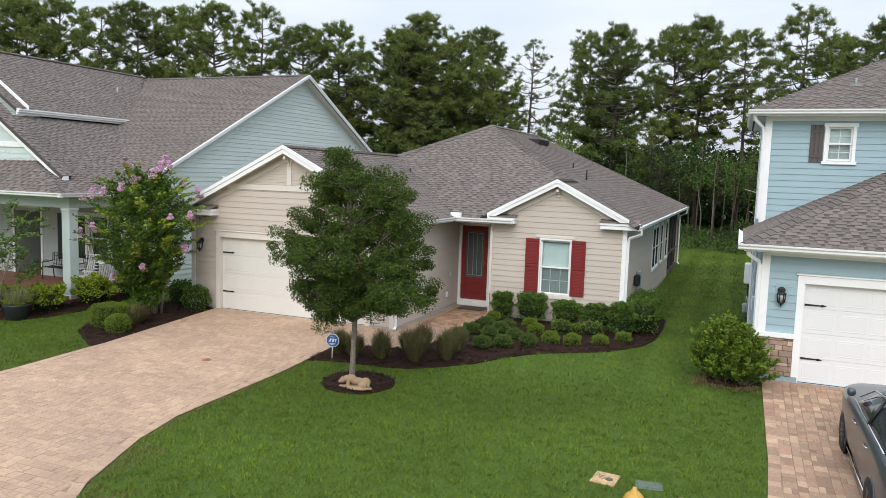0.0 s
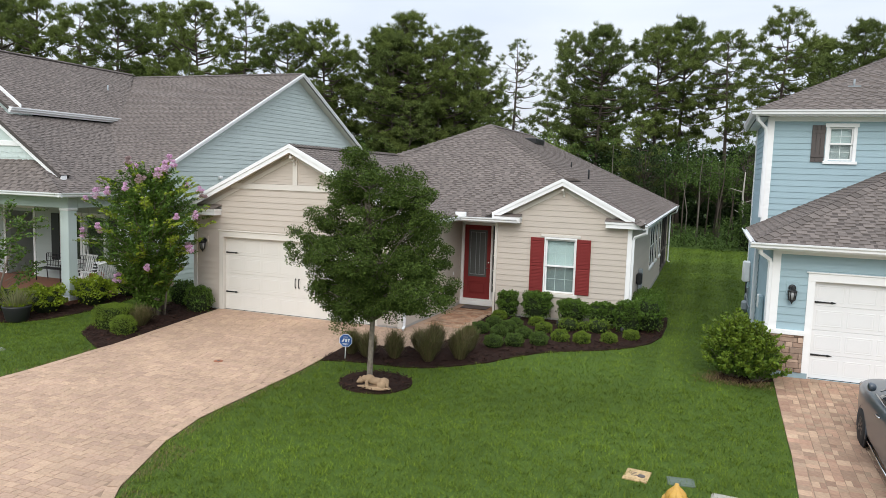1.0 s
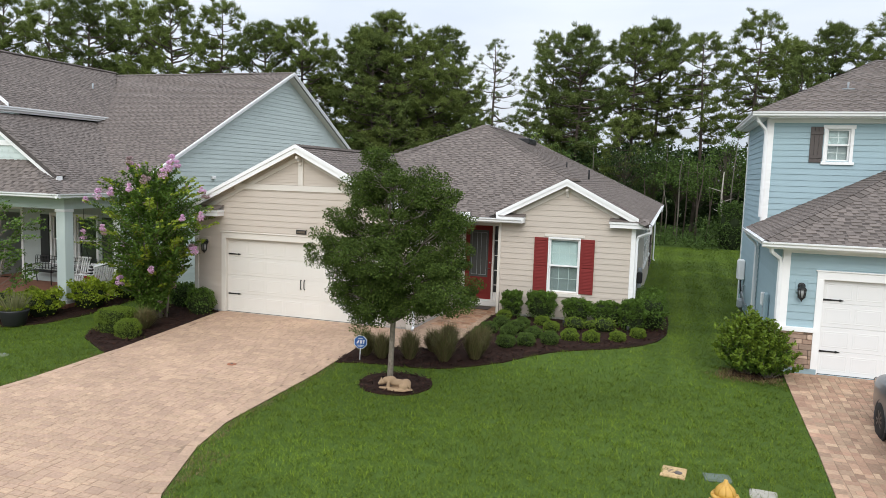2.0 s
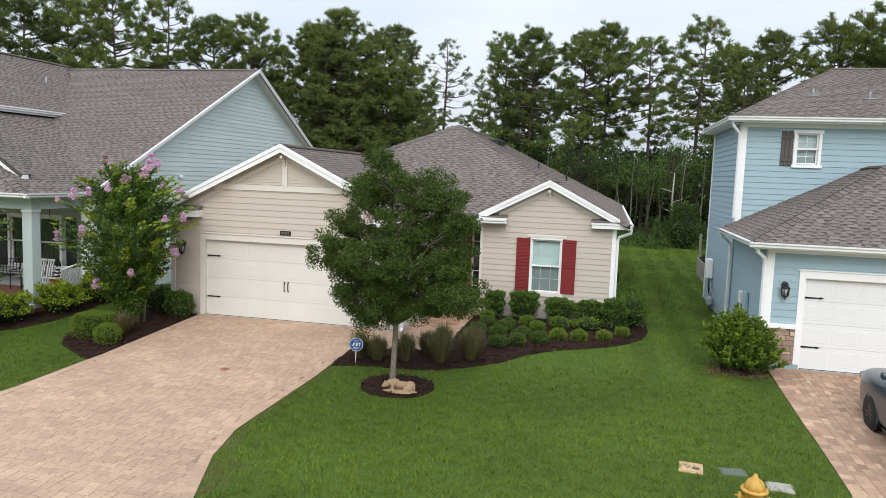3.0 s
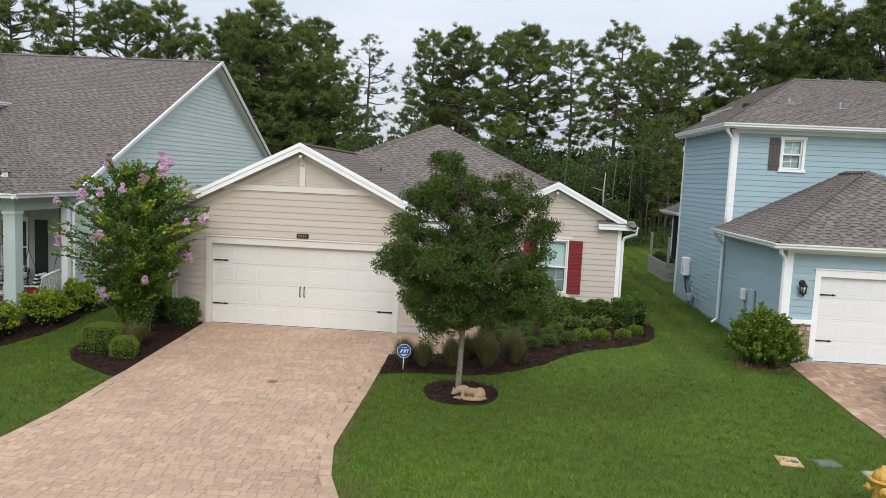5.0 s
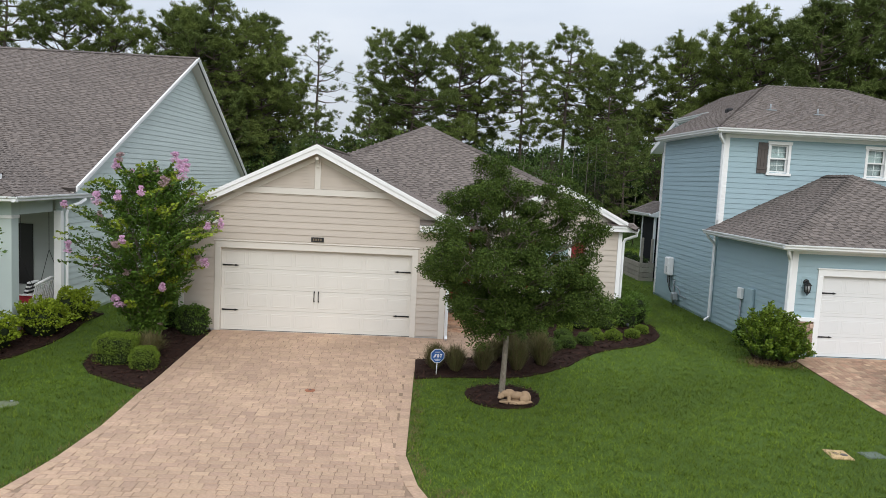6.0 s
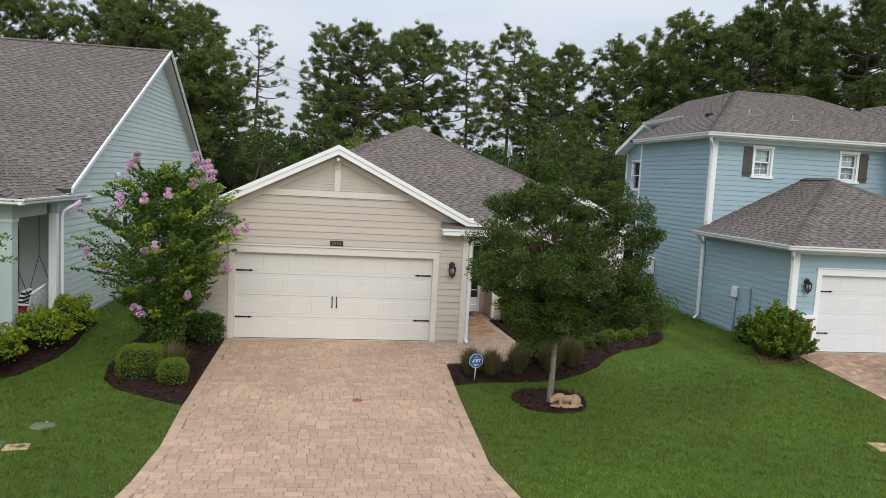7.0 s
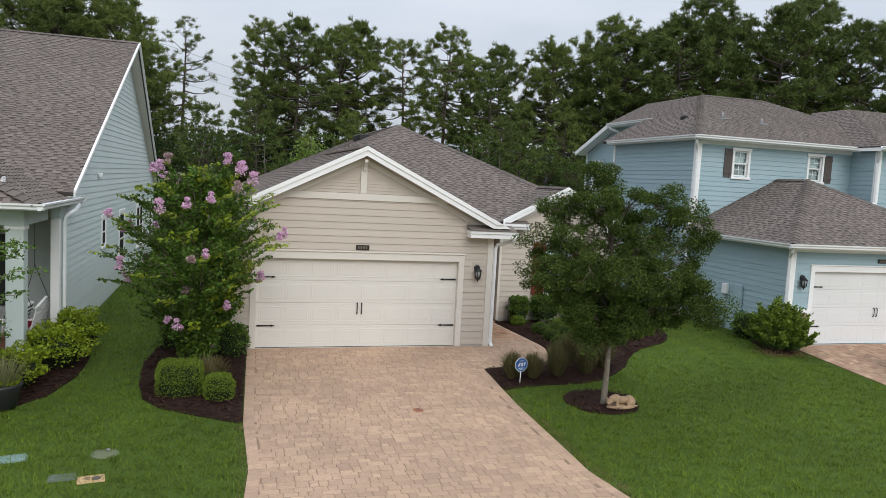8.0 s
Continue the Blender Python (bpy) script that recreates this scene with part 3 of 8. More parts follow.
# ---- ground ----
DRIVE = [(-0.17, 0.0), (-0.22, -1.5), (-0.31, -4.4), (-0.26, -6.4), (-0.37, -7.7), (-0.57, -8.8), (-1.6, -11.5), (-1.6, -14.0), (7.2, -14.0), (7.2, -12.0), (6.45, -11.0),
         (5.74, -9.9), (5.14, -8.3), (4.94, -7.2), (5.03, -3.1), (5.08, -1.75), (6.0, -1.55), (7.0, -1.35), (7.25, -0.3), (7.15, 3.3), (7.25, 3.42), (7.25, 4.62), (5.76, 4.62), (5.76, 0.0)]
DRIVE_B = [(14.80, -0.30), (14.82, -4.6), (14.75, -6.8), (14.4, -9.0), (13.8, -11.0), (13.8, -14.0), (22.5, -14.0), (21.5, -9.0), (21.0, -5.0), (21.0, -0.30)]
BED_R = [(5.06, -1.80), (5.05, -3.12), (5.5, -3.0), (6.0, -2.90), (7.05, -2.86), (7.6, -2.68), (8.14, -2.30), (8.70, -1.82), (9.12, -1.25), (9.6, -0.70), (10.2, -0.30), (10.85, 0.02),
         (11.35, 0.48), (11.72, 1.0), (12.05, 1.65), (12.26, 2.7), (12.3, 4.3), (12.25, 5.6), (11.9, 6.4), (11.25, 6.6), (11.25, 3.42), (7.3, 3.42), (7.2, 3.3), (7.28, -0.3), (7.03, -1.38), (6.0, -1.58)]
BED_L = [(-0.19, -0.05), (-0.24, -1.5), (-0.33, -4.40), (-1.05, -3.95), (-1.75, -3.52), (-2.1, -3.0), (-2.25, -2.2), (-2.3, -0.9), (-2.1, 0.3), (-1.8, 1.2), (-1.2, 1.6), (-1.05, 1.6), (-1.05, -0.02)]
BED_P = [(-9.5, -3.5), (-6.2, -3.65), (-5.0, -3.6), (-4.3, -3.35), (-3.75, -2.7), (-3.45, -1.6), (-3.42, -0.6), (-3.55, 0.5), (-3.6, 1.6), (-4.2, 1.7), (-4.2, -1.2), (-9.5, -1.2)]
BED_T = [(6.88 + 0.77 * math.cos(a) * (1 + 0.05 * math.sin(3 * a)), -4.03 + 0.74 * math.sin(a) * (1 + 0.06 * math.cos(2 * a))) for a in np.linspace(0, 2 * math.pi, 28, endpoint=False)]
BED_B = [(13.62, -0.95), (14.2, -1.15), (14.78, -0.75), (14.78, -0.32), (14.65, -0.3), (14.65, 0.3), (13.95, 0.2)]

xs = [-1500, -400, -120, -60] + list(np.arange(-40, 60.1, 1.0)) + [90, 160, 420, 1500]
ys = [-1500, -400, -100, -40, -25] + list(np.arange(-16, 6.01, 0.5)) + list(np.arange(7, 62, 2.0)) + [80, 150, 420, 1500]
gv = [(x, y, ground_z(x, min(max(y, -40), 60))) for y in ys for x in xs]
nx = len(xs)
gf = [(j * nx + i, j * nx + i + 1, (j + 1) * nx + i + 1, (j + 1) * nx + i) for j in range(len(ys) - 1) for i in range(nx - 1)]
ground = part("ground", mesh_of("ground", gv, gf, LAWN), LAWN)
tagged(ground, "mown green lawn sloping gently down towards the street", "ground", kind="structure")


def patch(name, poly, lift, mat, label, category, crown=0.0, step=0.35):
    """A sheet that follows the ground inside an outline, with a vertical rim."""
    bm = bmesh.new()
    ring = []
    for (x0, y0), (x1, y1) in zip(poly, poly[1:] + poly[:1]):
        k = max(1, int(math.hypot(x1 - x0, y1 - y0) / step))
        ring += [(x0 + (x1 - x0) * i / k, y0 + (y1 - y0) * i / k) for i in range(k)]
    top = [bm.verts.new((x, y, ground_z(x, y) + lift)) for x, y in ring]
    low = [bm.verts.new((x, y, ground_z(x, y) - 0.08)) for x, y in ring]
    f = bm.faces.new(top)
    for i in range(len(ring)):
        j = (i + 1) % len(ring)
        bm.faces.new((low[i], low[j], top[j], top[i]))
    bmesh.ops.triangulate(bm, faces=[f])
    for _ in range(3):
        es = [e for e in bm.edges if e.calc_length() > 1.2]
        if es:
            bmesh.ops.subdivide_edges(bm, edges=es, cuts=1)
    bmesh.ops.triangulate(bm, faces=[f for f in bm.faces if len(f.verts) > 4])
    for v in bm.verts:
        z = ground_z(v.co.x, v.co.y)
        if v.co.z > z - 0.07:
            v.co.z = z + lift
            if crown and not v.is_boundary and all(abs(v.co.x - a[0]) + abs(v.co.y - a[1]) > 0.02 for a in ring):
                v.co.z += crown * (0.6 + 0.8 * noise.noise(v.co * 1.5))
    ob = part(name, bm, mat)
    return tagged(ob, label, category, kind="structure")


driveway = patch("driveway", DRIVE, 0.016, SAND, "tan concrete paver driveway and front walk up to the house", "driveway")
driveway_blue = patch("neighbour_driveway", DRIVE_B, 0.016, SAND, "mottled brown paver driveway before the blue house", "driveway")
for p, lb in (
    (BED_R, "curved dark mulch bed with clipped shrubs along the beige house"), (BED_L, "dark mulch bed beside the driveway under the flowering tree"),
    (BED_P, "dark mulch bed with shrubs along the porch"), (BED_T, "round dark mulch ring under the small oak"), (BED_B, "bare mulch strip at the blue house corner")):
    patch("planting_bed", p, 0.03, MULCH, lb, "planting bed", 0.05)


def lay_pavers(parent, poly, mat, mat_stuff, near, seed, y_low, M=0.067, turned=False, lengths=(2, 3, 3, 4), walk=None):
    """Tumbled pavers of several sizes laid in staggered courses inside an edging course; turned: the courses run away from the street."""
    rng = np.random.default_rng(seed)
    x0, x1 = min(p[0] for p in poly), max(p[0] for p in poly)
    y1 = max(p[1] for p in poly)
    if turned:
        x0, x1, y_first, y1 = y_low, y1, x0, x1
    else:
        y_first = y_low
    cells, y = [], y_first
    while y < y1:
        h = M * rng.choice((2, 2, 3))
        x = x0 - rng.uniform(0, 3 * M)
        while x < x1:
            w = M * rng.choice(lengths) * rng.uniform(0.96, 1.04)
            if h > 2.5 * M and rng.random() < 0.35:
                f = rng.choice((0.4, 0.5, 0.6))
                cells += [(x, y, w, h * f), (x, y + h * f, w, h * (1 - f))]
            else:
                cells.append((x, y, w, h))
            x += w
        y += h
    C = np.array(cells)
    if turned:
        C = C[:, [1, 0, 3, 2]]
    mx, my = C[:, 0] + C[:, 2] / 2, C[:, 1] + C[:, 3] / 2
    ok = np.ones(len(C), bool)
    for dx, dy in ((0.13, 0.13), (0.13, -0.13), (-0.13, 0.13), (-0.13, -0.13)):
        ok &= inside(mx + dx, my + dy, poly)
    C = C[ok]
    score = np.abs(C[:, 1] - near[1]) + 0.7 * np.abs(C[:, 0] - near[0])
    order = np.argsort(score)
    one, rest = order[:290], order[290:]
    V1, F1 = [], []

    def corners(w, L):
        """A tumbled paver: its corners knocked off by unequal amounts."""
        g, b = 0.0035, 0.007
        jx, jy = rng.uniform(-0.0055, 0.0055, 4), rng.uniform(-0.0055, 0.0055, 4)
        lo = [(g + jx[0], g + jy[0]), (w - g + jx[1], g + jy[1]), (w - g + jx[2], L - g + jy[2]), (g + jx[3], L - g + jy[3])]
        hi = [(x + (b if x < w / 2 else -b), y + (b if y < L / 2 else -b)) for x, y in lo]
        tilt = rng.uniform(-0.0022, 0.0022, 4)
        return [(x, y, -0.03) for x, y in lo] + [(x, y, -0.007) for x, y in lo] + [(x, y, q) for (x, y), q in zip(hi, tilt)]

    quads = [(8, 9, 10, 11)] + [(4 + i, 4 + (i + 1) % 4, 8 + (i + 1) % 4, 8 + i) for i in range(4)] + [(i, (i + 1) % 4, 4 + (i + 1) % 4, 4 + i) for i in range(4)]
    for i in one:
        x, y, w, L = C[i]
        ob = new("paver", mesh_of("paver", corners(w, L), quads, mat))
        ob.parent = parent
        sl = math.atan2(ground_z(x, y + L) - ground_z(x, y), L)
        ob.matrix_basis = Matrix.Translation((x, y, ground_z(x, y) + 0.022 + rng.uniform(-0.002, 0.002))) @ Matrix.Rotation(sl, 4, "X")
    V2, F2 = [], []
    for i in rest:
        x, y, w, L = C[i]
        on_walk = walk is not None and y > walk[0]
        V, F = (V2, F2) if on_walk else (V1, F1)
        dz = 0.022 + rng.uniform(-0.002, 0.002)
        k = len(V)
        V += [(x + a, y + b, ground_z(x, y + b) + dz + c) for a, b, c in corners(w, L)]
        F += [tuple(k + j for j in q) for q in quads]
    if V2:
        ob = part("walk_paver_field", mesh_of("walk_paver_field", V2, F2, walk[1]), walk[1], parent, "rust-stained pavers of the front walk")
        tagged(ob, "rust-stained pavers of the front walk", kind="stuff")
    V, F = V1, F1
    # edging course along the outline
    n = len(poly)
    area = sum(poly[i][0] * poly[(i + 1) % n][1] - poly[(i + 1) % n][0] * poly[i][1] for i in range(n))
    for i in range(n):
        (ax, ay), (bx, by_) = poly[i], poly[(i + 1) % n]
        L = math.hypot(bx - ax, by_ - ay)
        if L < 0.05 or min(ay, by_) < y_low - 0.2:
            continue
        ux_, uy_ = (bx - ax) / L, (by_ - ay) / L
        sx, sy = (-uy_, ux_) if area > 0 else (uy_, -ux_)
        k = max(1, round(L / 0.19))
        for q in range(k):
            f0, f1, g = q * L / k + 0.002, (q + 1) * L / k - 0.002, 0.004
            dz = 0.027 + rng.uniform(-0.0015, 0.0015)
            base = len(V)
            for inset, depth in ((0, -0.03), (0, -0.004), (g, 0.0)):
                for f, w in ((f0 + inset, inset), (f1 - inset, inset), (f1 - inset, 0.185 - inset), (f0 + inset, 0.185 - inset)):
                    px_, py_ = ax + ux_ * f + sx * w, ay + uy_ * f + sy * w
                    V.append((px_, py_, ground_z(px_, py_) + dz + depth))
            F += [tuple(base + j for j in qd) for qd in quads]
    ob = part("paver_field", mesh_of("paver_field", V, F, mat_stuff), mat_stuff, parent)
    tagged(ob, kind="stuff")


lay_pavers(driveway, DRIVE, PAVER, PAVER_ST, (2.4, -8.0), 3, -14.0, walk=(0.9, WALK_ST))
lay_pavers(driveway_blue, DRIVE_B, PAVER2, PAVER2_ST, (15.6, -5.5), 4, -14.0, 0.070, True, (2, 2, 3, 3))


def grass(seed, x0, x1, y0, y1, per_m2, size, keep_out, stripe=0.0):
    """Three blades at each place; stripe: the width of the mower's passes, which lay the blades to and fro."""
    rng = np.random.default_rng(seed)
    n = int((x1 - x0) * (y1 - y0) * per_m2)
    x, y = rng.uniform(x0, x1, n), rng.uniform(y0, y1, n)
    ok = np.ones(n, bool)
    for p in keep_out:
        ok &= ~inside(x, y, p)
    x, y = x[ok], y[ok]
    n = len(x)
    z = np.interp(y, (-40, -16, -12, -8, -6.3, -4, -1.5, 0, 3, 60), (-0.5, -0.45, -0.41, -0.36, -0.32, -0.28, -0.12, -0.02, -0.08, -0.08))
    base = np.stack([x, y, z], 1)
    # uneven growth: taller tufts a hand or two across, thinner patches between
    k = np.zeros(n)
    for _ in range(14):
        d, wave = rng.uniform(0, np.pi), rng.uniform(0.10, 0.55)
        k += np.sin((x * np.cos(d) + y * np.sin(d)) * 2 * np.pi / wave + rng.uniform(0, 6.28))
    k = np.clip(1 + 0.22 * k, 0.40, 1.95)
    tris = []
    for _ in range(3):
        a = rng.uniform(0, 2 * np.pi, n)
        lean = rng.uniform(0.3, 1.5, n) * size * k
        hgt = rng.uniform(0.35, 1.0, n) * size * k
        w = size * 0.10
        off = np.stack([rng.normal(0, size * 1.1, n), rng.normal(0, size * 1.1, n), np.zeros(n)], 1)
        side = np.stack([-np.sin(a) * w, np.cos(a) * w, np.zeros(n)], 1)
        tip = np.stack([np.cos(a) * lean, np.sin(a) * lean, hgt], 1)
        if stripe:
            tip[:, 1] += np.sign(np.sin(np.pi * (x + 0.06 * np.sin(y)) / stripe)) * 0.8 * size
            tip[:, 2] *= 0.8
        b = base + off
        over = np.zeros(n, bool)
        for p in keep_out[:3]:
            over |= inside(b[:, 0] + tip[:, 0] * 0.6, b[:, 1] + tip[:, 1] * 0.6, p)
        tris.append(np.stack([b - side, b + side, b + tip], 1)[~over | (rng.random(n) < 0.06)])
    return np.concatenate(tris)


HOUSES = [[(-1.0, 0), (5.74, 0), (5.74, 4.6), (7.3, 4.6), (7.3, 3.4), (11.22, 3.4), (11.22, 22), (-1.0, 22)], [(14.66, -0.3), (25, -0.3), (25, 16.8), (16.9, 16.8), (16.9, 10.1), (14.66, 10.1)], [(-30, -1.2), (-4.2, -1.2), (-4.2, 20), (-30, 20)]]
KEEP = [DRIVE, DRIVE_B, BED_R, BED_L, BED_P, BED_T, BED_B] + HOUSES
near_grass = np.concatenate([grass(1, -9, 15, -10.5, -2, 640, 0.050, KEEP), grass(2, -9, 11.4, -2, 4, 330, 0.055, KEEP), grass(4, 11.4, 15, -2, 4, 420, 0.055, KEEP, 0.56), grass(3, -4.3, 11.2, 4, 31, 90, 0.09, KEEP), grass(5, 11.2, 15.2, 4, 14, 260, 0.07, KEEP, 0.56), grass(6, 11.2, 22.0, 14, 31, 150, 0.085, KEEP, 0.56)])
lawn_grass = part("lawn_grass", quad_cloud("lawn_grass", near_grass, BLADE), BLADE)
tagged(lawn_grass, "short dense green lawn grass", "grass", kind="stuff")
dead = np.concatenate([grass(7, 13.25, 14.78, -1.32, -0.85, 220, 0.07, [DRIVE_B]), grass(8, 13.45, 14.6, -1.25, -0.5, 420, 0.08, [DRIVE_B])])
edge = []
for (xa, ya), (xb, yb) in zip(DRIVE[9:15], DRIVE[10:16]):
    edge.append(grass(20 + len(edge), min(xa, xb) - 0.02, max(xa, xb) + 0.13, min(ya, yb), max(ya, yb), 420, 0.045, [DRIVE, BED_R]))
for (xa, ya), (xb, yb) in zip(DRIVE[2:6], DRIVE[3:7]):
    edge.append(grass(30 + len(edge), min(xa, xb) - 0.09, max(xa, xb) + 0.02, min(ya, yb), max(ya, yb), 300, 0.045, [DRIVE, BED_L]))
dead = np.concatenate([dead] + edge)
dead_straw = part("dead_straw", quad_cloud("dead_straw", dead, STRAW), STRAW)
tagged(dead_straw, "dry brown straw along the drive and round the corner shrubs", "straw", kind="stuff")


def chips(seed, polys, per_m2):
    rng = np.random.default_rng(seed)
    out = []
    for poly in polys:
        xa, xb, ya, yb = min(p[0] for p in poly), max(p[0] for p in poly), min(p[1] for p in poly), max(p[1] for p in poly)
        n = int((xb - xa) * (yb - ya) * per_m2)
        x, y = rng.uniform(xa, xb, n), rng.uniform(ya, yb, n)
        ok = inside(x, y, poly)
        x, y = x[ok], y[ok]
        n = len(x)
        z = np.interp(y, (-40, -16, -12, -8, -6.3, -4, -1.5, 0, 3, 60), (-0.5, -0.45, -0.41, -0.36, -0.32, -0.28, -0.12, -0.02, -0.08, -0.08)) + 0.045 + rng.uniform(0, 0.04, n)
        a, t = rng.uniform(0, 2 * np.pi, n), rng.uniform(-0.5, 0.5, n)
        L, W = rng.uniform(0.02, 0.055, n), rng.uniform(0.006, 0.016, n)
        u = np.stack([np.cos(a) * L, np.sin(a) * L, t * L], 1)
        s = np.stack([-np.sin(a) * W, np.cos(a) * W, rng.uniform(-0.5, 0.5, n) * W], 1)
        c = np.stack([x, y, z], 1)
        out.append(np.stack([c - u - s, c + u - s, c + u + s, c - u + s], 1))
    return np.concatenate(out)


bark_chips = part("bark_chips", quad_cloud("bark_chips", chips(6, [BED_R, BED_L, BED_T, BED_P, BED_B], 260), CHIP), CHIP)
tagged(bark_chips, "dark brown shredded bark mulch chips", "mulch", kind="stuff")

# ---- beige house ----
home = thing("beige_house", (5, 8, 0), "single-storey beige lap-siding house with grey shingle roof and red shutters", "house")
EZ = 2.93  # eave height
gx0, gx1, apx, apz = -1.02, 5.74, 2.40, 4.82
FG = Frame((0, 0, 0), (1, 0, 0), (0, -1, 0))


def gable_line(x):
    return apz - 0.10 - 0.494 * abs(x - apx)


wall("wall", FG, [(gx0, -0.15), (gx1, -0.15), (gx1, gable_line(gx1)), (apx, gable_line(apx)), (gx0, gable_line(gx0))], [(0, 4.88, 0, 2.15)], 0.16, BEIGE, BEIGE, home, 0.055, z_end=3.58)
garage_door(FG, 0, 4.88, 0.0, 2.15, home, DOORW, BEIGE_TRIM)
box("foundation", FG, gx0 - 0.01, 0, -0.1, 0.03, -0.2, 0.04, CONCRETE, home, 0)
box("foundation", FG, 4.88, gx1 + 0.01, -0.1, 0.03, -0.2, 0.04, CONCRETE, home, 0)
# the gable's fine boards, band, post and bracket
z = 3.74
while z < 4.60:
    zn = min(z + 0.075, 4.62)
    half = (gable_line(apx) - zn) / 0.494 - 0.1
    if half > 0.05:
        me = mesh_of("gable_board", [FG(apx - half - 0.10, 0, z), FG(apx + half + 0.10, 0, z), FG(apx + half, 0, zn), FG(apx - half, 0, zn), FG(apx - half - 0.10, 0.02, z), FG(apx + half + 0.10, 0.02, z), FG(apx + half, 0.006, zn), FG(apx - half, 0.006, zn)],
                     [(4, 5, 6, 7), (0, 4, 7, 3), (1, 2, 6, 5), (0, 1, 5, 4)], BEIGE)
        part("gable_board", me, BEIGE, home)
    z = zn
box("gable_band", FG, apx - 2.12, apx + 2.12, 0, 0.045, 3.57, 3.73, BEIGE_TRIM, home)
box("gable_post", FG, apx - 0.075, apx + 0.075, 0, 0.05, 3.73, 4.55, BEIGE_TRIM, home)
boxes("gable_bracket", FG, [(apx - 0.04, apx + 0.04, 0.05, 0.30, 4.46, 4.54), (apx - 0.035, apx + 0.035, 0.05, 0.11, 4.28, 4.46), (apx - 0.035, apx + 0.035, 0.11, 0.18, 4.38, 4.46)], BEIGE_TRIM, home, 0.008)
for s in (-1, 1):
    a, b = Vector((apx, 0, 4.58)), Vector((apx + s * 3.40, 0, 4.58 - 0.494 * 3.40))
    prism("frieze_board", [FG(p.x, 0.0, p.z + dz) for p, dz in ((a, 0), (b, 0), (b, -0.12), (a, -0.12))], (0, -0.03, 0), BEIGE_TRIM, home)
    # rake fascia in two steps and its soffit
    for y, w, dz, th in ((-0.36, 0.23, 0.03, 0.03), (-0.385, 0.10, 0.03, 0.025)):
        zl = 3.03 if w > 0.2 else 3.12
        e = (apz + dz - zl) / 0.494
        prism("rake_fascia", [(apx, y, apz + dz), (apx + s * e, y, zl), (apx + s * (e - w / 0.494), y, zl), (apx, y, apz + dz - w)], (0, th, 0), WHITE, home)
    prism("rake_soffit", [(apx, -0.30, apz - 0.13), (apx + s * 3.6, -0.30, apz - 0.13 - 0.494 * 3.6), (apx + s * 3.6, -0.01, apz - 0.13 - 0.494 * 3.6), (apx, -0.01, apz - 0.13)], (0, 0, 0.02), SOFFIT, home)


def eave_return(x0, x1, y0, y1, z0, z1, house, mat):
    """A boxed eave return with a moulded fascia and a small sloping cap."""
    boxes("eave_return", WF, [(x0, x1, y0, y1, z0, z0 + 0.17), (x0 - 0.02, x1 + 0.02, y0 - 0.025, y1, z0 + 0.11, z0 + 0.18)], mat, house)
    prism("return_cap", [(x0 - 0.02, y0 - 0.05, z0 + 0.185), (x1 + 0.02, y0 - 0.05, z0 + 0.185), (x1 + 0.02, y1, z1), (x0 - 0.02, y1, z1)], (0, 0, 0.015), SHINGLE, house)


eave_return(5.05, 6.22, -0.34, 0.02, 2.78, 3.08, home, WHITE)
eave_return(-1.42, -0.08, -0.34, 0.02, 2.78, 3.08, home, WHITE)
each("corner_board", FG, [(gx0 - 0.03, gx0 + 0.10, -0.1, 0.045, 0.0, 2.80), (gx1 - 0.12, gx1 + 0.03, -0.1, 0.045, 0.0, 2.80)], BEIGE_TRIM, home)
# walls round the entry and the wing
FE = Frame((gx1, 0, 0), (0, 1, 0), (1, 0, 0))
wall("wall", FE, [(0.03, -0.15), (4.65, -0.15), (4.65, EZ - 0.10), (0.03, EZ - 0.10)], [], 0.16, BEIGE, BEIGE, home, 0.055)
FD = Frame((gx1, 4.65, 0), (1, 0, 0), (0, -1, 0))
wall("wall", FD, [(0, -0.15), (1.54, -0.15), (1.54, EZ - 0.1), (0, EZ - 0.1)], [(0.04, 1.36, 0.02, 2.63)], 0.16, BEIGE, BEIGE, home, 0.055)
FR = Frame((7.27, 4.65, 0), (0, -1, 0), (-1, 0, 0))
wall("wall", FR, [(0, -0.15), (1.2, -0.15), (1.2, EZ - 0.1), (0, EZ - 0.1)], [], 0.16, BEIGE, BEIGE, home, 0.055)
wx0, wx1, wy, wax, waz = 7.27, 11.23, 3.42, 9.27, 4.12
FW = Frame((0, wy, 0), (1, 0, 0), (0, -1, 0))


def wing_line(x):
    return waz - 0.09 - 0.515 * abs(x - wax)


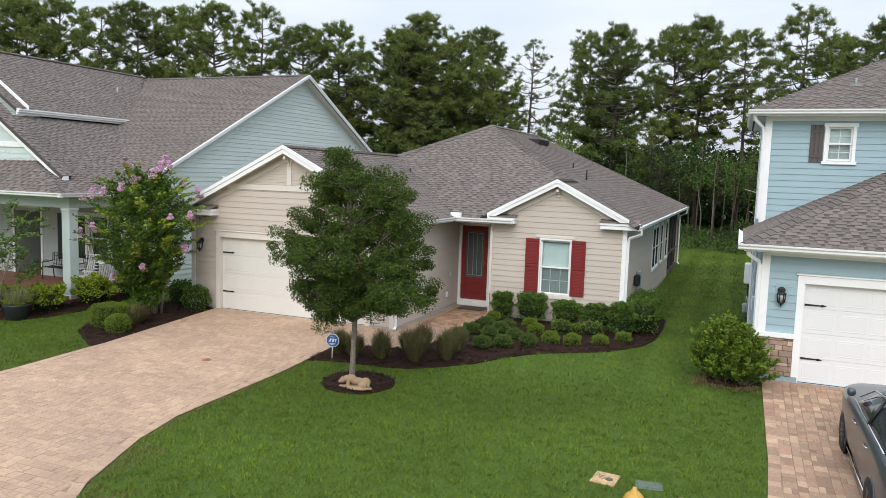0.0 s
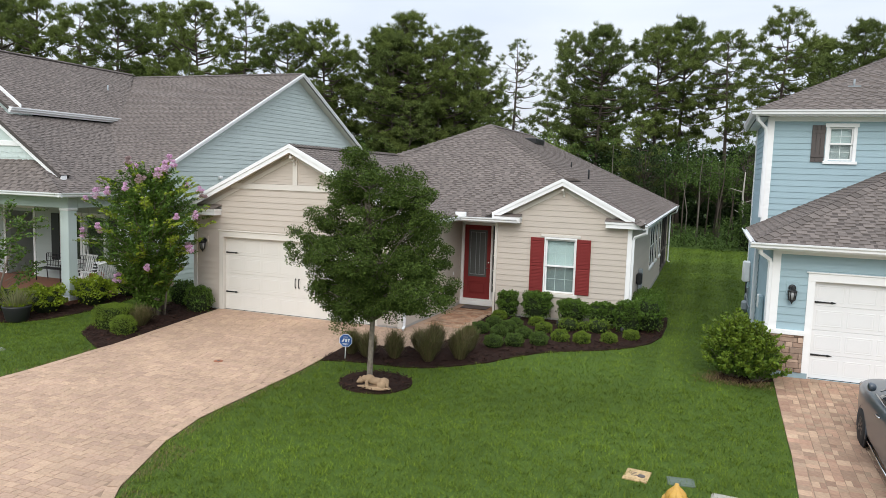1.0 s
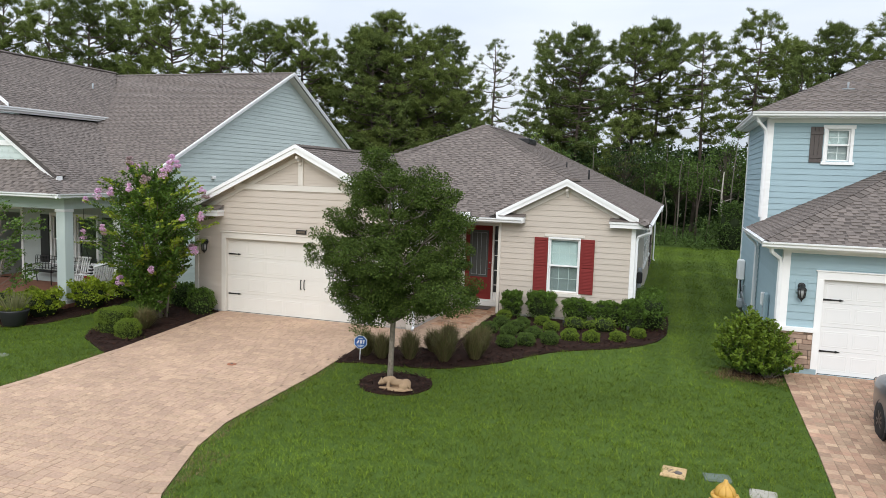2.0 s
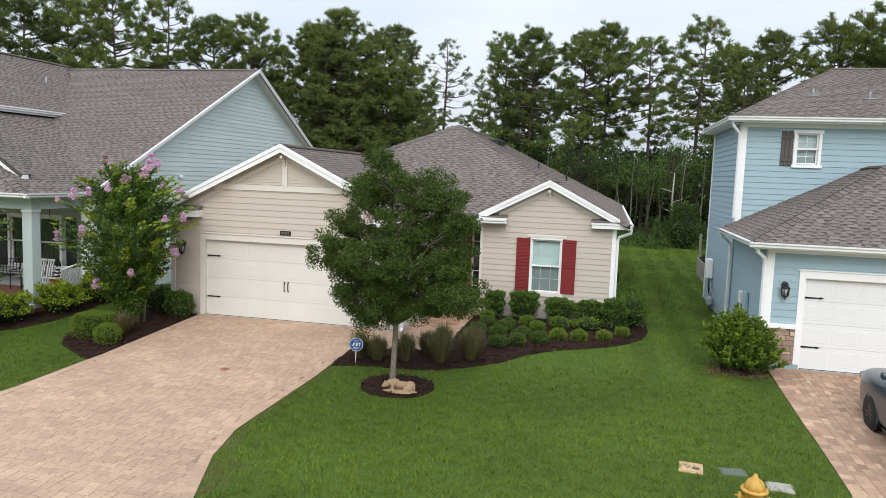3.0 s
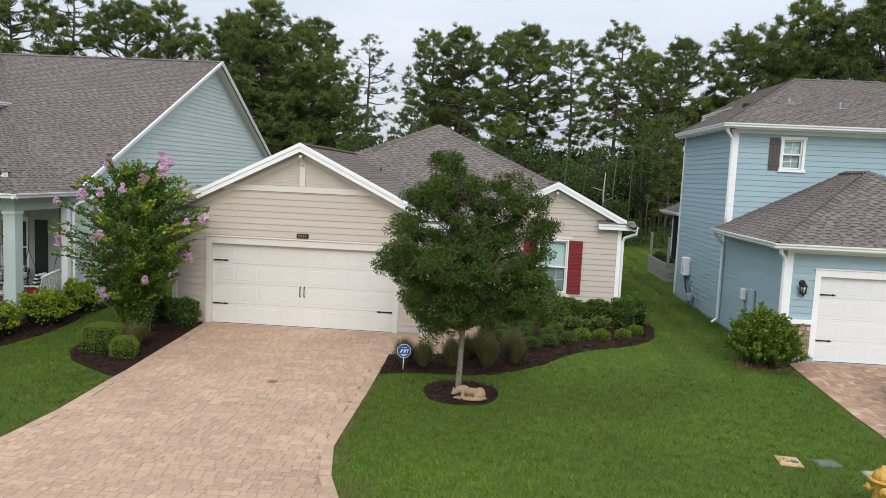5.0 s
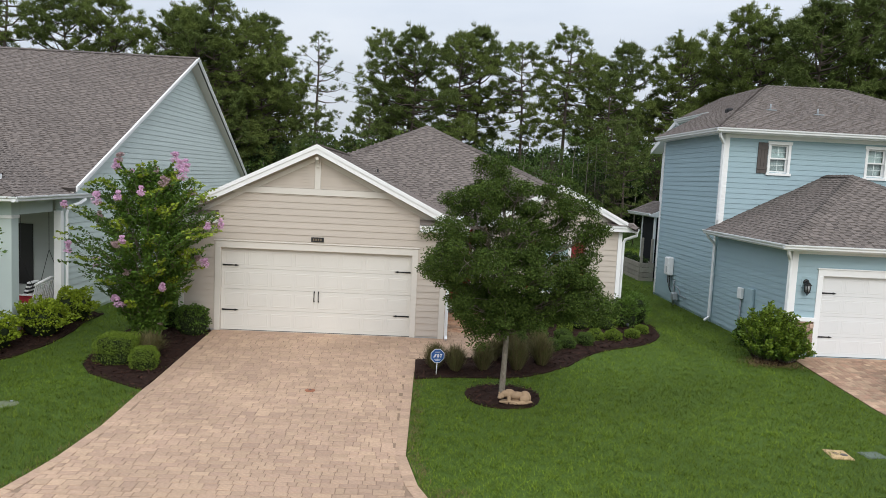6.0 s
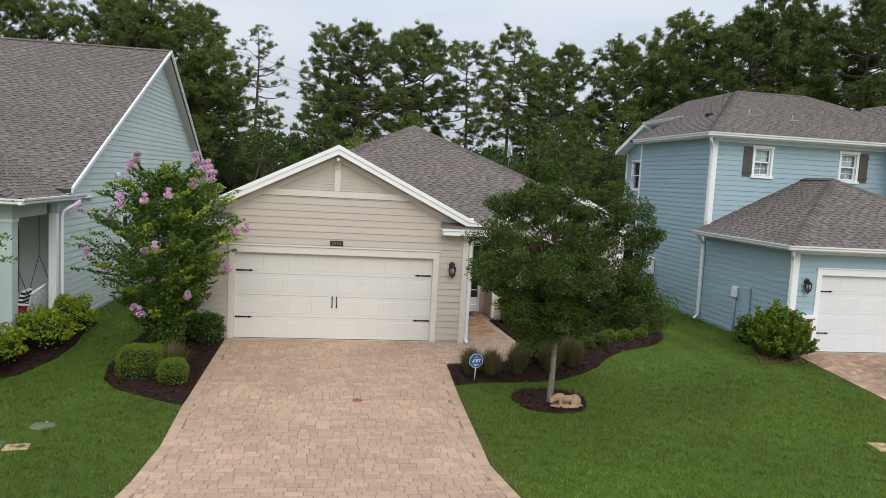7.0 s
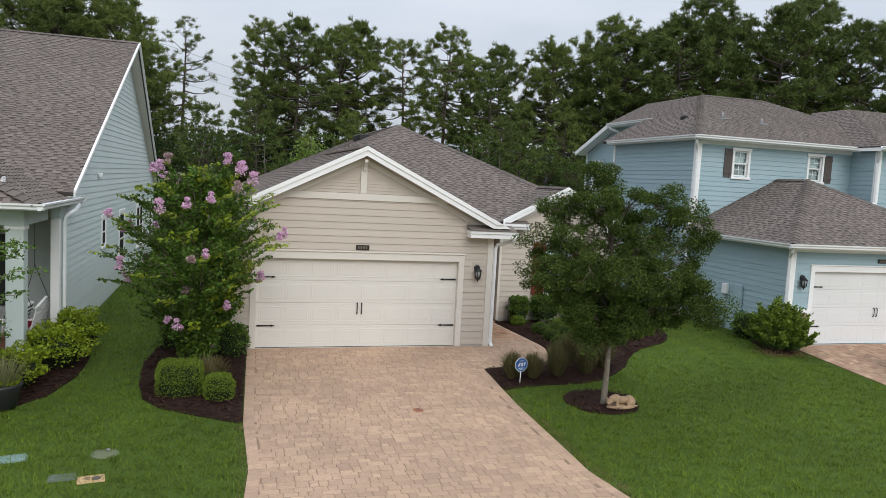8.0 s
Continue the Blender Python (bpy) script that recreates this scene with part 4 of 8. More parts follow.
wall("wall", FW, [(wx0, -0.2), (wx1, -0.2), (wx1, wing_line(wx1)), (wax, wing_line(wax)), (wx0, wing_line(wx0))], [(8.80, 9.68, 0.78, 2.37)], 0.16, BEIGE, BEIGE, home, 0.055)
each("corner_board", FW, [(wx1 - 0.09, wx1 + 0.03, -0.1, 0.045, 0.0, 2.82)], WHITE, home)
box("corner_board", FW, wx0 - 0.03, wx0 + 0.05, -0.1, 0.045, 0.0, 2.82, BEIGE_TRIM, home)
for s in (-1, 1):
    for y, w, th in ((3.12, 0.21, 0.03), (3.095, 0.095, 0.025)):
        prism("rake_fascia", [(wax, y, waz + 0.03), (wax + s * 2.06, y, waz + 0.03 - 0.515 * 2.06), (wax + s * 2.06, y, waz + 0.03 - 0.515 * 2.06 - w), (wax, y, waz + 0.03 - w)], (0, th, 0), WHITE, home)
    prism("frieze_board", [FW(wax + s * q, 0.0, waz - 0.22 - 0.515 * q + dz) for q, dz in ((0, 0), (1.5, 0), (1.5, -0.12), (0, -0.12))], (0, -0.04, 0), BEIGE_TRIM, home)
    prism("rake_soffit", [(wax, 3.18, waz - 0.13), (wax + s * 1.9, 3.18, waz - 0.13 - 0.515 * 1.9), (wax + s * 1.9, 3.41, waz - 0.13 - 0.515 * 1.9), (wax, 3.41, waz - 0.13)], (0, 0, 0.02), SOFFIT, home)
boxes("gable_bracket", FW, [(wax - 0.04, wax + 0.04, 0.0, 0.24, 3.78, 3.85), (wax - 0.035, wax + 0.035, 0.0, 0.06, 3.62, 3.78), (wax - 0.035, wax + 0.035, 0.06, 0.12, 3.71, 3.78)], BEIGE_TRIM, home, 0.008)
eave_return(10.54, 11.58, 3.14, 3.44, 2.80, 3.06, home, WHITE)
eave_return(7.30, 8.04, 3.14, 3.44, 2.80, 3.06, home, WHITE)
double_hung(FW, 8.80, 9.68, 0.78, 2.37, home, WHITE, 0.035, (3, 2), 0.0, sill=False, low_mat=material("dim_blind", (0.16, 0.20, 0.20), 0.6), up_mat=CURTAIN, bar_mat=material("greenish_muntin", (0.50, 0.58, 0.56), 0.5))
box("gutter_corner", WF, 6.12, 6.44, 2.90, 3.02, 2.93, 3.06, WHITE, home, 0.01)
box("window_head", FW, 8.66, 9.82, 0.0, 0.05, 2.43, 2.51, BEIGE_TRIM, home)
box("window_sill", FW, 8.69, 9.79, 0.0, 0.06, 0.66, 0.77, BEIGE_TRIM, home)
for u0 in (8.355, 9.72):
    sh = boxes("shutter", FW, [(u0, u0 + 0.405, 0.02, 0.045, 0.79, 2.40)], RED, home, 0.004, "dark red louvred shutter")
    boxes("shutter_frame", FW, [(u0, u0 + 0.045, 0.045, 0.062, 0.79, 2.40), (u0 + 0.36, u0 + 0.405, 0.045, 0.062, 0.79, 2.40), (u0 + 0.045, u0 + 0.36, 0.045, 0.062, 0.79, 0.88),
                                (u0 + 0.045, u0 + 0.36, 0.045, 0.062, 1.56, 1.63), (u0 + 0.045, u0 + 0.36, 0.045, 0.062, 2.31, 2.40)], RED, sh)
    for i in range(34):
        zz = 0.90 + i * 0.0425
        if 1.53 < zz < 1.63 or zz > 2.27:
            continue
        me = mesh_of("slat", [FW(u0 + 0.045, 0.062, zz), FW(u0 + 0.36, 0.062, zz), FW(u0 + 0.36, 0.046, zz + 0.038), FW(u0 + 0.045, 0.046, zz + 0.038),
                              FW(u0 + 0.045, 0.046, zz), FW(u0 + 0.36, 0.046, zz)], [(0, 1, 2, 3), (4, 5, 1, 0), (4, 0, 3), (5, 2, 1)], RED)
        part("slat", me, RED, sh)
# the right side wall, its windows and the screened porch behind
FS = Frame((wx1, 0, 0), (0, 1, 0), (1, 0, 0))
side_w = [(10.25, 11.10, 0.95, 2.45), (11.25, 12.10, 0.95, 2.45), (13.0, 13.75, 0.95, 2.45), (15.0, 15.9, 0.95, 2.45)]
wall("wall", FS, [(wy + 0.03, -0.2), (16.6, -0.2), (16.6, EZ - 0.08), (wy + 0.03, EZ - 0.08)], side_w, 0.16, BEIGE, BEIGE, home, 0.055)
for a, b, c, d in side_w:
    double_hung(FS, a, b, c, d, home, WHITE, 0.06, (1, 1), 0.0, up_mat=DARK, dark_cover=True)
box("porch_screen", FS, 16.6, 21.7, -0.08, -0.06, 0.1, 2.8, SCREEN, home, 0)
boxes("porch_frame", FS, [(q, q + 0.08, -0.1, 0.0, 0.0, 2.85) for q in (16.6, 18.3, 20.0, 21.62)] + [(16.6, 21.7, -0.1, 0.0, 0.85, 0.93), (16.6, 21.7, -0.1, 0.0, -0.1, 0.06)], BROWN, home)
prism("rear_wall", [(gx0, 21.6, -0.2), (wx1, 21.6, -0.2), (wx1, 21.6, 2.85), (gx0, 21.6, 2.85)], (0, 0.15, 0), BEIGE, home)
FL = Frame((gx0, 22, 0), (0, -1, 0), (-1, 0, 0))
wall("wall", FL, [(0.2, -0.2), (21.97, -0.2), (21.97, EZ - 0.08), (0.2, EZ - 0.08)], [], 0.16, BEIGE, BEIGE, home, 0.055)
each("foundation", WF, [(wx0, wx1 + 0.01, wy - 0.03, wy + 0.1, -0.25, 0.04), (wx1 - 0.1, wx1 + 0.03, wy, 16.6, -0.25, 0.04), (gx1 - 0.1, gx1 + 0.03, 0.0, 4.65, -0.2, 0.04)], CONCRETE, home, 0)
# roof: main hip, garage gable, wing gable
px, py, pz, ry = 5.20, 9.20, 6.08, 15.6
ex0, ex1, ey0, ey1 = -1.36, 11.62, 3.00, 21.9
garage_back = ey0 + (apz - EZ) / ((pz - EZ) / (py - ey0))
wing_back = ey0 + (waz - EZ) / ((pz - EZ) / (py - ey0))
gl = apx - (apz - EZ) / 0.494
gr = apx + (apz - EZ) / 0.494

wv = (waz - EZ) / 0.515
roof_plane("roof", [(gr, ey0, EZ), (wax - wv, ey0, EZ), (wax, wing_back, waz), (px, py, pz), (apx, garage_back, apz)], home)
roof_plane("roof", [(wax, wing_back, waz), (wax + wv, ey0, EZ), (ex1, ey0, EZ), (px, py, pz)], home)
roof_plane("roof", [(ex0, ey0, EZ), (ex0 + 0.1, ey0, EZ), (apx, garage_back, apz), (px, py, pz)], home)
roof_plane("roof", [(ex1, ey0, EZ), (ex1, ey1, EZ), (px, ry, pz), (px, py, pz)], home)
roof_plane("roof", [(ex0, ey1, EZ), (ex0, ey0, EZ), (px, py, pz), (px, ry, pz)], home)
roof_plane("roof", [(ex1, ey1, EZ), (ex0, ey1, EZ), (px, ry, pz)], home, shingles=False)
roof_plane("roof", [(gr, -0.33, EZ), (gr, ey0, EZ), (apx, garage_back, apz), (apx, -0.33, apz)], home, singles=260)
roof_plane("roof", [(gl, ey0, EZ), (gl, -0.33, EZ), (apx, -0.33, apz), (apx, garage_back, apz)], home)
we = (waz - EZ - 0.10) / 0.515
roof_plane("roof", [(wax + we, 3.15, EZ + 0.10), (wax + we, ey0 + 0.2, EZ + 0.10), (wax, wing_back, waz), (wax, 3.15, waz)], home)
roof_plane("roof", [(wax - we, ey0 + 0.2, EZ + 0.10), (wax - we, 3.15, EZ + 0.10), (wax, 3.15, waz), (wax, wing_back, waz)], home)
for a, b in (((ex1, ey0, EZ), (px, py, pz)), ((ex0, ey0, EZ), (px, py, pz)), ((ex1, ey1, EZ), (px, ry, pz)), ((px, ry, pz), (px, py, pz)), ((apx, -0.34, apz), (apx, garage_back, apz)), ((wax, 3.14, waz), (wax, wing_back, waz))):
    ridge_caps("ridge_cap", a, b, home)
prism("soffit", [(gr, ey0 + 0.05, EZ - 0.13), (7.35, ey0 + 0.05, EZ - 0.13), (7.35, 4.7, EZ - 0.13), (gr, 4.7, EZ - 0.13)], (0, 0, 0.02), SOFFIT, home)
prism("soffit", [(wx1 - 0.05, 3.44, EZ - 0.13), (ex1 - 0.05, 3.44, EZ - 0.13), (ex1 - 0.05, ey1, EZ - 0.13), (wx1 - 0.05, ey1, EZ - 0.13)], (0, 0, 0.02), SOFFIT, home)
prism("soffit", [(ex0 + 0.1, ey0 + 0.05, EZ - 0.13), (gx0, ey0 + 0.05, EZ - 0.13), (gx0, ey1, EZ - 0.13), (ex0 + 0.1, ey1, EZ - 0.13)], (0, 0, 0.02), SOFFIT, home)
prism("soffit", [(gl + 0.1, -0.01, EZ - 0.13), (gr - 0.08, -0.01, EZ - 0.13), (gr - 0.08, ey0 + 0.04, EZ - 0.13), (gl + 0.1, ey0 + 0.04, EZ - 0.13)], (0, 0, 0.02), SOFFIT, home)
each("fascia", WF, [(ex1 - 0.05, ex1 - 0.02, 3.16, ey1, EZ - 0.15, EZ - 0.01), (gr, 7.35, ey0 + 0.02, ey0 + 0.05, EZ - 0.15, EZ - 0.01), (gr - 0.07, gr - 0.04, -0.3, ey0, EZ - 0.15, EZ - 0.01), (gl + 0.04, gl + 0.07, -0.3, ey0, EZ - 0.15, EZ - 0.01), (ex0 + 0.02, ex0 + 0.05, ey0, ey1, EZ - 0.15, EZ - 0.01)], WHITE, home, 0)
gutter("gutter", (ex1 - 0.02, 3.14, EZ - 0.005), (ex1 - 0.02, ey1, EZ - 0.005), home, (1, 0, 0))
gutter("gutter", (gr - 0.06, ey0 + 0.02, EZ - 0.005), (8.02, ey0 + 0.02, EZ - 0.005), home, (0, -1, 0))
gutter("gutter", (gr - 0.04, -0.34, EZ - 0.005), (gr - 0.04, ey0 - 0.1, EZ - 0.005), home, (1, 0, 0))
gutter("gutter", (gl + 0.04, -0.34, EZ - 0.005), (gl + 0.04, ey0, EZ - 0.005), home, (-1, 0, 0))
downspout([(11.66, 3.24, 2.82), (11.66, 3.26, 2.70), (11.34, 3.36, 2.56), (11.30, 3.37, 2.45), (11.30, 3.37, 0.06), (11.32, 3.20, -0.02)], home)
downspout([(6.26, -0.15, 2.82), (6.26, -0.14, 2.72), (5.86, -0.06, 2.60), (5.82, -0.05, 2.50), (5.82, -0.05, 0.10), (5.83, -0.16, 0.02)], home)
downspout([(11.66, 21.5, 2.82), (11.62, 21.5, 2.6), (11.32, 21.6, 2.45), (11.32, 21.6, 0.06), (11.42, 21.6, 0.0)], home)
for q, s in ((12.4, 1), (11.0, -1)):
    xx, zz = px + s * 0.95, pz - 0.95 * 0.49
    boxes("roof_vent", WF, [(xx - 0.30, xx + 0.30, q - 0.75, q + 0.75, zz - 0.10, zz + 0.13)], IRON, home, 0.03, "low black off-ridge vent")
for xx, yy in ((8.3, 9.6), (9.6, 5.6), (3.6, 5.4)):
    zz = EZ + (yy - ey0) * (pz - EZ) / (py - ey0) if yy < 9 else pz - (xx - px) * 0.49
    tube("vent_pipe", [(xx, yy, zz - 0.1), (xx, yy, zz + 0.20)], 0.028, RUBBER, home, 8)
# front door, its frame and sidelight
FDoor = Frame((gx1 - 0.10, 4.65, 0.115), (1, 0, 0), (0, -1, 0))
fd = boxes("front_door", FDoor, [(0.22, 1.12, -0.10, -0.055, 0.06, 2.46)], RED, home, 0.004, "dark red front door with a tall glass light")
boxes("door_stile", FDoor, [(0.22, 0.36, -0.055, -0.035, 0.06, 2.46), (0.98, 1.12, -0.055, -0.035, 0.06, 2.46), (0.36, 0.98, -0.055, -0.035, 0.06, 0.20), (0.36, 0.98, -0.055, -0.035, 0.62, 0.78), (0.36, 0.98, -0.055, -0.035, 2.30, 2.46)], RED, fd)
box("door_panel", FDoor, 0.42, 0.92, -0.055, -0.04, 0.26, 0.56, RED, fd, 0.012)
box("door_glass", FDoor, 0.36, 0.98, -0.054, -0.048, 0.78, 2.30, material("frosted_door_glass", (0.085, 0.092, 0.09), 0.22), fd, 0)
boxes("leaded_bars", FDoor, [(0.42, 0.43, -0.048, -0.042, 0.85, 2.23), (0.91, 0.92, -0.048, -0.042, 0.85, 2.23), (0.435, 0.905, -0.048, -0.042, 0.85, 0.862), (0.435, 0.905, -0.048, -0.042, 2.218, 2.23), (0.60, 0.612, -0.048, -0.042, 0.862, 2.218), (0.73, 0.742, -0.048, -0.042, 0.862, 2.218)], GREYPIPE, fd, 0)
tube("door_lever", [FDoor(1.05, -0.035, 1.08), FDoor(1.05, 0.02, 1.08), FDoor(0.95, 0.025, 1.08)], 0.012, CHROME, fd, 8, "chrome lever handle")
lathe("deadbolt", FDoor(1.05, -0.02, 1.26), [(0.001, -0.03), (0.03, -0.03), (0.03, 0.03), (0.001, 0.03)], CHROME, fd, 12)
boxes("door_frame", FDoor, [(0.14, 0.22, -0.12, 0.04, 0.02, 2.52), (1.12, 1.18, -0.12, 0.02, 0.02, 2.46), (1.40, 1.46, -0.12, 0.04, 0.02, 2.52), (0.14, 1.46, -0.12, 0.04, 2.46, 2.58), (0.14, 1.46, -0.12, 0.06, 0.0, 0.06)], WHITE, home)
box("sidelight", FDoor, 1.18, 1.40, -0.09, -0.08, 0.06, 2.46, GLASS_D, home, 0)
each("sidelight_bar", FDoor, [(1.18, 1.40, -0.08, -0.065, 0.06 + 0.48 * q - 0.012, 0.06 + 0.48 * q + 0.012) for q in range(1, 5)] + [(1.18, 1.40, -0.08, -0.05, 0.06, 0.30)], WHITE, home, 0)
box("threshold", FDoor, 0.14, 1.46, -0.12, 0.08, -0.14, -0.004, WHITE, home)
mat_ = box("door_mat", WF, 6.0, 6.85, 4.0, 4.5, -0.045, -0.03, BROWN, None, 0.004)
tagged(mat_, "dark brown door mat before the red front door", "door mat")
# the house number stays a plate with plain bars
plate = thing("number_plate", FG(2.44, 0.02, 2.44), "small black plate with dim bronze bars above the garage door", "house sign", "number plates")
box("plate", FG, 2.28, 2.60, 0.024, 0.045, 2.385, 2.505, IRON, plate, 0.006)
for i in range(4):
    box("bar", FG, 2.325 + i * 0.062, 2.36 + i * 0.062, 0.045, 0.050, 2.415, 2.475, BRONZE, plate, 0)
each("lamp_block", FG, [(5.24, 5.48, 0.0, 0.026, 1.86, 2.16), (-0.78, -0.54, 0.0, 0.026, 1.86, 2.16)], BEIGE, home)
wall_lantern("wall_lantern", FG, 5.36, 1.86, "black coach lamp on beige siding by the garage door")
wall_lantern("wall_lantern", FG, -0.66, 1.86, "black coach lamp on beige siding by the garage door")
box("switch_box", FE, 3.6, 3.72, 0.024, 0.06, 0.35, 0.52, WHITE, home)
box("doorbell", FE, 3.9, 3.95, 0.024, 0.04, 1.0, 1.1, WHITE, home)

# ---- blue house ----
blue = thing("blue_house", (18, 5, 0), "two-storey blue lap-siding house with grey hip roofs and stone base", "house")
BZ, UZ = 2.93, 6.15
bx0, bx1, by = 14.67, 21.2, -0.30
FB = Frame((0, by, 0), (1, 0, 0), (0, -1, 0))
wall("wall", FB, [(bx0, -0.2), (bx1, -0.2), (bx1, BZ - 0.1), (bx0, BZ - 0.1)], [(15.50, 20.38, -0.02, 2.13)], 0.16, BLUE, BLUE, blue, 1.03)
garage_door(FB, 15.50, 20.38, -0.02, 2.13, blue, DOORB, WHITE)
each("corner_board", FB, [(bx0 - 0.03, bx0 + 0.13, -0.1, 0.05, 1.03, BZ - 0.1)], WHITE, blue)
box("frieze", FB, bx0, bx1, 0.0, 0.035, BZ - 0.25, BZ - 0.1, WHITE, blue)
box("stone_ledge", FB, bx0 - 0.04, 15.36, 0.0, 0.11, 0.93, 1.03, WHITE, blue)
stone_base = box("stone_base", FB, bx0, 15.36, 0.0, 0.03, 0.10, 0.93, MORTAR, blue, 0)
box("foundation", FB, bx0 - 0.01, 15.48, -0.1, 0.05, -0.25, 0.10, material("blue_foundation", (0.28, 0.38, 0.42), 0.7, 0, 0.08, 6), blue, 0)
rs = np.random.default_rng(9)
zz = 0.105
while zz < 0.90:
    hh = min(rs.choice((0.07, 0.085, 0.11, 0.13)), 0.93 - zz)
    uu = bx0 - 0.02
    while uu < 15.34:
        ww = min(rs.uniform(0.13, 0.42), 15.355 - uu)
        if ww > 0.03:
            bm = bmesh.new()
            d1 = rs.uniform(0.05, 0.085)
            add_box(bm, FB, uu + 0.004, uu + ww - 0.004, 0.0, d1, zz + 0.003, zz + hh - 0.003, 0.009)
            part("ledge_stone", bm, STONE, stone_base)
        uu += ww
    zz += hh
FBs = Frame((bx0, 0, 0), (0, -1, 0), (-1, 0, 0))
wall("wall", FBs, [(-4.40, -0.2), (0.27, -0.2), (0.27, BZ - 0.08), (-4.40, BZ - 0.08)], [], 0.16, BLUE, BLUE, blue, 0.0)
uy, ux0, ux1 = 4.45, 14.65, 21.2
FU = Frame((0, uy, 0), (1, 0, 0), (0, -1, 0))
uw = [(16.14, 16.72, 4.86, 5.74), (19.32, 19.90, 4.86, 5.74)]
wall("wall", FU, [(ux0, 2.4), (ux1, 2.4), (ux1, UZ - 0.1), (ux0, UZ - 0.1)], uw, 0.16, BLUE, BLUE, blue, 2.65)
for i, (a, b, c, d) in enumerate(uw):
    double_hung(FU, a, b, c, d, blue, WHITE, 0.08, (2, 2), 0.03, up_mat=CURTAIN, low_mat=material("grey_green_blind", (0.24, 0.29, 0.29), 0.6), bar_mat=GUTTER)
    u0 = a - 0.42 if i == 0 else b + 0.10
    sh = boxes("shutter", FU, [(u0 + j * 0.107, u0 + j * 0.107 + 0.103, 0.02, 0.045, c - 0.05, d + 0.05) for j in range(3)], BROWN, blue, 0.004, "dark brown board shutter")
    each("batten", FU, [(u0, u0 + 0.32, 0.045, 0.062, d - 0.16, d - 0.07), (u0, u0 + 0.32, 0.045, 0.062, c + 0.07, c + 0.16)], BROWN, sh)
each("corner_board", FU, [(ux0 - 0.03, ux0 + 0.13, -0.1, 0.05, 3.0, UZ - 0.1)], WHITE, blue)
box("frieze", FU, ux0, ux1, 0.0, 0.035, UZ - 0.26, UZ - 0.1, WHITE, blue)
FUs = Frame((ux0, 0, 0), (0, -1, 0), (-1, 0, 0))
wall("wall", FUs, [(-10.1, -0.2), (-4.48, -0.2), (-4.48, UZ - 0.08), (-10.1, UZ - 0.08)], [], 0.16, BLUE, BLUE, blue, 0.0)
each("corner_board", FUs, [(-4.62, -4.50, -0.05, 0.045, 0.0, 2.85), (-4.60, -4.45, -0.05, 0.045, 3.0, UZ - 0.1), (-10.12, -10.0, -0.05, 0.045, 0.0, UZ - 0.1)], WHITE, blue)
# rear block, set back behind the side wall
FBr = Frame((16.9, 0, 0), (0, -1, 0), (-1, 0, 0))
rw = [(-16.2, -15.3, 4.2, 5.5), (-16.2, -15.3, 0.9, 2.4)]
wall("wall", FBr, [(-16.9, -0.2), (-10.3, -0.2), (-10.3, 7.1), (-13.9, 7.1), (-16.9, 5.95)], rw, 0.16, BLUE, BLUE, blue, 0.0)
for a, b, c, d in rw:
    double_hung(FBr, a, b, c, d, blue, WHITE, 0.06, (1, 1), 0.0, up_mat=DARK)
each("corner_board", FBr, [(-16.95, -16.82, -0.05, 0.045, 0.0, 5.95)], WHITE, blue)
roof_plane("roof", [(16.40, 17.2, 6.00), (16.40, 13.9, 7.26), (22, 13.9, 7.26), (22, 17.2, 6.00)], blue)
prism("rake_fascia", [(16.34, 13.9, 7.29), (16.34, 17.2, 6.03), (16.34, 17.2, 5.83), (16.34, 13.9, 7.09)], (0.04, 0, 0), WHITE, blue)
box("fascia", WF, 16.32, 16.35, 10.2, 13.9, 7.09, 7.24, WHITE, blue, 0)
box("eave_box", WF, 16.36, 16.90, 10.2, 13.9, 7.10, 7.13, WHITE, blue, 0)
gutter("gutter", (16.32, 13.9, 7.25), (16.32, 10.0, 7.25), blue, (-1, 0, 0))
downspout([(16.26, 13.7, 7.12), (16.30, 13.6, 7.0), (16.78, 13.4, 6.8), (16.84, 13.4, 6.6), (16.84, 13.4, 5.9)], blue, 0.05)
prism("rake_soffit", [(16.38, 17.2, 5.86), (16.38, 13.9, 7.12), (16.90, 13.9, 7.12), (16.90, 17.2, 5.86)], (0, 0, 0.02), WHITE, blue)
prism("end_wall", [(14.65, 10.1, -0.2), (17.0, 10.1, -0.2), (17.0, 10.1, 6.05), (14.65, 10.1, 6.05)], (0, 0.12, 0), BLUE, blue)
roof_plane("roof", [(15.70, 14.45, 2.98), (16.9, 14.45, 3.54), (16.9, 17.8, 3.54), (15.70, 17.8, 2.98)], blue)
gutter("gutter", (15.70, 17.8, 2.99), (15.70, 14.40, 2.99), blue, (-1, 0, 0))
prism("rake_fascia", [(15.68, 14.40, 2.86), (16.9, 14.40, 2.86), (16.9, 14.40, 3.50), (15.68, 14.40, 2.96)], (0, 0.04, 0), WHITE, blue)
box("eave_box", WF, 15.72, 16.9, 14.45, 17.8, 2.83, 2.85, WHITE, blue, 0)
each("porch_screen", WF, [(15.96, 15.98, 14.66, 16.34, 0.0, 2.83), (15.98, 16.9, 14.64, 14.66, 0.0, 2.83)], SCREEN, blue, 0)
each("porch_post", WF, [(15.92, 16.02, 16.34, 16.44, -0.1, 2.83), (15.92, 16.02, 14.56, 14.66, -0.1, 2.83)], WHITE, blue)

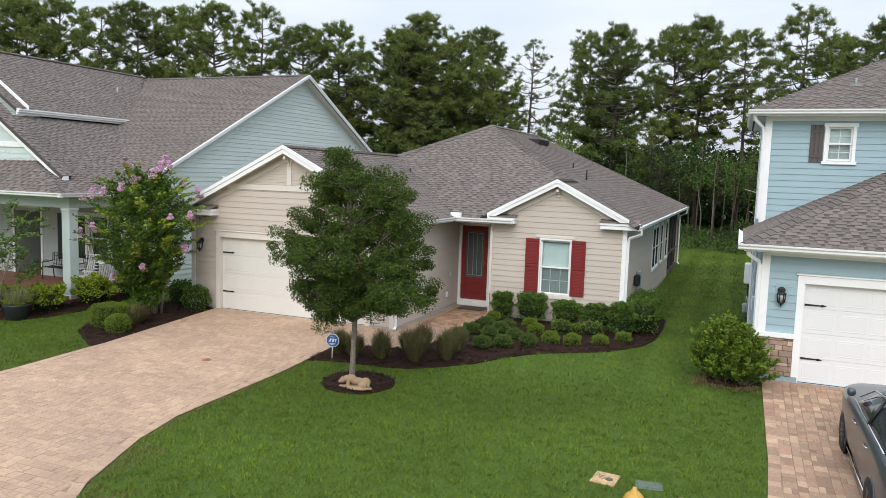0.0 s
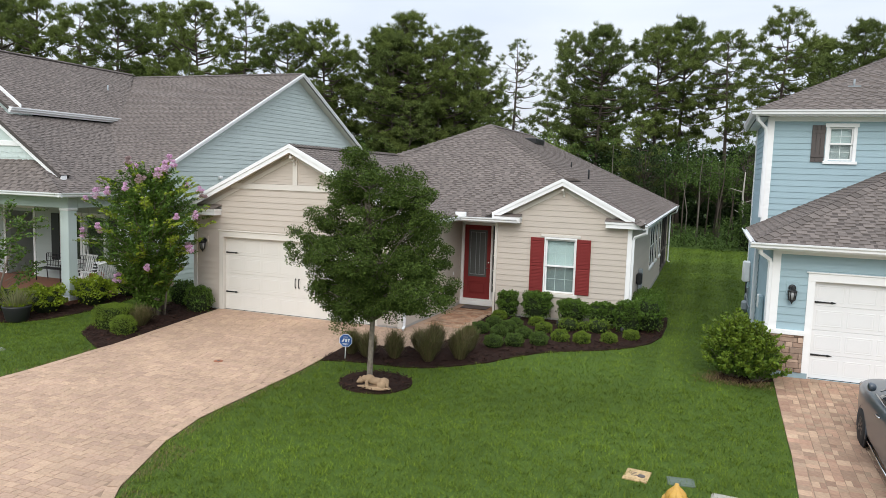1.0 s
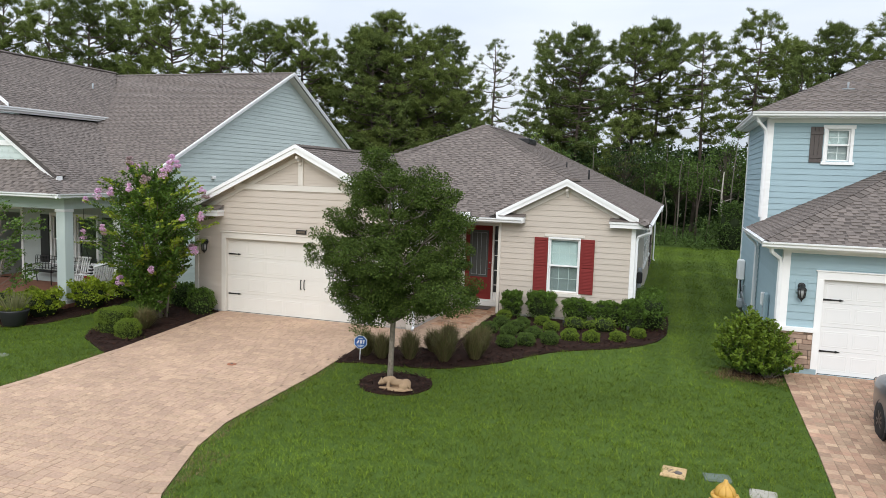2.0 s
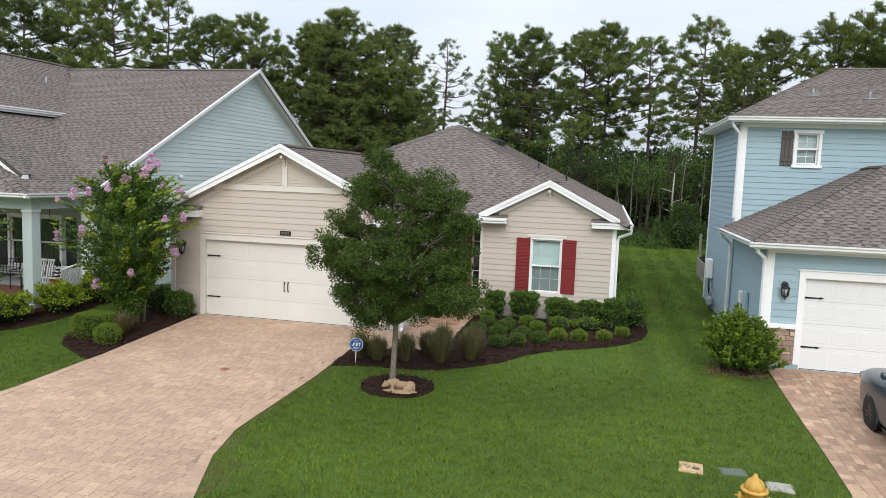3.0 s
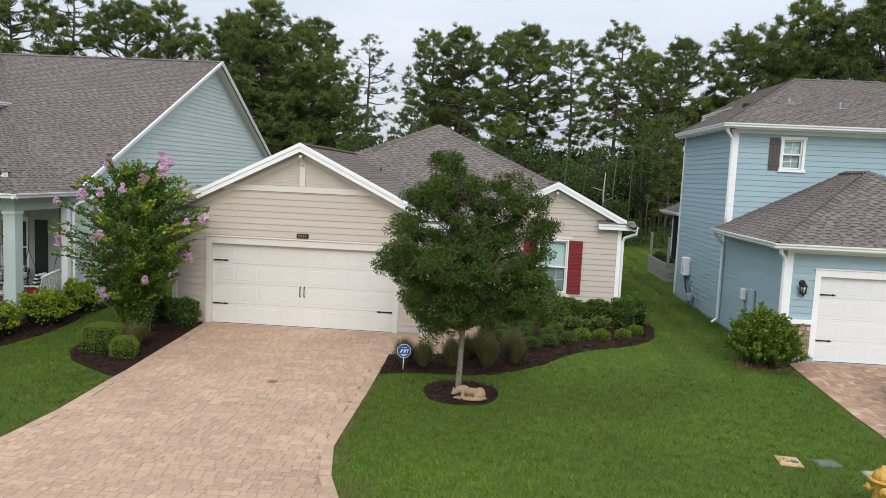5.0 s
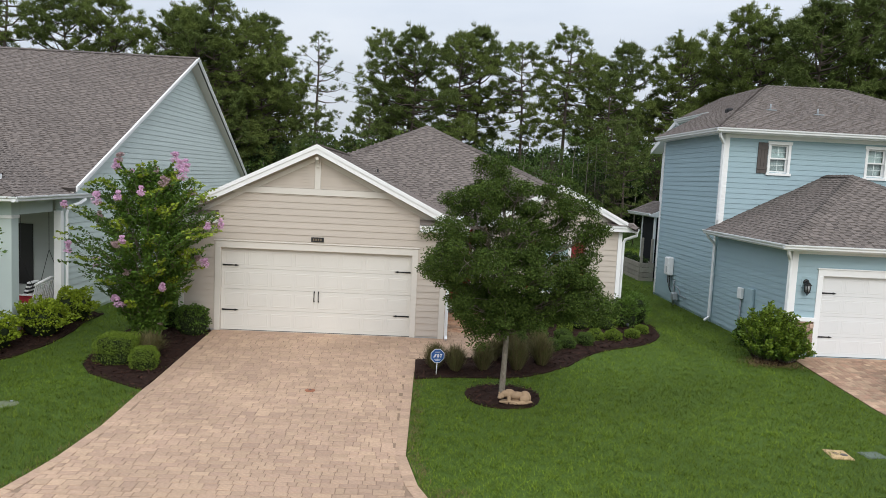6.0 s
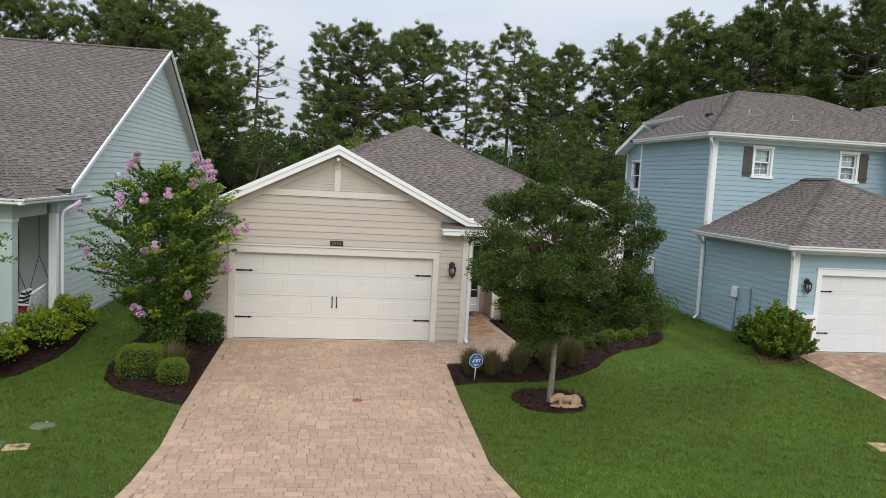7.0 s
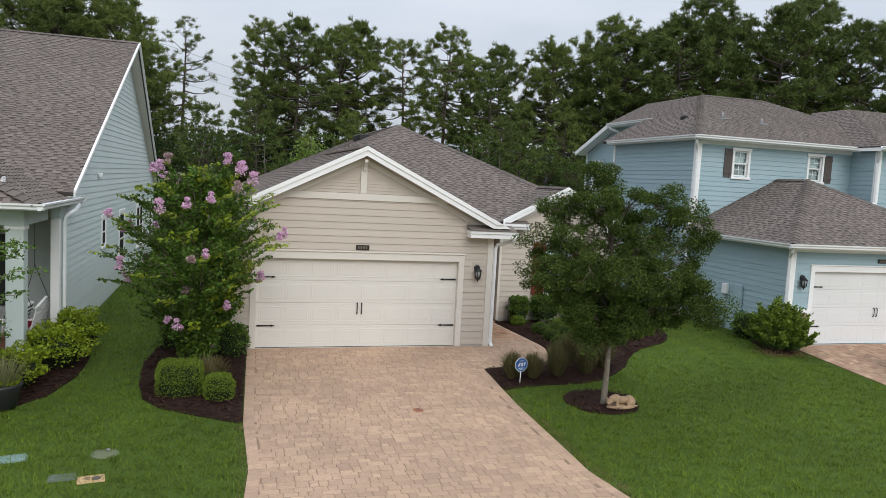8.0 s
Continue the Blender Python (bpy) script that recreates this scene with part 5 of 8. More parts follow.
# side wing that comes forward
FV = Frame((0, 3.3, 0), (1, 0, 0), (0, -1, 0))
wall("wall", FV, [(21.2, -0.2), (25.5, -0.2), (25.5, UZ - 0.1), (21.2, UZ - 0.1)], [], 0.16, BLUE, BLUE, blue, 2.7)
wall("wall", Frame((21.2, 0, 0), (0, -1, 0), (-1, 0, 0)), [(-4.44, 2.4), (-3.33, 2.4), (-3.33, UZ - 0.1), (-4.44, UZ - 0.1)], [], 0.16, BLUE, BLUE, blue, 2.65)
each("corner_board", FV, [(21.17, 21.33, -0.1, 0.05, 2.6, UZ - 0.1)], WHITE, blue)
prism("rear_wall", [(17.0, 16.7, -0.2), (25.5, 16.7, -0.2), (25.5, 16.7, 5.9), (17.0, 16.7, 5.9)], (0, 0.15, 0), BLUE, blue)
# roofs
le, fe, re_ = 14.24, -0.78, 21.75
px_, py_, pz_ = 18.0, 2.98, 4.82
roof_plane("roof", [(le, fe, BZ), (re_, fe, BZ), (px_, py_, pz_)], blue)
roof_plane("roof", [(le, uy, BZ), (le, fe, BZ), (px_, py_, pz_), (px_, uy, pz_)], blue)
roof_plane("roof", [(re_, fe, BZ), (re_, uy, BZ), (px_, uy, pz_), (px_, py_, pz_)], blue)
for a, b in (((le, fe, BZ), (px_, py_, pz_)), ((re_, fe, BZ), (px_, py_, pz_)), ((px_, py_, pz_), (px_, uy, pz_))):
    ridge_caps("ridge_cap", a, b, blue)
ul, uf, ur, ub = 14.26, 3.97, 24.6, 16.2
A, B = (18.3, 9.7, 8.33), (21.4, 9.7, 8.33)
roof_plane("roof", [(ul, uf, UZ), (ur, uf, UZ), B, A], blue)
roof_plane("roof", [(ul, 10.5, UZ), (ul, uf, UZ), A, (18.3, 13.9, 8.33), (16.30, 13.9, 7.251), (16.30, 10.5, 7.251)], blue)
roof_plane("roof", [(ur, uf, UZ), (ur, ub, UZ), (21.4, 11.0, 8.33), B], blue)
roof_plane("roof", [A, B, (21.4, 11.0, 8.33), (18.3, 11.0, 8.33)], blue, shingles=False)
roof_plane("roof", [(ur, ub, UZ), (17.0, ub, UZ), (18.3, 11.0, 8.33), (21.4, 11.0, 8.33)], blue, shingles=False)
for a, b in (((ul, uf, UZ), A), ((ur, uf, UZ), B), (A, B)):
    ridge_caps("ridge_cap", a, b, blue)
roof_plane("roof", [(20.85, 2.85, UZ), (29.5, 2.85, UZ), (26.5, 7.5, 8.0), (23.9, 7.5, 8.0)], blue)
roof_plane("roof", [(20.85, 7.5, UZ), (20.85, 2.85, UZ), (23.9, 7.5, 8.0), (23.9, 9.5, 8.0)], blue)
each("eave_box", WF, [(ul + 0.1, ux0 - 0.02, uf + 0.1, 10.1, UZ - 0.14, UZ - 0.11), (ul + 0.1, ux1, uf + 0.08, uy - 0.02, UZ - 0.14, UZ - 0.11), (le + 0.1, bx0, fe + 0.1, uy, BZ - 0.14, BZ - 0.11), (le + 0.1, bx1, fe + 0.08, by, BZ - 0.14, BZ - 0.11), (20.95, 25.5, 2.95, 3.3, UZ - 0.14, UZ - 0.11)], WHITE, blue, 0)
each("fascia", WF, [(le + 0.02, le + 0.05, fe, uy, BZ - 0.15, BZ - 0.01), (le + 0.02, re_, fe + 0.02, fe + 0.05, BZ - 0.15, BZ - 0.01), (ul + 0.02, ul + 0.05, uf, 10.0, UZ - 0.15, UZ - 0.01), (ul + 0.02, 20.9, uf + 0.02, uf + 0.05, UZ - 0.15, UZ - 0.01), (20.87, 25.5, 2.87, 2.90, UZ - 0.15, UZ - 0.01), (20.87, 20.90, 2.9, uf, UZ - 0.15, UZ - 0.01)], WHITE, blue, 0)
gutter("gutter", (le + 0.02, uy, BZ), (le + 0.02, fe, BZ), blue, (-1, 0, 0))
gutter("gutter", (le - 0.10, fe + 0.02, BZ), (re_, fe + 0.02, BZ), blue, (0, -1, 0))
gutter("gutter", (ul + 0.02, 10.0, UZ), (ul + 0.02, uf, UZ), blue, (-1, 0, 0))
gutter("gutter", (ul - 0.10, uf + 0.02, UZ), (20.9, uf + 0.02, UZ), blue, (0, -1, 0))
gutter("gutter", (20.8, 2.87, UZ), (26, 2.87, UZ), blue, (0, -1, 0))
downspout([(14.35, -0.68, 2.80), (14.36, -0.66, 2.70), (14.56, -0.38, 2.55), (14.59, -0.36, 2.45), (14.59, -0.36, 0.05)], blue, 0.05)
downspout([(14.22, 4.25, 2.84), (14.30, 4.28, 2.70), (14.50, 4.33, 2.52), (14.55, 4.34, 2.40), (14.55, 4.34, 0.12), (14.38, 4.30, -0.01)], blue, 0.045)
downspout([(14.32, 4.08, 6.02), (14.34, 4.10, 5.90), (14.55, 4.33, 5.70), (14.58, 4.36, 5.55), (14.58, 4.36, 3.25)], blue, 0.05)
downspout([(21.0, 2.98, 6.0), (21.05, 3.1, 5.8), (21.14, 3.22, 5.6), (21.14, 3.22, 4.2), (21.0, 3.1, 4.05)], blue, 0.05)
for xx, yy in ((16.9, 6.3), (18.4, 6.0), (24.0, 6.0)):
    z0 = UZ + (yy - uf) * (8.33 - UZ) / (9.7 - uf)
    tube("vent_pipe", [(xx, yy, z0 - 0.05), (xx, yy, z0 + 0.20)], 0.026, GREYPIPE, blue, 8)
    box("pipe_flashing", WF, xx - 0.16, xx + 0.16, yy - 0.14, yy - 0.05, z0 - 0.03, z0 + 0.005, GREYPIPE, blue, 0)
box("roof_vent", WF, 15.7, 15.95, 7.0, 7.25, UZ + 0.70, UZ + 0.96, RUBBER, blue, 0.05)
box("lamp_block", FB, 14.94, 15.18, 0.0, 0.026, 1.80, 2.10, BLUE, blue)
wall_lantern("wall_lantern", FB, 15.06, 1.80, "black coach lamp on blue siding by the garage door")
plate_b = thing("number_plate", FB(17.9, 0.03, 2.46), "small black plate with dim bronze bars above the white garage door", "house sign", "number plates")
box("plate", FB, 17.74, 18.06, 0.024, 0.045, 2.41, 2.53, IRON, plate_b, 0.006)
for i in range(4):
    box("bar", FB, 17.785 + i * 0.062, 17.825 + i * 0.062, 0.045, 0.050, 2.44, 2.50, BRONZE, plate_b, 0)
# meters and pipes on the side wall
hb = thing("water_heater_box", (14.55, 8.2, 1.3), "white wall-mounted heater box with pipes on blue siding", "utility box")
box("body", FUs, -8.45, -8.05, 0.024, 0.24, 0.95, 1.62, GREYBOX, hb, 0.03)
box("front_cover", FUs, -8.43, -8.07, 0.24, 0.255, 0.98, 1.59, WHITE, hb, 0.01)
each("vent_slot", FUs, [(-8.22, -8.10, 0.255, 0.258, 1.08 + 0.03 * q, 1.095 + 0.03 * q) for q in range(7)], GREYPIPE, hb, 0)
for j, off in enumerate((-8.38, -8.30, -8.22, -8.14)):
    tube("pipe", [FUs(off, 0.12, 0.96), FUs(off, 0.12, 0.75 - 0.08 * j), FUs(off + 0.05, 0.06, 0.62 - 0.1 * j)], 0.02, RUBBER if j % 2 else GREYPIPE, hb, 6)
gm = thing("gas_meter", (14.5, 7.3, 0.3), "grey gas meter with bent pipes on blue siding", "gas meter")
box("body", FUs, -7.55, -7.25, 0.06, 0.26, 0.12, 0.42, GREYPIPE, gm, 0.05)
tube("pipe", [FUs(-7.5, 0.15, -0.1), FUs(-7.5, 0.15, 0.62), FUs(-7.3, 0.15, 0.66), FUs(-7.05, 0.12, 0.55), FUs(-7.05, 0.08, 0.35), FUs(-6.6, 0.05, 0.33)], 0.022, GREYPIPE, gm, 6)
tube("riser", [FUs(-7.75, 0.08, -0.1), FUs(-7.75, 0.08, 0.80), FUs(-7.75, 0.03, 0.82)], 0.025, GREYPIPE, gm, 6)
mt = thing("electric_meter", (14.6, 2.2, 1.2), "pale grey electric meter and panel on blue siding", "electric meter")
box("panel", FBs, -1.85, -1.52, 0.024, 0.12, 0.55, 1.45, BLUE, mt, 0.02)
box("meter_socket", FBs, -2.45, -2.2, 0.024, 0.13, 1.05, 1.38, GREYBOX, mt, 0.02)
tube("conduit", [FBs(-2.3, 0.06, 1.05), FBs(-2.3, 0.06, -0.1)], 0.025, GREYPIPE, mt, 6)
box("outlet_box", FBs, -1.1, -0.95, 0.024, 0.10, 0.55, 0.68, GREYBOX, mt, 0.01)
hv = thing("raised_planter", (15.5, 15.8, -0.1), "weathered grey timber raised planter box beside the blue house", "planter")
for i in range(4):
    zb = -0.13 + i * 0.225
    each("board", WF, [(15.22, 15.80, 13.95, 13.99, zb, zb + 0.21), (15.22, 15.80, 17.62, 17.66, zb, zb + 0.21), (15.18, 15.22, 13.95, 15.80, zb, zb + 0.21), (15.18, 15.22, 15.81, 17.66, zb, zb + 0.21), (15.80, 15.84, 13.95, 17.66, zb, zb + 0.21)], TIMBER, hv)
each("post", WF, [(15.23, 15.33, 14.0, 14.10, -0.1, 1.90), (15.23, 15.33, 17.50, 17.60, -0.1, 1.86), (15.69, 15.79, 14.0, 14.10, -0.1, 1.86), (15.69, 15.79, 17.50, 17.60, -0.1, 0.80)], TIMBER, hv)
box("soil", WF, 15.34, 15.68, 14.11, 17.49, -0.1, 0.62, MULCH, hv, 0.02)



# ---- pale teal house ----
teal = thing("teal_house", (-12, 5, 0), "pale teal lap-siding house with grey gable roofs and a front porch", "house")
tx, ty, tz = -4.24, 10.55, 8.33
SK = 0.018
FT = Frame((tx, 0, 0), (0, 1, 0), (1, 0, 0))


def skew(x, y):
    """The overhang of the roof edge grows a little towards the ridge."""
    return x - SK * abs(y - 10.55)

TE = 3.40


def teal_line(y):
    return tz - 0.12 - 0.5 * abs(y - ty)


tw = [(5.98, 6.55, 1.72, 2.48), (9.40, 10.45, 0.72, 2.44), (14.0, 14.9, 0.9, 2.45), (15.05, 15.95, 0.9, 2.45), (18.5, 19.4, 0.9, 2.45)]
wall("wall", FT, [(0.55, -0.2), (20.4, -0.2), (20.4, teal_line(20.4)), (ty, teal_line(ty)), (0.55, teal_line(0.55))], tw, 0.16, TEAL, TEAL, teal, 0.0)
for a, b, c, d in tw:
    double_hung(FT, a, b, c, d, teal, WHITE, 0.12, (1, 1), 0.0, up_mat=DARK, depth=0.03, dark_cover=True)
for s in (-1, 1):
    e = 9.75 if s < 0 else 10.0
    for x, w in ((-3.80, 0.15), (-3.775, 0.07)):
        xe = skew(x, ty + s * e)
        prism("rake_fascia", [(x, ty, tz + 0.03), (xe, ty + s * e, tz + 0.03 - 0.5 * e), (xe, ty + s * e, tz + 0.03 - 0.5 * e - w), (x, ty, tz + 0.03 - w)], (-0.03, 0, 0), WHITE, teal)
    prism("rake_soffit", [(-3.88, ty, tz - 0.14), (skew(-3.88, ty + s * e), ty + s * e, tz - 0.14 - 0.5 * e), (tx, ty + s * e, tz - 0.14 - 0.5 * e), (tx, ty, tz - 0.14)], (0, 0, 0.02), SOFFIT, teal)
box("dryer_vent", FT, 5.2, 5.38, 0.02, 0.12, 3.72, 3.84, WHITE, teal, 0.02)
# main slope and rear slope
roof_plane("roof", [(skew(-3.83, 0.75), 0.75, TE + 0.03), (-3.83, ty, tz), (-30, ty, tz), (-30, 0.75, TE + 0.03)], teal)
roof_plane("roof", [(-30, ty, tz), (-3.83, ty, tz), (skew(-3.83, 20.6), 20.6, 3.3), (-30, 20.6, 3.3)], teal, shingles=False)
ridge_caps("ridge_cap", (-13.2, ty, tz), (-3.83, ty, tz), teal)
# porch roof: side slope, front slope, upper wing with fascia, decorative gable
pe, pf, PZ = -4.06, -2.02, 3.28
upx, upz = -9.70, 5.78
roof_plane("roof", [(pe, pf, PZ), (pe, 0.95, PZ), (upx, 5.9, upz), (upx, 3.0, upz), (upx, 0.6, upz)], teal)
roof_plane("roof", [(-14.0, pf, PZ), (pe, pf, PZ), (upx, 0.6, upz), (-14.0, 0.6, upz)], teal)
ridge_caps("ridge_cap", (pe, pf, PZ), (-4.9, -1.6, 3.66), teal)
roof_plane("roof", [(upx + 0.1, 0.92, 6.0), (upx + 0.1, 6.3, 6.0), (-13.3, ty, 8.45), (-13.3, 0.92, 8.45)], teal)
roof_plane("roof", [(-13.3, 0.9, 8.45), (-13.3, ty, 8.45), (-17, 8, 6.0), (-17, 0.9, 6.0)], teal)
ridge_caps("ridge_cap", (-13.3, 0.9, 8.45), (-13.3, ty, 8.45), teal)
box("upper_fascia", WF, upx + 0.06, upx + 0.12, 0.92, 6.1, 5.82, 6.02, WHITE, teal)
gutter("gutter", (upx + 0.12, 0.92, 6.0), (upx + 0.12, 6.05, 6.0), teal, (1, 0, 0))
FTu = Frame((0, 1.75, 0), (1, 0, 0), (0, -1, 0))
wall("wall", FTu, [(-17, 4.0), (upx, 4.0), (upx, 5.95), (-13.3, 8.3), (-17, 5.8)], [], 0.16, TEAL, TEAL, teal, 4.0)
prism("rake_fascia", [(-13.3, 1.40, 8.60), (upx + 0.1, 1.40, 6.14), (upx + 0.1, 1.40, 5.92), (-13.3, 1.40, 8.38)], (0, -0.04, 0), WHITE, teal)
# decorative gable over the porch, shingled with pale tabs
FTg = Frame((0, -1.05, 0), (1, 0, 0), (0, -1, 0))
gax, gaz = -8.9, 6.45
wall("gable_wall", FTg, [(-12.8, 3.75), (-5.15, 3.75), (gax, gaz - 0.2)], [], 0.16, TEAL, None, teal, 9)
rt = np.random.default_rng(12)
gw = part("gable_panel", mesh_of("gable_panel", [(-12.6, -1.06, 3.8), (-5.2, -1.06, 3.8), (gax, -1.06, gaz - 0.25)], [(0, 1, 2)], TEAL), TEAL, teal)
zz = 3.80
while zz < 4.60:
    half0 = (gaz - 0.25 - zz) / 0.665
    u = gax - half0
    while u < gax + half0 - 0.2:
        w = rt.uniform(0.10, 0.24)
        add = rt.uniform(0, 0.03)
        me = mesh_of("shake", [FTg(u, 0.02, zz - add), FTg(u + w - 0.01, 0.02, zz - add), FTg(u + w - 0.01, 0.004, zz + 0.16), FTg(u, 0.004, zz + 0.16), FTg(u, 0, zz - add), FTg(u + w - 0.01, 0, zz - add)], [(0, 1, 2, 3), (4, 5, 1, 0), (4, 0, 3), (5, 2, 1)], TEAL)
        if u > -8.5:
            part("shake", me, TEAL, gw)
        u += w
    zz += 0.16
box("gable_band", FTg, gax - 2.4, gax + 2.4, 0.0, 0.05, 4.62, 4.78, WHITE, teal)
prism("rake_fascia", [(gax, -1.25, gaz), (-4.86, -1.25, gaz - 0.667 * 4.04), (-4.86, -1.25, gaz - 0.667 * 4.04 - 0.24), (gax, -1.25, gaz - 0.24)], (0, 0.2, 0), WHITE, teal)
roof_plane("roof", [(-4.86, -1.28, gaz - 0.667 * 4.04 + 0.02), (-4.90, -0.9, gaz - 0.667 * 4.0), (gax, -0.6, gaz), (gax, -1.28, gaz + 0.02)], teal)
# porch: beam, columns, floor, back wall
gutter("gutter", (-14, pf, PZ + 0.01), (pe + 0.1, pf, PZ + 0.01), teal, (0, -1, 0))
gutter("gutter", (pe, pf - 0.10, PZ + 0.01), (pe, 1.80, PZ + 0.01), teal, (1, 0, 0))
each("porch_beam", WF, [(-14, -4.45, -1.42, -1.08, 2.82, 3.16), (-4.79, -4.45, -1.08, 0.5, 2.82, 3.16)], TEAL, teal, 0.01)
box("porch_ceiling", WF, -14, -4.12, -1.95, 3.0, 3.165, 3.19, WHITE, teal, 0)
for cx in (-4.62, -8.6):
    boxes("porch_column", WF, [(cx - 0.16, cx + 0.16, -1.41, -1.09, 0.0, 2.82)], TEAL, teal, 0.012)
    each("column_cap", WF, [(cx - 0.18, cx + 0.18, -1.43, -1.07, 2.74, 2.82), (cx - 0.18, cx + 0.18, -1.43, -1.07, 0.02, 0.18)], WHITE, teal, 0.012)
each("corner_board", WF, [(-4.38, -4.20, 0.40, 0.56, 0.0, 2.85)], WHITE, teal)
box("porch_floor", WF, -14, -4.4, -1.5, 3.0, -0.2, 0.06, BRICKFLOOR, teal, 0.01)
FTp = Frame((0, 1.6, 0), (1, 0, 0), (0, -1, 0))
pw = [(-8.05, -7.20, 0.75, 2.35), (-7.0, -6.15, 0.75, 2.35), (-10.75, -9.40, 0.06, 2.46)]
# TEAL darkened: the porch roof's shade put into the board colour
TEAL_SHADED = material("teal_siding_shaded", (0.42, 0.465, 0.445), 0.6, 0.03, 0.02, 3)
wall("wall", FTp, [(-14, 0.05), (-4.40, 0.05), (-4.40, 3.15), (-14, 3.15)], pw, 0.16, TEAL, TEAL_SHADED, teal, 0.06)
for a in (-8.05, -7.0):
    double_hung(FTp, a, a + 0.85, 0.75, 2.35, teal, WHITE, 0.08, (1, 1), 0.0, up_mat=DARK)
each("shutter", FTp, [(-8.52, -8.16, 0.02, 0.05, 0.72, 2.38), (-5.89, -5.51, 0.02, 0.05, 0.72, 2.38)], IRON, teal, 0.004, "black shutter by the porch window")
each("recess_wall", WF, [(-10.9, -10.75, 1.76, 3.1, 0.06, 2.6), (-9.40, -9.25, 1.76, 3.1, 0.06, 2.6), (-10.9, -9.25, 3.1, 3.2, 0.06, 2.6), (-10.9, -9.25, 1.76, 3.2, 2.5, 2.6)], TEAL_SHADED, teal, 0)
box("front_door", WF, -10.5, -9.6, 3.04, 3.09, 0.08, 2.35, BROWN, teal, 0.01, "dark brown front door in the porch recess")
each("recess_trim", FTp, [(-10.85, -10.75, -0.02, 0.04, 0.06, 2.5), (-9.40, -9.30, -0.02, 0.04, 0.06, 2.5), (-10.85, -9.30, -0.02, 0.045, 2.5, 2.6)], WHITE, teal)
FTi = Frame((-4.40, 0, 0), (0, 1, 0), (-1, 0, 0))
wall("wall", FTi, [(0.56, 0.05), (1.6, 0.05), (1.6, 3.15), (0.56, 3.15)], [], 0.12, TEAL, TEAL, teal, 0.06)
prism("rear_wall", [(-30, 20.3, -0.2), (-4.3, 20.3, -0.2), (-4.3, 20.3, 3.3), (-30, 20.3, 3.3)], (0, 0.1, 0), TEAL, teal)
prism("side_wall", [(-29.9, 0.6, -0.2), (-29.9, 20.3, -0.2), (-29.9, 20.3, 3.3), (-29.9, 0.6, 3.3)], (0.1, 0, 0), TEAL, teal)
downspout([(-3.98, 1.3, 3.14), (-3.98, 1.0, 3.05), (-4.06, 0.72, 2.98), (-4.13, 0.64, 2.90), (-4.15, 0.62, 2.78), (-4.15, 0.62, 0.05)], teal)
for xx, yy, zv in ((-11.6, 7.3, 7.25),):
    tube("vent_pipe", [(xx, yy, zv - 0.15), (xx, yy, zv + 0.3)], 0.035, GREYPIPE, teal, 8)

# ---- plants ----
def leaf_faces(rng, centres, size, aspect=0.5, droop=0.0, up=0.3, outward=None):
    """A pointed leaf of four corners at each place, turned at random, tips leaning outward."""
    n = len(centres)
    d = rng.normal(size=(n, 3))
    if outward is not None:
        d = d * 0.7 + outward * 0.9
    d[:, 2] -= droop
    d /= np.linalg.norm(d, axis=1, keepdims=True) + 1e-9
    r = rng.normal(size=(n, 3))
    r[:, 2] += up * 2
    s = np.cross(d, r)
    s /= np.linalg.norm(s, axis=1, keepdims=True) + 1e-9
    L = (size * rng.uniform(0.65, 1.3, n))[:, None]
    nrm = np.cross(s, d)
    a, b = centres - d * L * 0.5, centres + d * L * 0.5
    m = centres + nrm * L * 0.08
    return np.stack([a, m + s * L * aspect * 0.5, b, m - s * L * aspect * 0.5], 1)


def clump_points(rng, centres, radius, per):
    n = len(centres)
    off = rng.normal(size=(n, per, 3))
    off /= np.linalg.norm(off, axis=2, keepdims=True)
    off *= (rng.uniform(0.1, 1.0, (n, per, 1)) ** 0.5) * (np.asarray(radius).reshape(-1, 1, 1) if np.ndim(radius) else radius)
    off[:, :, 2] *= 0.7
    return (centres[:, None, :] + off).reshape(-1, 3), (off / (np.linalg.norm(off, axis=2, keepdims=True) + 1e-9)).reshape(-1, 3)


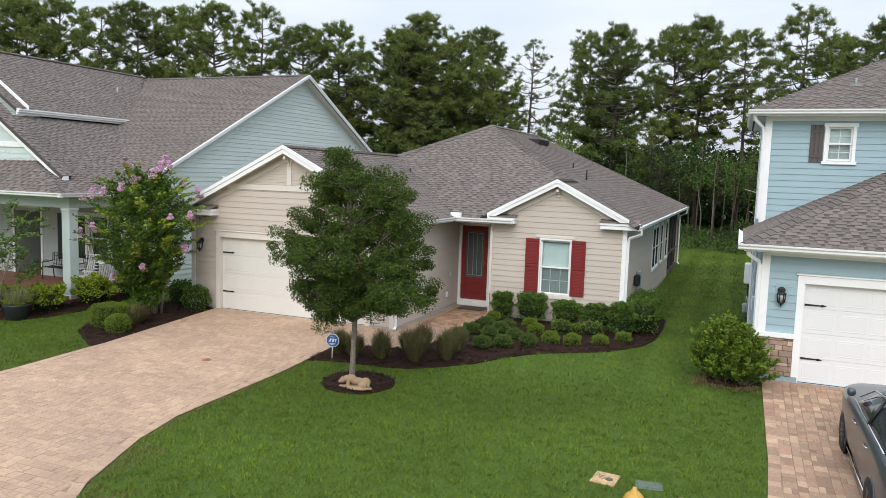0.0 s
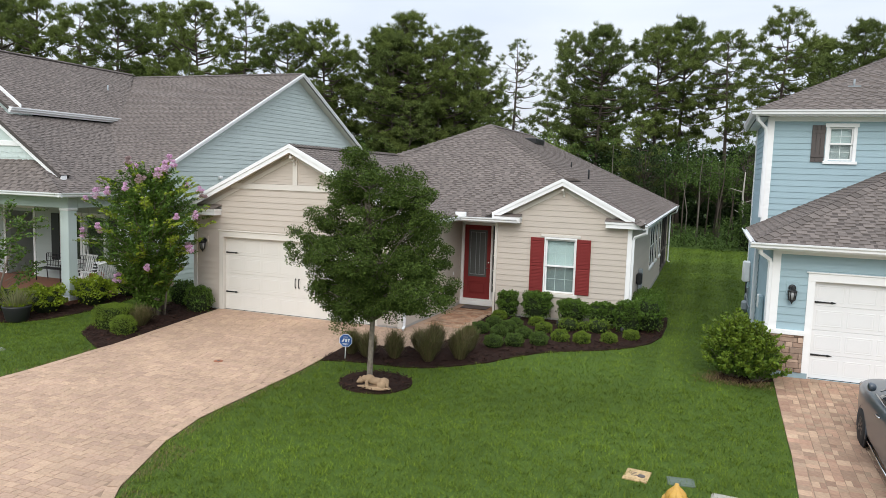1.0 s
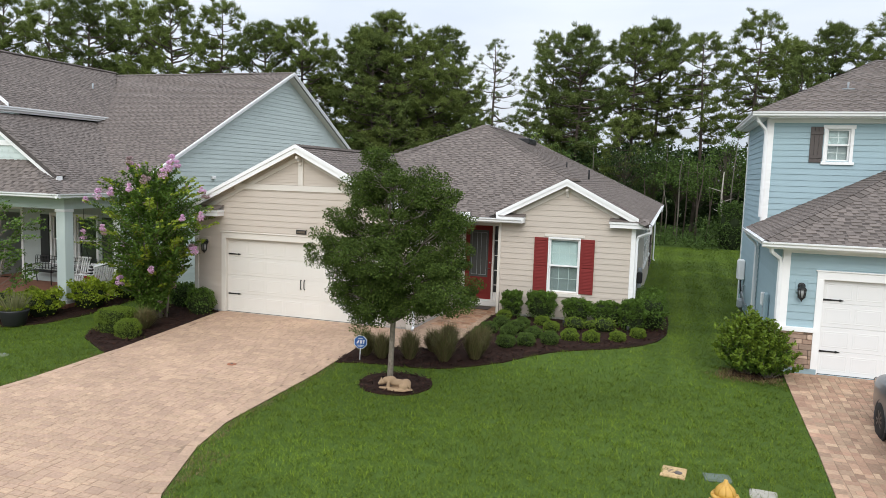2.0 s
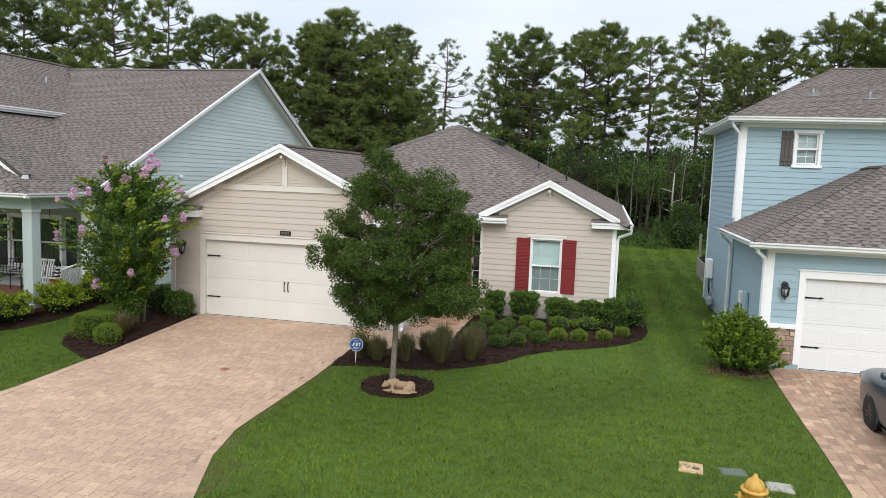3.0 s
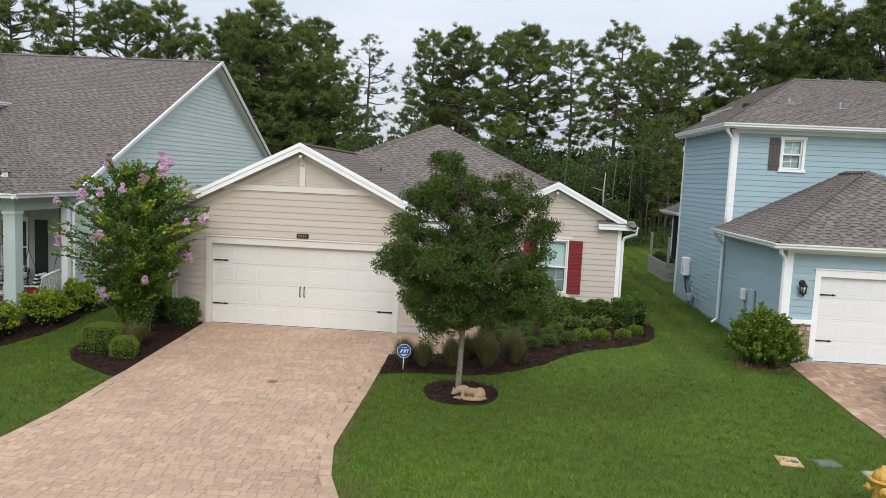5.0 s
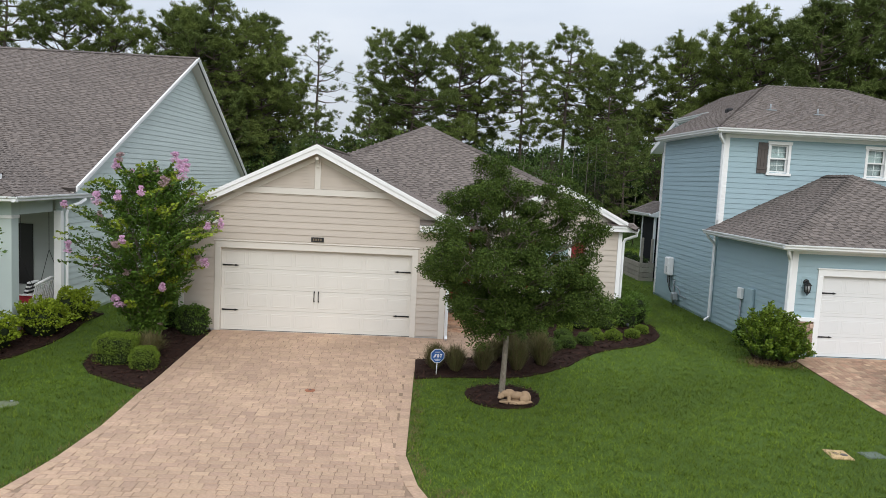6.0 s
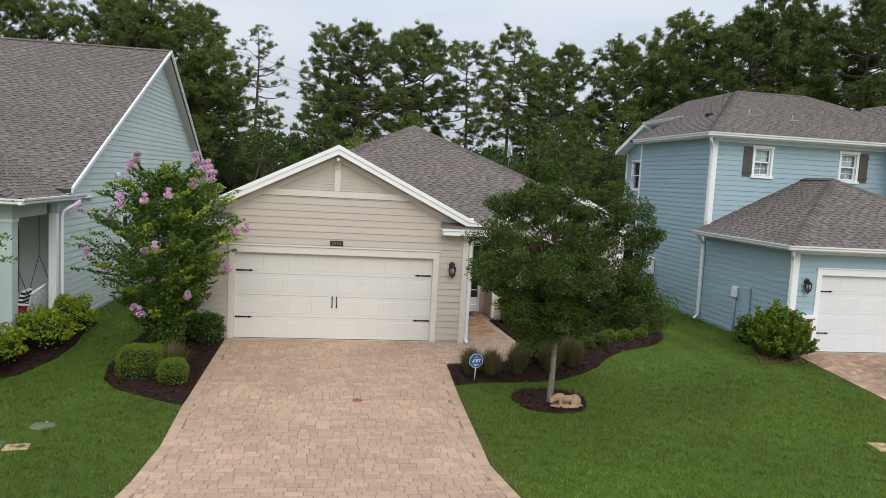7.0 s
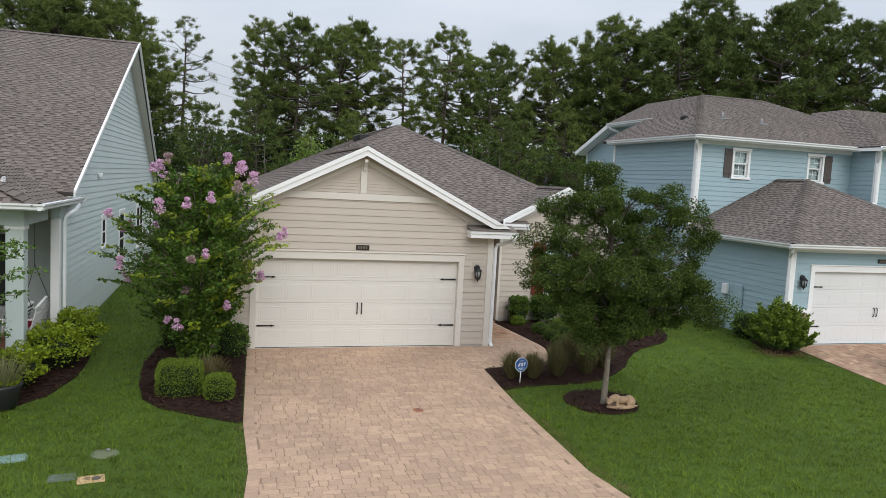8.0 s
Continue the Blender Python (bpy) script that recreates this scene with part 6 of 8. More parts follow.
def shrub(name, loc, rx, ry, rz, leaves, size, mat, label, category="shrub", group="", seed=1, boxy=2.0, rough=0.10, lift=0.0, stems=False, aspect=0.55, heart=0.84, foot=1.0, bare=0.0):
    """A clipped shrub: a core coloured as inner shade under a shell of many small leaves."""
    rng = np.random.default_rng(seed)
    x, y, z = loc
    t = thing(name, loc, label, category, group)
    p = rng.normal(size=(leaves, 3))
    p[:, 2] = np.abs(p[:, 2] + 0.25) * np.where(rng.random(leaves) < 0.8, 1, -0.6)
    q = np.abs(p) ** boxy
    p /= (q.sum(1) ** (1 / boxy))[:, None]
    lump = 1 + rough * np.sin(p[:, 0:1] * 5 + seed) * np.cos(p[:, 1:2] * 6 + 2 * seed) + rough * 0.7 * np.sin(p[:, 2:3] * 9 + seed)
    depth = rng.uniform(min(0.82, heart), 1.04, (leaves, 1)) * lump
    o = p / np.linalg.norm(p, axis=1, keepdims=True)
    c = p * depth * (rx, ry, rz) + (x, y, z + rz * 0.75 + lift)
    c[:, 2] = np.maximum(c[:, 2], z + 0.02)
    f = foot + (1 - foot) * np.clip((c[:, 2:3] - z) / rz, 0, 1.25)
    c[:, :2] = (x, y) + (c[:, :2] - (x, y)) * f
    # low leaves thinned so the dark core shows as shade below
    keep = rng.random(leaves) > bare * np.clip(1.25 - (c[:, 2] - z) / rz, 0, 1)
    part("foliage", quad_cloud("foliage", leaf_faces(rng, c[keep], size, aspect, 0, 0.3, o[keep]), mat), mat, t)
    # solid near-black core stands in for the shade among inner twigs
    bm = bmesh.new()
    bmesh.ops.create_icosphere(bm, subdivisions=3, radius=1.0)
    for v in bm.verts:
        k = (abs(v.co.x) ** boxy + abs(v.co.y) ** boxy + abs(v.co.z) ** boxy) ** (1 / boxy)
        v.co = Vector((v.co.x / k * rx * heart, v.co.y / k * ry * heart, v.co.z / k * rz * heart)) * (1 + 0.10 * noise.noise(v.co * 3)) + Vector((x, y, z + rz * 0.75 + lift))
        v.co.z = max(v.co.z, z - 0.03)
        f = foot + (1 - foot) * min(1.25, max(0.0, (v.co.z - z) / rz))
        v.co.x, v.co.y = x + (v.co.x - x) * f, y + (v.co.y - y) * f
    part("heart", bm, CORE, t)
    if stems:
        V, F = [], []
        for i in range(9):
            a = rng.uniform(0, 6.28)
            r = rng.uniform(0.02, 0.12)
            tube_into(V, F, [(x + r * math.cos(a), y + r * math.sin(a), z - 0.03), (x + rx * 0.5 * math.cos(a), y + ry * 0.5 * math.sin(a), z + rz * 0.7), (x + rx * 0.7 * math.cos(a), y + ry * 0.7 * math.sin(a), z + rz * 1.2)], [0.014, 0.01, 0.005], 5)
        part("stemwork", mesh_of("stemwork", V, F, BARK), BARK, t)
    return t


def grass_clump(loc, r, h, n, seed, label):
    rng = np.random.default_rng(seed)
    t = thing("ornamental_grass", loc, label, "ornamental grass", "muhly grasses")
    a, s = rng.uniform(0, 2 * np.pi, n), rng.uniform(0, 1, n) ** 0.6
    base = np.stack([np.cos(a) * r * 0.36 * s, np.sin(a) * r * 0.36 * s, np.zeros(n)], 1) + loc
    d = np.stack([np.cos(a), np.sin(a), np.zeros(n)], 1)
    H = h * rng.uniform(0.55, 1.05, n)[:, None]
    mid = base + d * (r * 0.50 * s[:, None]) + rng.normal(0, 0.035, (n, 3)) + np.array([0, 0, 1]) * H * 0.6
    tip = base + rng.normal(0, 0.07, (n, 3)) * (1, 1, 0.4) + d * (r * (0.05 + 0.70 * s[:, None])) + np.array([0, 0, 1]) * H * (1.0 - 0.30 * s[:, None] ** 2)
    w = np.stack([-np.sin(a), np.cos(a), np.zeros(n)], 1) * 0.005
    V = np.concatenate([np.stack([base - w, base + w, mid + w, mid - w], 1), np.stack([mid - w, mid + w, tip + w * 0.3, tip - w * 0.3], 1)])
    part("tuft", quad_cloud("tuft", V, MUHLY), MUHLY, t)
    return t


def limb_path(rng, a, b, wob, k=5):
    a, b = np.asarray(a, float), np.asarray(b, float)
    out = []
    for i in range(k + 1):
        f = i / k
        p = a + (b - a) * f
        p = p + rng.normal(0, wob, 3) * math.sin(math.pi * f)
        p[2] += 0.18 * np.linalg.norm(b - a) * math.sin(math.pi * f) * 0.5
        out.append(tuple(p))
    return out


def oak(loc, seed=21):
    """The small oak on the lawn: leaning trunk, many limbs, uneven crown of small leaves."""
    rng = np.random.default_rng(seed)
    x, y, z = loc
    t = thing("oak_tree", loc, "small live oak with dense dark green crown in mulch ring", "tree")
    fork = (x + 0.04, y + 0.02, z + 1.55)
    tube("trunk", [(x - 0.02, y, z - 0.05), (x, y, z + 0.1), (x + 0.02, y, z + 0.8), fork, (x - 0.02, y, z + 2.6), (x - 0.12, y - 0.03, z + 3.6), (x - 0.3, y, z + 4.7)], [0.095, 0.066, 0.057, 0.053, 0.042, 0.03, 0.012], OAKBARK, t, 12)
    tips = []
    V, F = [], []
    for lx, ly, lz, r in CROWN_TOP + CROWN_MID + CROWN_LOW:
        lx, ly, lz = lx * 0.83 - 0.02, ly * 0.85, lz * 0.985
        c = np.array((x + lx, y + ly, z + lz))
        zb = max(1.35, lz - 0.75 * math.hypot(lx, ly) - 0.3)
        s = np.array((x - 0.03 * (zb - 1), y, z + zb))
        path = limb_path(rng, s, c, 0.07)
        tube_into(V, F, path, list(np.linspace(0.024, 0.008, len(path))), 6)
        for _ in range(min(16, round(4 + 21 * r))):
            d = rng.normal(size=3)
            d /= np.linalg.norm(d)
            d[2] *= 0.8
            p = c + d * r * 1.14 * (rng.uniform(0.25, 1.0) ** 0.6 if rng.random() < 0.86 else rng.uniform(1.05, 1.5))
            tips.append(p)
            pp = limb_path(rng, path[rng.integers(3, 6)], p, 0.03, 3)
            tube_into(V, F, pp, [0.009, 0.007, 0.005, 0.003], 4)
    part("branchwork", mesh_of("branchwork", V, F, OAKBARK), OAKBARK, t)
    tips = np.array(tips)
    pts, out = clump_points(rng, tips, rng.uniform(0.15, 0.28, len(tips)), 285)
    part("crown", quad_cloud("crown", leaf_faces(rng, pts, 0.047, 0.52, 0.1, 0.5, out), OAK), OAK, t)
    return t


# crown lobes of the oak in three tiers: offset from the foot, radius
CROWN_TOP = [(-0.45, 0, 4.8, 0.3), (-0.25, 0.2, 4.45, 0.42), (-0.75, 0.45, 4.15, 0.42), (-0.75, -0.35, 4.05, 0.42), (0.1, -0.35, 4.2, 0.45), (0.55, 0.35, 4.15, 0.42), (1, -0.55, 4.25, 0.4), (1.4, -0.85, 4.05, 0.34),
             (1.35, -0.25, 3.65, 0.42), (1.8, -0.95, 3.6, 0.27), (0.55, 0, 3.6, 0.42), (-1.1, 0.95, 3.95, 0.36), (-1.3, 0.15, 3.45, 0.48), (-0.6, 0.75, 3.4, 0.5), (0.3, -0.75, 3.45, 0.52)]
CROWN_MID = [(1.62, -0.85, 2.62, 0.4), (-1.45, 1, 3.3, 0.38), (0.95, 0.7, 3.3, 0.5), (1.45, -0.65, 3.05, 0.36), (-1.6, -0.25, 2.85, 0.45), (-1.05, -0.85, 2.9, 0.48), (-0.25, -1.05, 2.75, 0.5), (0.75, -1, 2.75, 0.5),
             (1.4, 0.35, 2.65, 0.48), (-1.15, 0.9, 2.65, 0.5), (0.15, 1.05, 2.7, 0.5), (-1.5, 0.35, 2.55, 0.38), (1.6, -0.9, 2.3, 0.4), (0, -0.1, 3.1, 0.6), (-0.5, 0.1, 2.5, 0.6), (0.5, 0.1, 2.6, 0.6)]
CROWN_LOW = [(-0.95, -0.35, 2.15, 0.45), (0.2, -0.4, 2.15, 0.42), (1, -0.65, 2.2, 0.45), (1.95, -1.25, 2.2, 0.32), (1.75, 0.3, 2.15, 0.32), (-1, -0.4, 2, 0.28), (-0.2, 0.65, 2.05, 0.4), (0.75, 0.45, 1.95, 0.36),
             (-0.75, -0.25, 1.55, 0.26), (0.45, -0.3, 1.85, 0.38), (-0.35, -0.35, 1.75, 0.36), (0.05, 0.4, 1.75, 0.36), (-0.1, -0.7, 2.15, 0.42), (-0.6, 0.65, 2, 0.42), (1.2, 0, 2, 0.36), (-1, 0.25, 2.15, 0.34)]
oak((6.83, -4.18, -0.28))


def crape_myrtle(loc, seed=31):
    rng = np.random.default_rng(seed)
    x, y, z = loc
    t = thing("crape_myrtle", loc, "flowering crape myrtle with several stems and pink blossom clusters", "tree")
    V, F = [], []
    tips, dirs, young = [], [], []
    spray, spray_out, spray_young = [], [], []
    stems = [(0.0, 0.0), (0.12, 0.05), (-0.12, 0.06), (0.05, -0.1), (-0.06, -0.08)]
    for i, (sx, sy) in enumerate(stems):
        a = i * 2 * math.pi / 5 + 0.4
        top = (x + sx + 0.75 * math.cos(a), y + sy + 0.75 * math.sin(a), z + 3.1 + 0.5 * rng.random())
        mid = (x + sx + 0.25 * math.cos(a), y + sy + 0.25 * math.sin(a), z + 1.5)
        tube("stem", [(x + sx, y + sy, z - 0.05), (x + sx * 1.4, y + sy * 1.4, z + 0.6), mid, top], [0.035, 0.03, 0.022, 0.008], BARK, t, 7)
    y -= 0.35
    env_h, env_r = (0.4, 0.8, 1.4, 2.0, 2.6, 3.2, 3.8, 4.3), (0.20, 0.46, 1.08, 1.60, 1.74, 1.54, 1.10, 0.45)
    n = 215
    for i in range(n):
        f = (i + 0.5) / n
        h = 0.45 + 3.7 * f ** 0.9
        a = i * 2.399 + rng.normal(0, 0.2)
        env = float(np.interp(h, env_h, env_r)) * (0.84 if math.cos(a) > 0.25 and h < 2.6 else 1.0)
        reach = max(0.2, env * rng.uniform(0.35, 0.95) * (1 + 0.15 * math.sin(3 * a + 2 * h)))
        s = np.array((x + 0.2 * math.cos(a), y + 0.2 * math.sin(a), z + max(0.4, h - 0.6 * reach)))
        e = np.array((x + reach * math.cos(a), y + reach * math.sin(a), z + h))
        path = limb_path(rng, s, e, 0.05, 6)
        tube_into(V, F, path, list(np.linspace(0.010, 0.003, len(path))), 4)
        pa = np.array(path)
        for _ in range(175 if math.cos(a) > -0.3 else 95):
            g = rng.uniform(0.25, 1.0)
            k = min(int(g * 6), 5)
            p = pa[k] + (pa[k + 1] - pa[k]) * (g * 6 - k)
            (young if (h > 1.6 and i % 6 == 0 and g > 0.6 and math.cos(a + 0.5) > 0.0) else tips).append(p + rng.normal(size=3) * 0.06)
        if i % 14 == 0:
            dirs.append((e, i, 0.075))
    # long arching sprays of paired leaves that stand out of the crown
    for i in range(128):
        h = 0.9 + 3.35 * ((i * 0.7549) % 1.0)
        a = i * 2.399 + 0.7
        env = float(np.interp(h, env_h, env_r)) * (0.84 if math.cos(a) > 0.25 and h < 2.6 else 1.0)
        reach = env * rng.uniform(0.85, 1.18 if h > 2.6 or math.cos(a) < 0.4 else 0.98) + 0.08
        rise = rng.uniform(0.15, 0.75) if h > 2.0 else rng.uniform(-0.1, 0.35)
        s = np.array((x + 0.35 * reach * math.cos(a), y + 0.35 * reach * math.sin(a), z + h - 0.4 - 0.3 * rise))
        e = np.array((x + reach * math.cos(a), y + reach * math.sin(a), z + h + 0.3 * rise))
        path = np.array(limb_path(rng, s, e, 0.04, 8))
        tube_into(V, F, [tuple(q) for q in path], list(np.linspace(0.008, 0.003, 9)), 4)
        side = np.array((-math.sin(a), math.cos(a), 0.25))
        for k in range(1, 8):
            for g in np.linspace(0, 1, 6):
                for sd in (-1, 1):
                    spray.append(path[k] + (path[k + 1] - path[k]) * g + side * sd * 0.055 + rng.normal(0, 0.012, 3))
                    spray_out.append(side * sd * 1.6 + (math.cos(a) * 0.7, math.sin(a) * 0.7, 0.1))
                    spray_young.append((i % 5 < 2 and math.cos(a + 0.5) > -0.1 and k > 3) or (k > 6 and h > 2.4))
        if h > 3.2 and i % 2 == 0:
            dirs.append((e, i, rng.uniform(0.08, 0.14)))
        elif i % 6 == 0:
            dirs.append((e, i, rng.uniform(0.06, 0.11)))
    spray, spray_out, spray_young = np.array(spray), np.array(spray_out), np.array(spray_young)
    sf = leaf_faces(rng, spray, 0.10, 0.5, 0.0, 0.9, spray_out)
    tf_ = leaf_faces(rng, np.array(tips), 0.085, 0.5, 0.1, 0.5)
    yf_ = leaf_faces(rng, np.array(young), 0.085, 0.5, 0.1, 0.5)
    part("branchwork", mesh_of("branchwork", V, F, BARK), BARK, t)
    part("crown", quad_cloud("crown", np.concatenate([tf_, sf[~spray_young]]), MYRTLE), MYRTLE, t)
    part("young_foliage", quad_cloud("young_foliage", np.concatenate([yf_, sf[spray_young]]), MYRTLE_Y), MYRTLE_Y, t, "yellow-green young leaves")
    for e, i, r in dirs:
        pts, out = clump_points(rng, np.array([e + (0, 0, 0.03), e + rng.normal(0, 0.05, 3) + (0, 0, r * 0.8), e + (0, 0, r * 1.4)]), r * np.array((1.0, 0.85, 0.6)), 110)
        m = FADED if i % 7 == 0 else BLOSSOM
        part("blossom", quad_cloud("blossom", leaf_faces(rng, pts, 0.035, 0.9, 0, 0.2, out), m), m, t, "pink blossom cluster")
    return t


crape_myrtle((-1.22, -1.30, -0.11))


def young_myrtle(loc, seed=35):
    """A thin second crape myrtle: few bent stems and flat sprays of paired leaves."""
    rng = np.random.default_rng(seed)
    x, y, z = loc
    t = thing("crape_myrtle", loc, "thin young crape myrtle with long leafy sprays by the porch", "tree")
    V, F, pts, out = [], [], [], []
    for i in range(5):
        a = i * 1.2566 + 0.3
        tube("stem", [(x, y, z - 0.05), (x + 0.2 * math.cos(a), y + 0.2 * math.sin(a), z + 0.9), (x + 0.55 * math.cos(a), y + 0.55 * math.sin(a), z + 2.0)], [0.022, 0.018, 0.010], BARK, t, 6)
    for i in range(46):
        a = i * 2.399 + 0.55
        h = 1.1 + 2.0 * ((i * 0.7549) % 1.0)
        reach = rng.uniform(0.8, 1.75) if h < 2.9 else rng.uniform(0.5, 1.1)
        s = (x + 0.35 * math.cos(a), y + 0.35 * math.sin(a), z + h - 0.35)
        e = (x + reach * math.cos(a), y + reach * math.sin(a), z + h + rng.uniform(0.0, 0.25))
        path = np.array(limb_path(rng, s, e, 0.05, 8))
        tube_into(V, F, [tuple(q) for q in path], list(np.linspace(0.009, 0.003, 9)), 4)
        side = np.array((-math.sin(a), math.cos(a), 0.2))
        for k in range(2, 8):
            for g in np.linspace(0, 1, 6):
                for sd in (-1, 1):
                    pts.append(path[k] + (path[k + 1] - path[k]) * g + side * sd * 0.055 + rng.normal(0, 0.03, 3))
                    out.append(side * sd * 1.6 + (math.cos(a) * 0.7, math.sin(a) * 0.7, 0.2))
    part("branchwork", mesh_of("branchwork", V, F, BARK), BARK, t)
    part("crown", quad_cloud("crown", leaf_faces(rng, np.array(pts), 0.10, 0.5, 0.0, 0.9, np.array(out)), MYRTLE), MYRTLE, t)
    return t


young_myrtle((-5.35, -3.15, -0.23))


# clipped shrubs in the curved bed
BALL_SIZE = 0.78
BALLS = [(11.54, 1.76, 0.26), (11.06, 1.05, 0.26), (10.43, 0.65, 0.28), (9.90, 0.54, 0.29), (9.48, -0.05, 0.29), (8.94, -0.40, 0.29), (8.50, -0.70, 0.30), (9.26, 1.50, 0.28), (8.99, 0.40, 0.29), (8.34, 0.32, 0.29),
         (8.42, 0.98, 0.30), (7.68, 2.66, 0.27), (7.78, 0.48, 0.30), (8.88, 2.28, 0.27), (7.88, 1.46, 0.30), (8.42, 1.64, 0.28), (7.72, -0.18, 0.28)]
for i, (bx, by_, r) in enumerate(BALLS):
    dark = i in (4, 5, 6, 8, 9, 10, 12, 14, 15, 16)
    shrub("boxwood_ball", (bx, by_, ground_z(bx, by_) + 0.01), r * BALL_SIZE, r * BALL_SIZE, r * 0.66, 3000, 0.030, BOXD if dark else BOX, "rounded clipped boxwood ball in dark mulch" if not dark else "rounded clipped dark green boxwood in mulch", "boxwood", "boxwood balls", 40 + i, 2.3)
HEDGES = [(7.82, 3.02, 0.27, 0.27, 0.37, 0.14), (8.70, 3.02, 0.40, 0.30, 0.40, 0.18), (9.75, 3.0, 0.36, 0.28, 0.32, 0.18), (10.62, 2.98, 0.42, 0.28, 0.31, 0.16), (11.33, 2.80, 0.36, 0.34, 0.42, 0.06), (11.75, 3.6, 0.44, 0.8, 0.48, 0.02), (11.72, 5.0, 0.42, 0.8, 0.48, 0.02)]
for i, (bx, by_, a, b, c, up) in enumerate(HEDGES):
    shrub("hedge_shrub", (bx, by_, -0.03), a, b, c, 4200, 0.056, HEDGE, "dark glossy hedge shrub against the beige wall", "shrub", "hedge shrubs", 70 + i, 3.8, 0.16, up, up > 0.1, foot=0.95, bare=0.25)
for i, (bx, by_, a) in enumerate(((9.82, 2.12, 0.28), (10.61, 2.22, 0.30), (10.23, 2.3, 0.20))):
    shrub("small_shrub", (bx, by_, -0.03), a, a, a * 0.75, 900, 0.045, BUSH, "loose pale green young shrub in mulch", "shrub", "young shrubs", 90 + i, 2.0, 0.2)
for i, (bx, by_, r, h) in enumerate(((5.50, -2.42, 0.35, 0.68), (5.96, -2.52, 0.34, 0.68), (6.60, -2.40, 0.35, 0.78), (7.40, -2.28, 0.38, 0.84), (7.28, -1.55, 0.35, 0.82), (8.03, -1.88, 0.40, 0.84), (6.92, -1.65, 0.30, 0.62), (8.02, -1.20, 0.34, 0.74))):
    grass_clump((bx, by_, ground_z(bx, by_) + 0.03), r * 0.78, h * 0.92, 1000, 110 + i, "fine-bladed muhly grass clump in dark mulch")
shrub("clipped_hedge", (-1.46, -2.75, -0.17), 0.42, 0.42, 0.34, 9000, 0.030, BOX, "square-clipped bright green boxwood beside the driveway", "boxwood", "", 130, 6.0, 0.03)
shrub("boxwood_ball", (-0.74, -3.14, -0.20), 0.29, 0.29, 0.27, 5200, 0.030, BOX, "rounded clipped boxwood beside the driveway", "boxwood", "boxwood balls", 131, 2.8, 0.05)
grass_clump((-0.95, -2.35, -0.15), 0.40, 0.60, 900, 132, "thin pale grass tuft beside the driveway")
for i, (bx, by_, a, b, c) in enumerate(((-0.55, -0.45, 0.42, 0.34, 0.44), (-0.95, 0.2, 0.4, 0.4, 0.42), (-1.6, 0.2, 0.5, 0.4, 0.42))):
    shrub("hedge_shrub", (bx, by_, -0.05), a, b, c, 2000, 0.06, HEDGE, "dark glossy hedge shrub by the garage corner", "shrub", "hedge shrubs", 140 + i, 2.4, 0.12)
for i, (bx, by_, a, c) in enumerate(((-3.85, 0.35, 0.50, 0.44), (-3.95, -1.05, 0.55, 0.44), (-4.45, -2.25, 0.52, 0.42), (-5.45, -2.55, 0.50, 0.42), (-6.4, -2.6, 0.50, 0.42), (-7.6, -2.6, 0.50, 0.42), (-8.6, -2.6, 0.50, 0.42))):
    shrub("lime_shrub", (bx, by_, ground_z(bx, by_)), a, a * 0.9, c, 4200, 0.075, LIME, "yellow-green broadleaf shrub along the porch", "shrub", "porch shrubs", 150 + i, 2.4, 0.30, foot=0.72, bare=0.9)
for i, yy in enumerate((14.6, 15.7, 16.8)):
    shrub("planter_herb", (15.5, yy, 0.58), 0.22, 0.5, 0.22, 700, 0.06, FERN, "leafy green herbs growing in the timber planter", "herb", "planter herbs", 180 + i, 2.0, 0.3)


def fan_shrub(loc, reach, height, stems, seed, label):
    """A loose shrub of many bare-footed stems that fan out and carry leaves on their upper parts."""
    rng = np.random.default_rng(seed)
    x, y, z = loc
    t = thing("corner_shrub", loc, label, "shrub", "corner shrubs")
    V, F, old, old_out, tip, tip_out = [], [], [], [], [], []
    for i in range(stems):
        a = i * 2.399 + rng.normal(0, 0.2)
        open_ = math.sqrt((i + 0.5) / stems)
        top = height * (1.0 - 0.66 * open_ ** 2.4) * rng.uniform(0.70, 1.16)
        r = reach * open_ * rng.uniform(0.65, 1.18)
        pts = [np.array((x + 0.05 * math.cos(a), y + 0.05 * math.sin(a), z - 0.03)), np.array((x + 0.42 * r * math.cos(a), y + 0.42 * r * math.sin(a), z + 0.40 * top)),
               np.array((x + 0.82 * r * math.cos(a), y + 0.82 * r * math.sin(a), z + 0.75 * top)), np.array((x + r * math.cos(a), y + r * math.sin(a), z + top))]
        tube_into(V, F, [tuple(p) for p in pts], [0.012, 0.009, 0.006, 0.003], 5)
        for g in np.linspace(0.40 - 0.16 * open_, 1.0, 40):
            k = min(int(g * 3), 2)
            p = pts[k] + (pts[k + 1] - pts[k]) * (g * 3 - k)
            for q in range(3):
                b = rng.uniform(0, 6.28)
                o = np.array((math.cos(b), math.sin(b), 0.5))
                (tip if g > 0.72 else old).append(p + o * rng.uniform(0.02, 0.07) + rng.normal(0, 0.015, 3))
                (tip_out if g > 0.72 else old_out).append(o + (0.5 * math.cos(a), 0.5 * math.sin(a), 0.5))
    part("stemwork", mesh_of("stemwork", V, F, GREYBARK), GREYBARK, t)
    part("foliage", quad_cloud("foliage", leaf_faces(rng, np.array(old), 0.078, 0.55, 0, 0.5, np.array(old_out)), HEDGE), HEDGE, t)
    part("young_foliage", quad_cloud("young_foliage", leaf_faces(rng, np.array(tip), 0.09, 0.55, 0, 0.5, np.array(tip_out)), BUSH), BUSH, t, "yellow-green young leaves")
    return t


